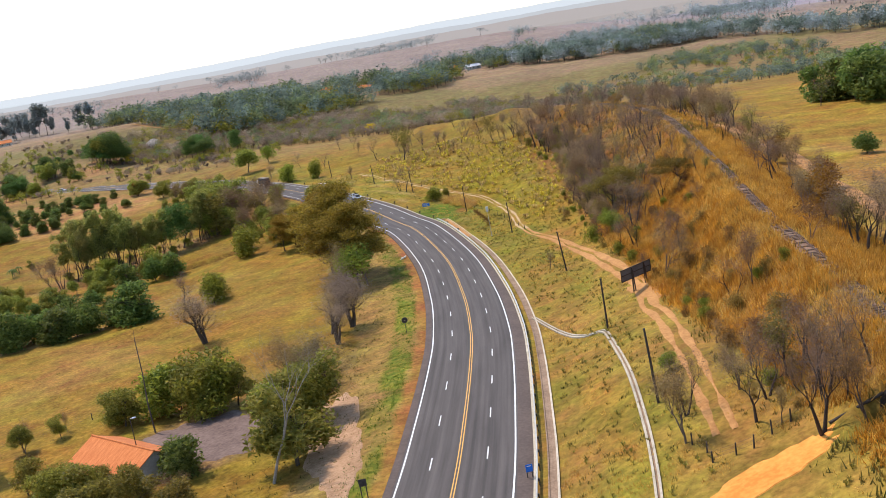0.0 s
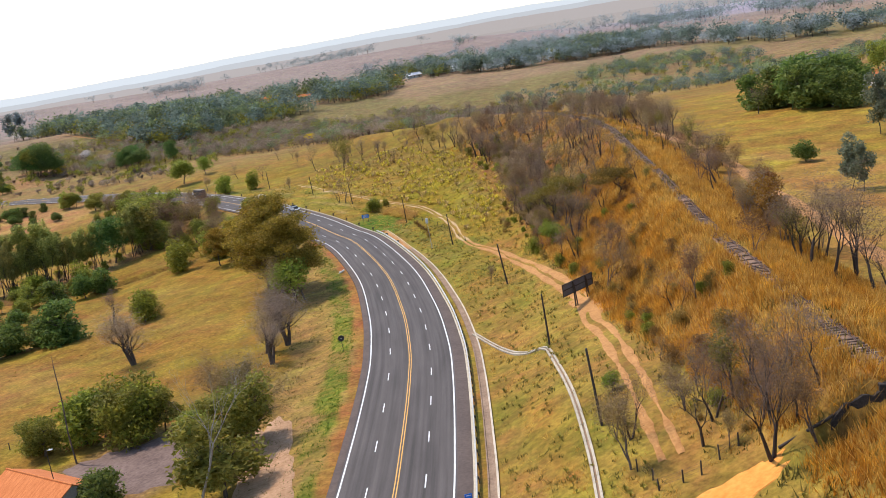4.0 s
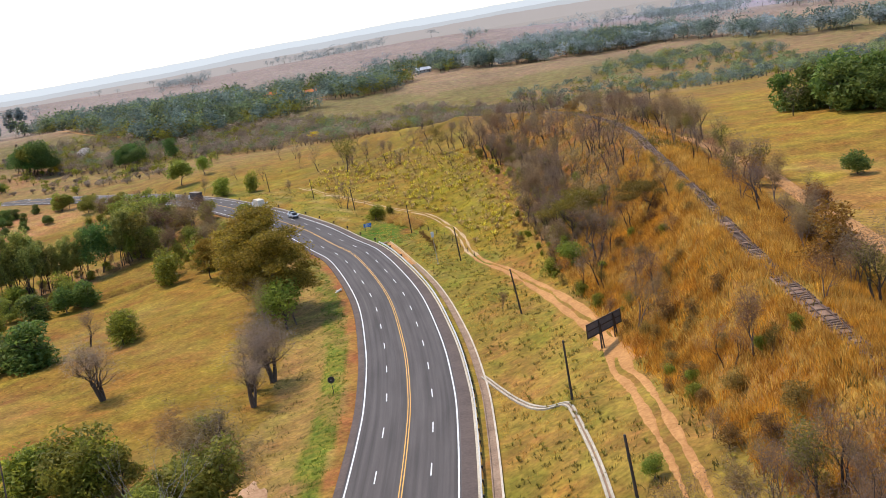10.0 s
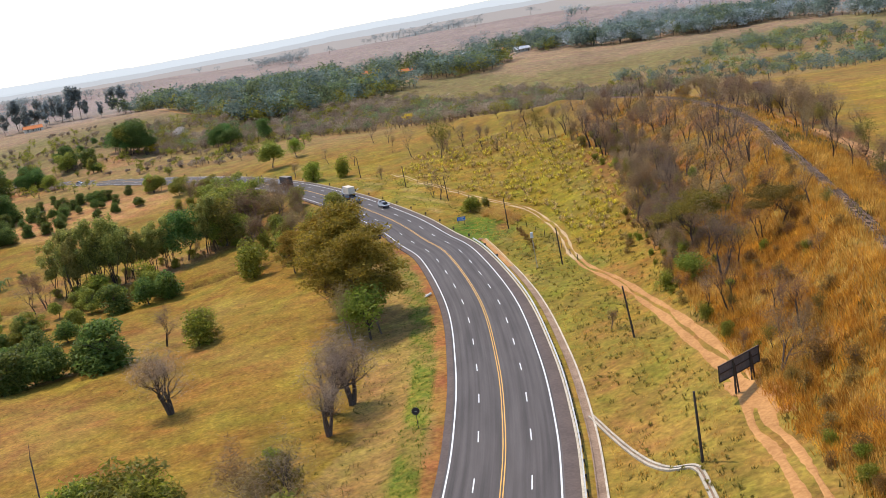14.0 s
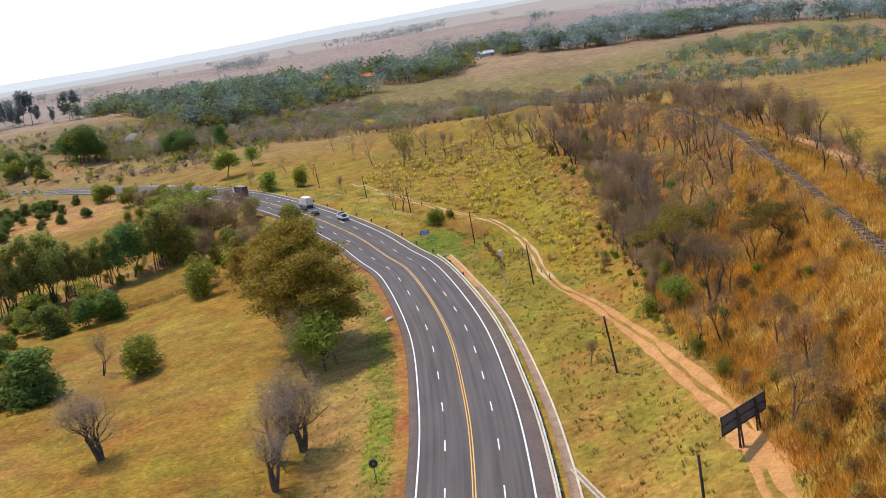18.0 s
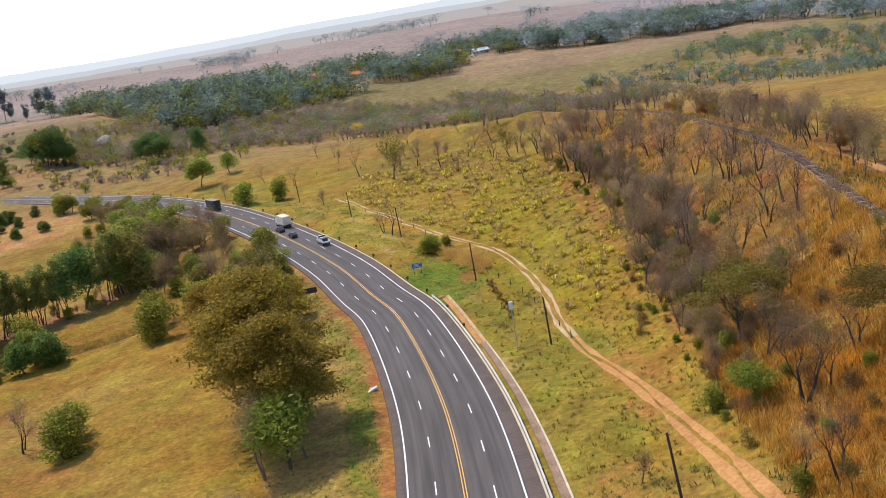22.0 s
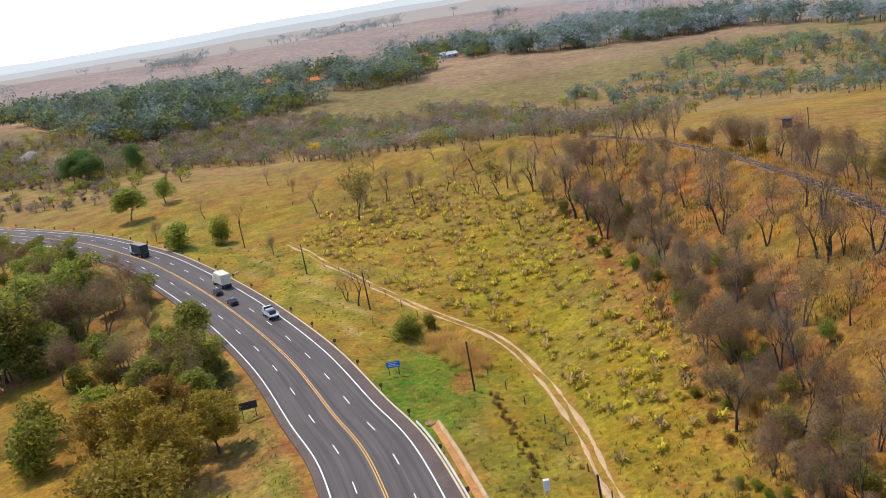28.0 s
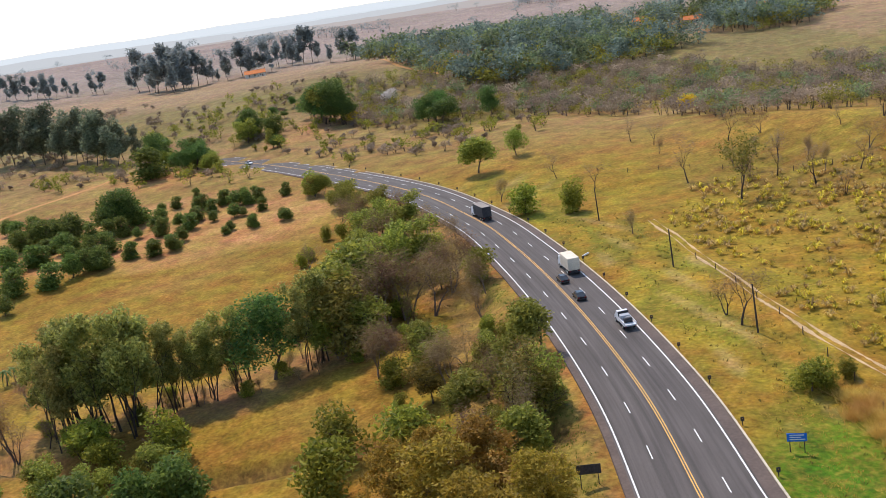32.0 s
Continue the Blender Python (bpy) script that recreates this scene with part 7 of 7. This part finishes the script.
RED_LAMP = plain("red_lamp_glass", (0.3, 0.01, 0.008), (0.42, 0.02, 0.012), 2, 0.3, 0.0)


def on_road(s_y, lane):
    """A pose on the highway at a place along it, in the lane that far right of its middle."""
    k = int(np.argmin(np.abs(ROAD[:, 1] - s_y)))
    r = sides(ROAD)[k]
    x, y = ROAD[k, :2] + r * lane
    return pose(x, y, ROAD[k, 2] + 0.03, rz=math.degrees(math.atan2(r[1], r[0])))


def wheels(t, places, r=0.5, w=0.28):
    for x, y in places:
        o = part("wheel", rod((x - w / 2, y, r), (x + w / 2, y, r), r, r, 16), TYRE, t)
        part("rim", rod((x - w / 2 - 0.01, y, r), (x + w / 2 + 0.01, y, r), r * 0.55, r * 0.55, 12), STEEL, o)


def prism(outline, x0, x1, tuck=0.0):
    """A body from its outline seen from the side (y, z), from x0 to x1, drawn in at the top."""
    zs = [z for _, z in outline]
    lo, hi = min(zs), max(zs)
    v = []
    for sx in (x0, x1):
        for y, z in outline:
            v.append((sx * (1 - tuck * (z - lo) / (hi - lo)), y, z))
    n = len(outline)
    return v, [tuple(range(n))[::-1], tuple(range(n, 2 * n))] + [(k, (k + 1) % n, n + (k + 1) % n, n + k) for k in range(n)]


def car(m, paint, label):
    t = tagged(new("car"), label, "car")
    t.matrix_basis = m
    part("body", prism([(-2.1, 0.3), (2.1, 0.3), (2.15, 0.7), (1.2, 0.92), (-1.5, 0.98), (-2.12, 0.9)], -0.88, 0.88, 0.06), paint, t)
    part("cabin", prism([(1.15, 0.9), (0.45, 1.42), (-1.0, 1.46), (-1.9, 0.95)], -0.8, 0.8, 0.16), GLASS, t)
    part("roof", box(1.25, 1.5, 0.06, (0, -0.28, 1.46), 0.02), paint, t)
    for x in (-0.62, 0.62):
        part("tail_lamp", box(0.34, 0.06, 0.16, (x, -2.12, 0.75)), RED_LAMP, t)
        part("headlight", box(0.34, 0.06, 0.14, (x, 2.13, 0.66)), PALE, t)
    part("bumper", box(1.7, 0.12, 0.2, (0, -2.14, 0.42), 0.03), DARK, t)
    wheels(t, [(-0.8, 1.35), (0.8, 1.35), (-0.8, -1.3), (0.8, -1.3)], 0.32, 0.2)
    return t


def truck(m, cargo, top, cab, label, L=7.6, H=2.7):
    t = tagged(new("truck"), label, "truck")
    t.matrix_basis = m
    part("cab", prism([(2.9, 0.6), (4.85, 0.6), (4.9, 1.5), (4.5, 2.55), (3.0, 2.6)], -1.2, 1.2, 0.05), cab, t)
    part("windscreen", box(2.0, 0.06, 0.8, (0, 4.74, 1.95)), GLASS, t)
    part("chassis", box(0.9, L + 2, 0.25, (0, 0.6, 0.78)), DARK, t)
    part("cargo_body", box(2.5, L, H, (0, 2.7 - L / 2, 1.02 + H / 2), 0.03), cargo, t)
    part("cargo_top", box(2.44, L - 0.06, 0.07, (0, 2.7 - L / 2, 1.05 + H), 0.03), top, t)
    part("rear_door", box(2.2, 0.05, H - 0.3, (0, 2.68 - L, 1.05 + H / 2)), cargo, t)
    for x in (-0.95, 0.95):
        part("tail_lamp", box(0.3, 0.06, 0.16, (x, 2.62 - L, 0.85)), RED_LAMP, t)
        part("mirror", box(0.12, 0.1, 0.42, (x * 1.42, 4.5, 2.0)), DARK, t)
    part("bumper", box(2.4, 0.14, 0.22, (0, 2.62 - L, 0.6), 0.02), DARK, t)
    wheels(t, [(x, y) for x in (-1.05, 1.05) for y in (3.9, 3.6 - L, 4.8 - L)], 0.5, 0.4)
    return t


def service_truck(m):
    t = tagged(new("service_truck"), "white service truck with steel gear on its open bed", "truck")
    t.matrix_basis = m
    part("cab", prism([(0.9, 0.5), (3.0, 0.5), (3.05, 1.15), (2.5, 1.35), (2.0, 2.15), (0.95, 2.2)], -1.0, 1.0, 0.08), CAR_WHITE, t)
    part("windscreen", box(1.6, 0.05, 0.7, (0, 2.36, 1.72), 0.01), GLASS, t, m=None)
    part("bed", box(2.2, 4.2, 0.25, (0, -1.25, 0.95), 0.03), CAR_WHITE, t)
    for x in (-1.05, 1.05):
        part("side_board", box(0.08, 4.2, 0.45, (x, -1.25, 1.28), 0.01), CAR_WHITE, t)
        part("tail_lamp", box(0.25, 0.06, 0.14, (x * 0.85, -3.36, 0.85)), RED_LAMP, t)
    part("tool_box", box(1.7, 1.3, 0.8, (0, 0.0, 1.5), 0.05), CAR_SILVER, t)
    part("boom", rod((0, -0.6, 1.5), (0.2, -3.3, 2.5), 0.14, 0.1, 8), CAR_SILVER, t)
    part("drum", rod((-0.7, -2.0, 1.5), (0.7, -2.0, 1.5), 0.45, 0.45, 14), DARK, t)
    part("headache_rack", box(1.9, 0.08, 1.1, (0, 0.78, 1.75), 0.02), DARK, t)
    wheels(t, [(x, y) for x in (-0.92, 0.92) for y in (2.2, -2.1)], 0.42, 0.3)


truck(on_road(455, 1.75), TARP_DARK, TARP_TOP, CAR_WHITE, "dark covered cargo truck driving away on the highway")
truck(on_road(402, 5.1), CREAM, CREAM, CAR_WHITE, "cream box truck with a white cab in the outer lane", 6.0, 2.5)
car(on_road(396, 1.75), CAR_BLACK, "black car driving away in the inner lane")
car(on_road(386, 1.75), CAR_BLACK, "black car following close behind another")
service_truck(on_road(368, 5.1))
car(on_road(590, -1.8) @ pose(0, 0, 0, rz=180), CAR_WHITE, "white car approaching on the far stretch of highway")


# ================= small things by the way =================
def hut(x, y, rz):
    t = tagged(new("hut"), "small weathered brown trackside hut with a flat roof", "hut")
    t.matrix_basis = pose(x, y, float(ground(x, y)), rz=rz)
    part("wall", box(2.6, 2.2, 2.9, (0, 0, 1.25), 0.03), POLEWOOD, t)
    part("roof", box(3.2, 2.9, 0.16, (0, 0, 2.78), 0.03), DARK, t)
    part("door", box(0.9, 0.06, 1.9, (-0.4, -1.12, 0.97), 0.01), SLEEPER, t)
    part("window", box(0.6, 0.06, 0.6, (0.7, -1.12, 1.5), 0.01), GLASS, t)


hut(110.6, 446.9, -25)
wood_pole(112.7, 436.8, 6.2)
_slab = part("stone_slab", box(1.3, 0.7, 0.3, (0, 0, 0.1), 0.05), CONCRETE, None, m=pose(-14.4, 253.5, float(ground(-14.4, 253.5)), rz=20))
tagged(_slab, "pale concrete slab lying on the grass verge", "slab")
_pit = tagged(new("drain_pit"), "round reddish concrete inlet at the end of the roadside drain", "drain")
_pit.matrix_basis = pose(-2.7, 302.1, float(ground(-2.7, 302.1)))
part("ring", rod((0, 0, -0.3), (0, 0, 0.3), 0.85, 0.8, 18), DIRT, _pit)
part("lid", rod((0, 0, 0.302), (0, 0, 0.40), 0.62, 0.6, 18), SILT, _pit)
_cut = tagged(new("earth_drain"), "narrow red earth ditch beside the grass verge", "ditch", kind="structure")
_line = curve([(3.9, 268, 0), (1.9, 280, 0), (-0.1, 291.4, 0), (-2.4, 303, 0)], 1.0)
part("bed", ribbon(_line, [(-0.5, 0.02), (-0.2, 0.1), (0.25, 0.1), (0.55, 0.02)], 0.03, True), DIRT, _cut)
part("bank", ribbon(_line, [(0.5, -0.1), (0.75, 0.26), (1.0, 0.24), (1.3, -0.1)], 0.03, True), PALE_DIRT, _cut, "low bank of pale thrown-up soil")


# ================= far hills =================
def far_hills():
    """Hazy ridges on the horizon, far behind everything else; their haze is a painted glow."""
    rng = np.random.default_rng(91)
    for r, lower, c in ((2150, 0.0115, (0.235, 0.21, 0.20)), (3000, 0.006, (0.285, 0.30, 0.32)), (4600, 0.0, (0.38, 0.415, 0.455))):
        m, nodes, links = tree_of("glowing_haze_ridge")
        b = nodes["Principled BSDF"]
        # nearly black base; an even emission stands in for the haze
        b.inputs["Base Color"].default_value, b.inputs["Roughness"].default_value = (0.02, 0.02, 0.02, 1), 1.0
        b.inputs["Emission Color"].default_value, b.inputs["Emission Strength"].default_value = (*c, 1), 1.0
        az = np.radians(np.linspace(-75, 75, 600))
        top = sum(np.sin(az * f + rng.uniform(0, 6.28)) * a for f, a in ((5, 0.3), (11, 0.3), (23, 0.2), (47, 0.12), (120, 0.05), (260, 0.05), (410, 0.04)))
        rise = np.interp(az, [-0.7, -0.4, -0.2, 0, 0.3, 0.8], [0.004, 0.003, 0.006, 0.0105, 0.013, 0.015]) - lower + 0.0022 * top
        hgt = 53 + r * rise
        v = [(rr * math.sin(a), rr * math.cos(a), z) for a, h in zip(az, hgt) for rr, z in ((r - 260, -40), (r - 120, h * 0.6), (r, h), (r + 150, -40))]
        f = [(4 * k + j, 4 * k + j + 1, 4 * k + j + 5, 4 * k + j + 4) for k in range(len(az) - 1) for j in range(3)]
        tagged(part("backdrop", (v, f), m, None), "backdrop ridge on the horizon, glowing with painted haze", "hills", kind="structure")


far_hills()
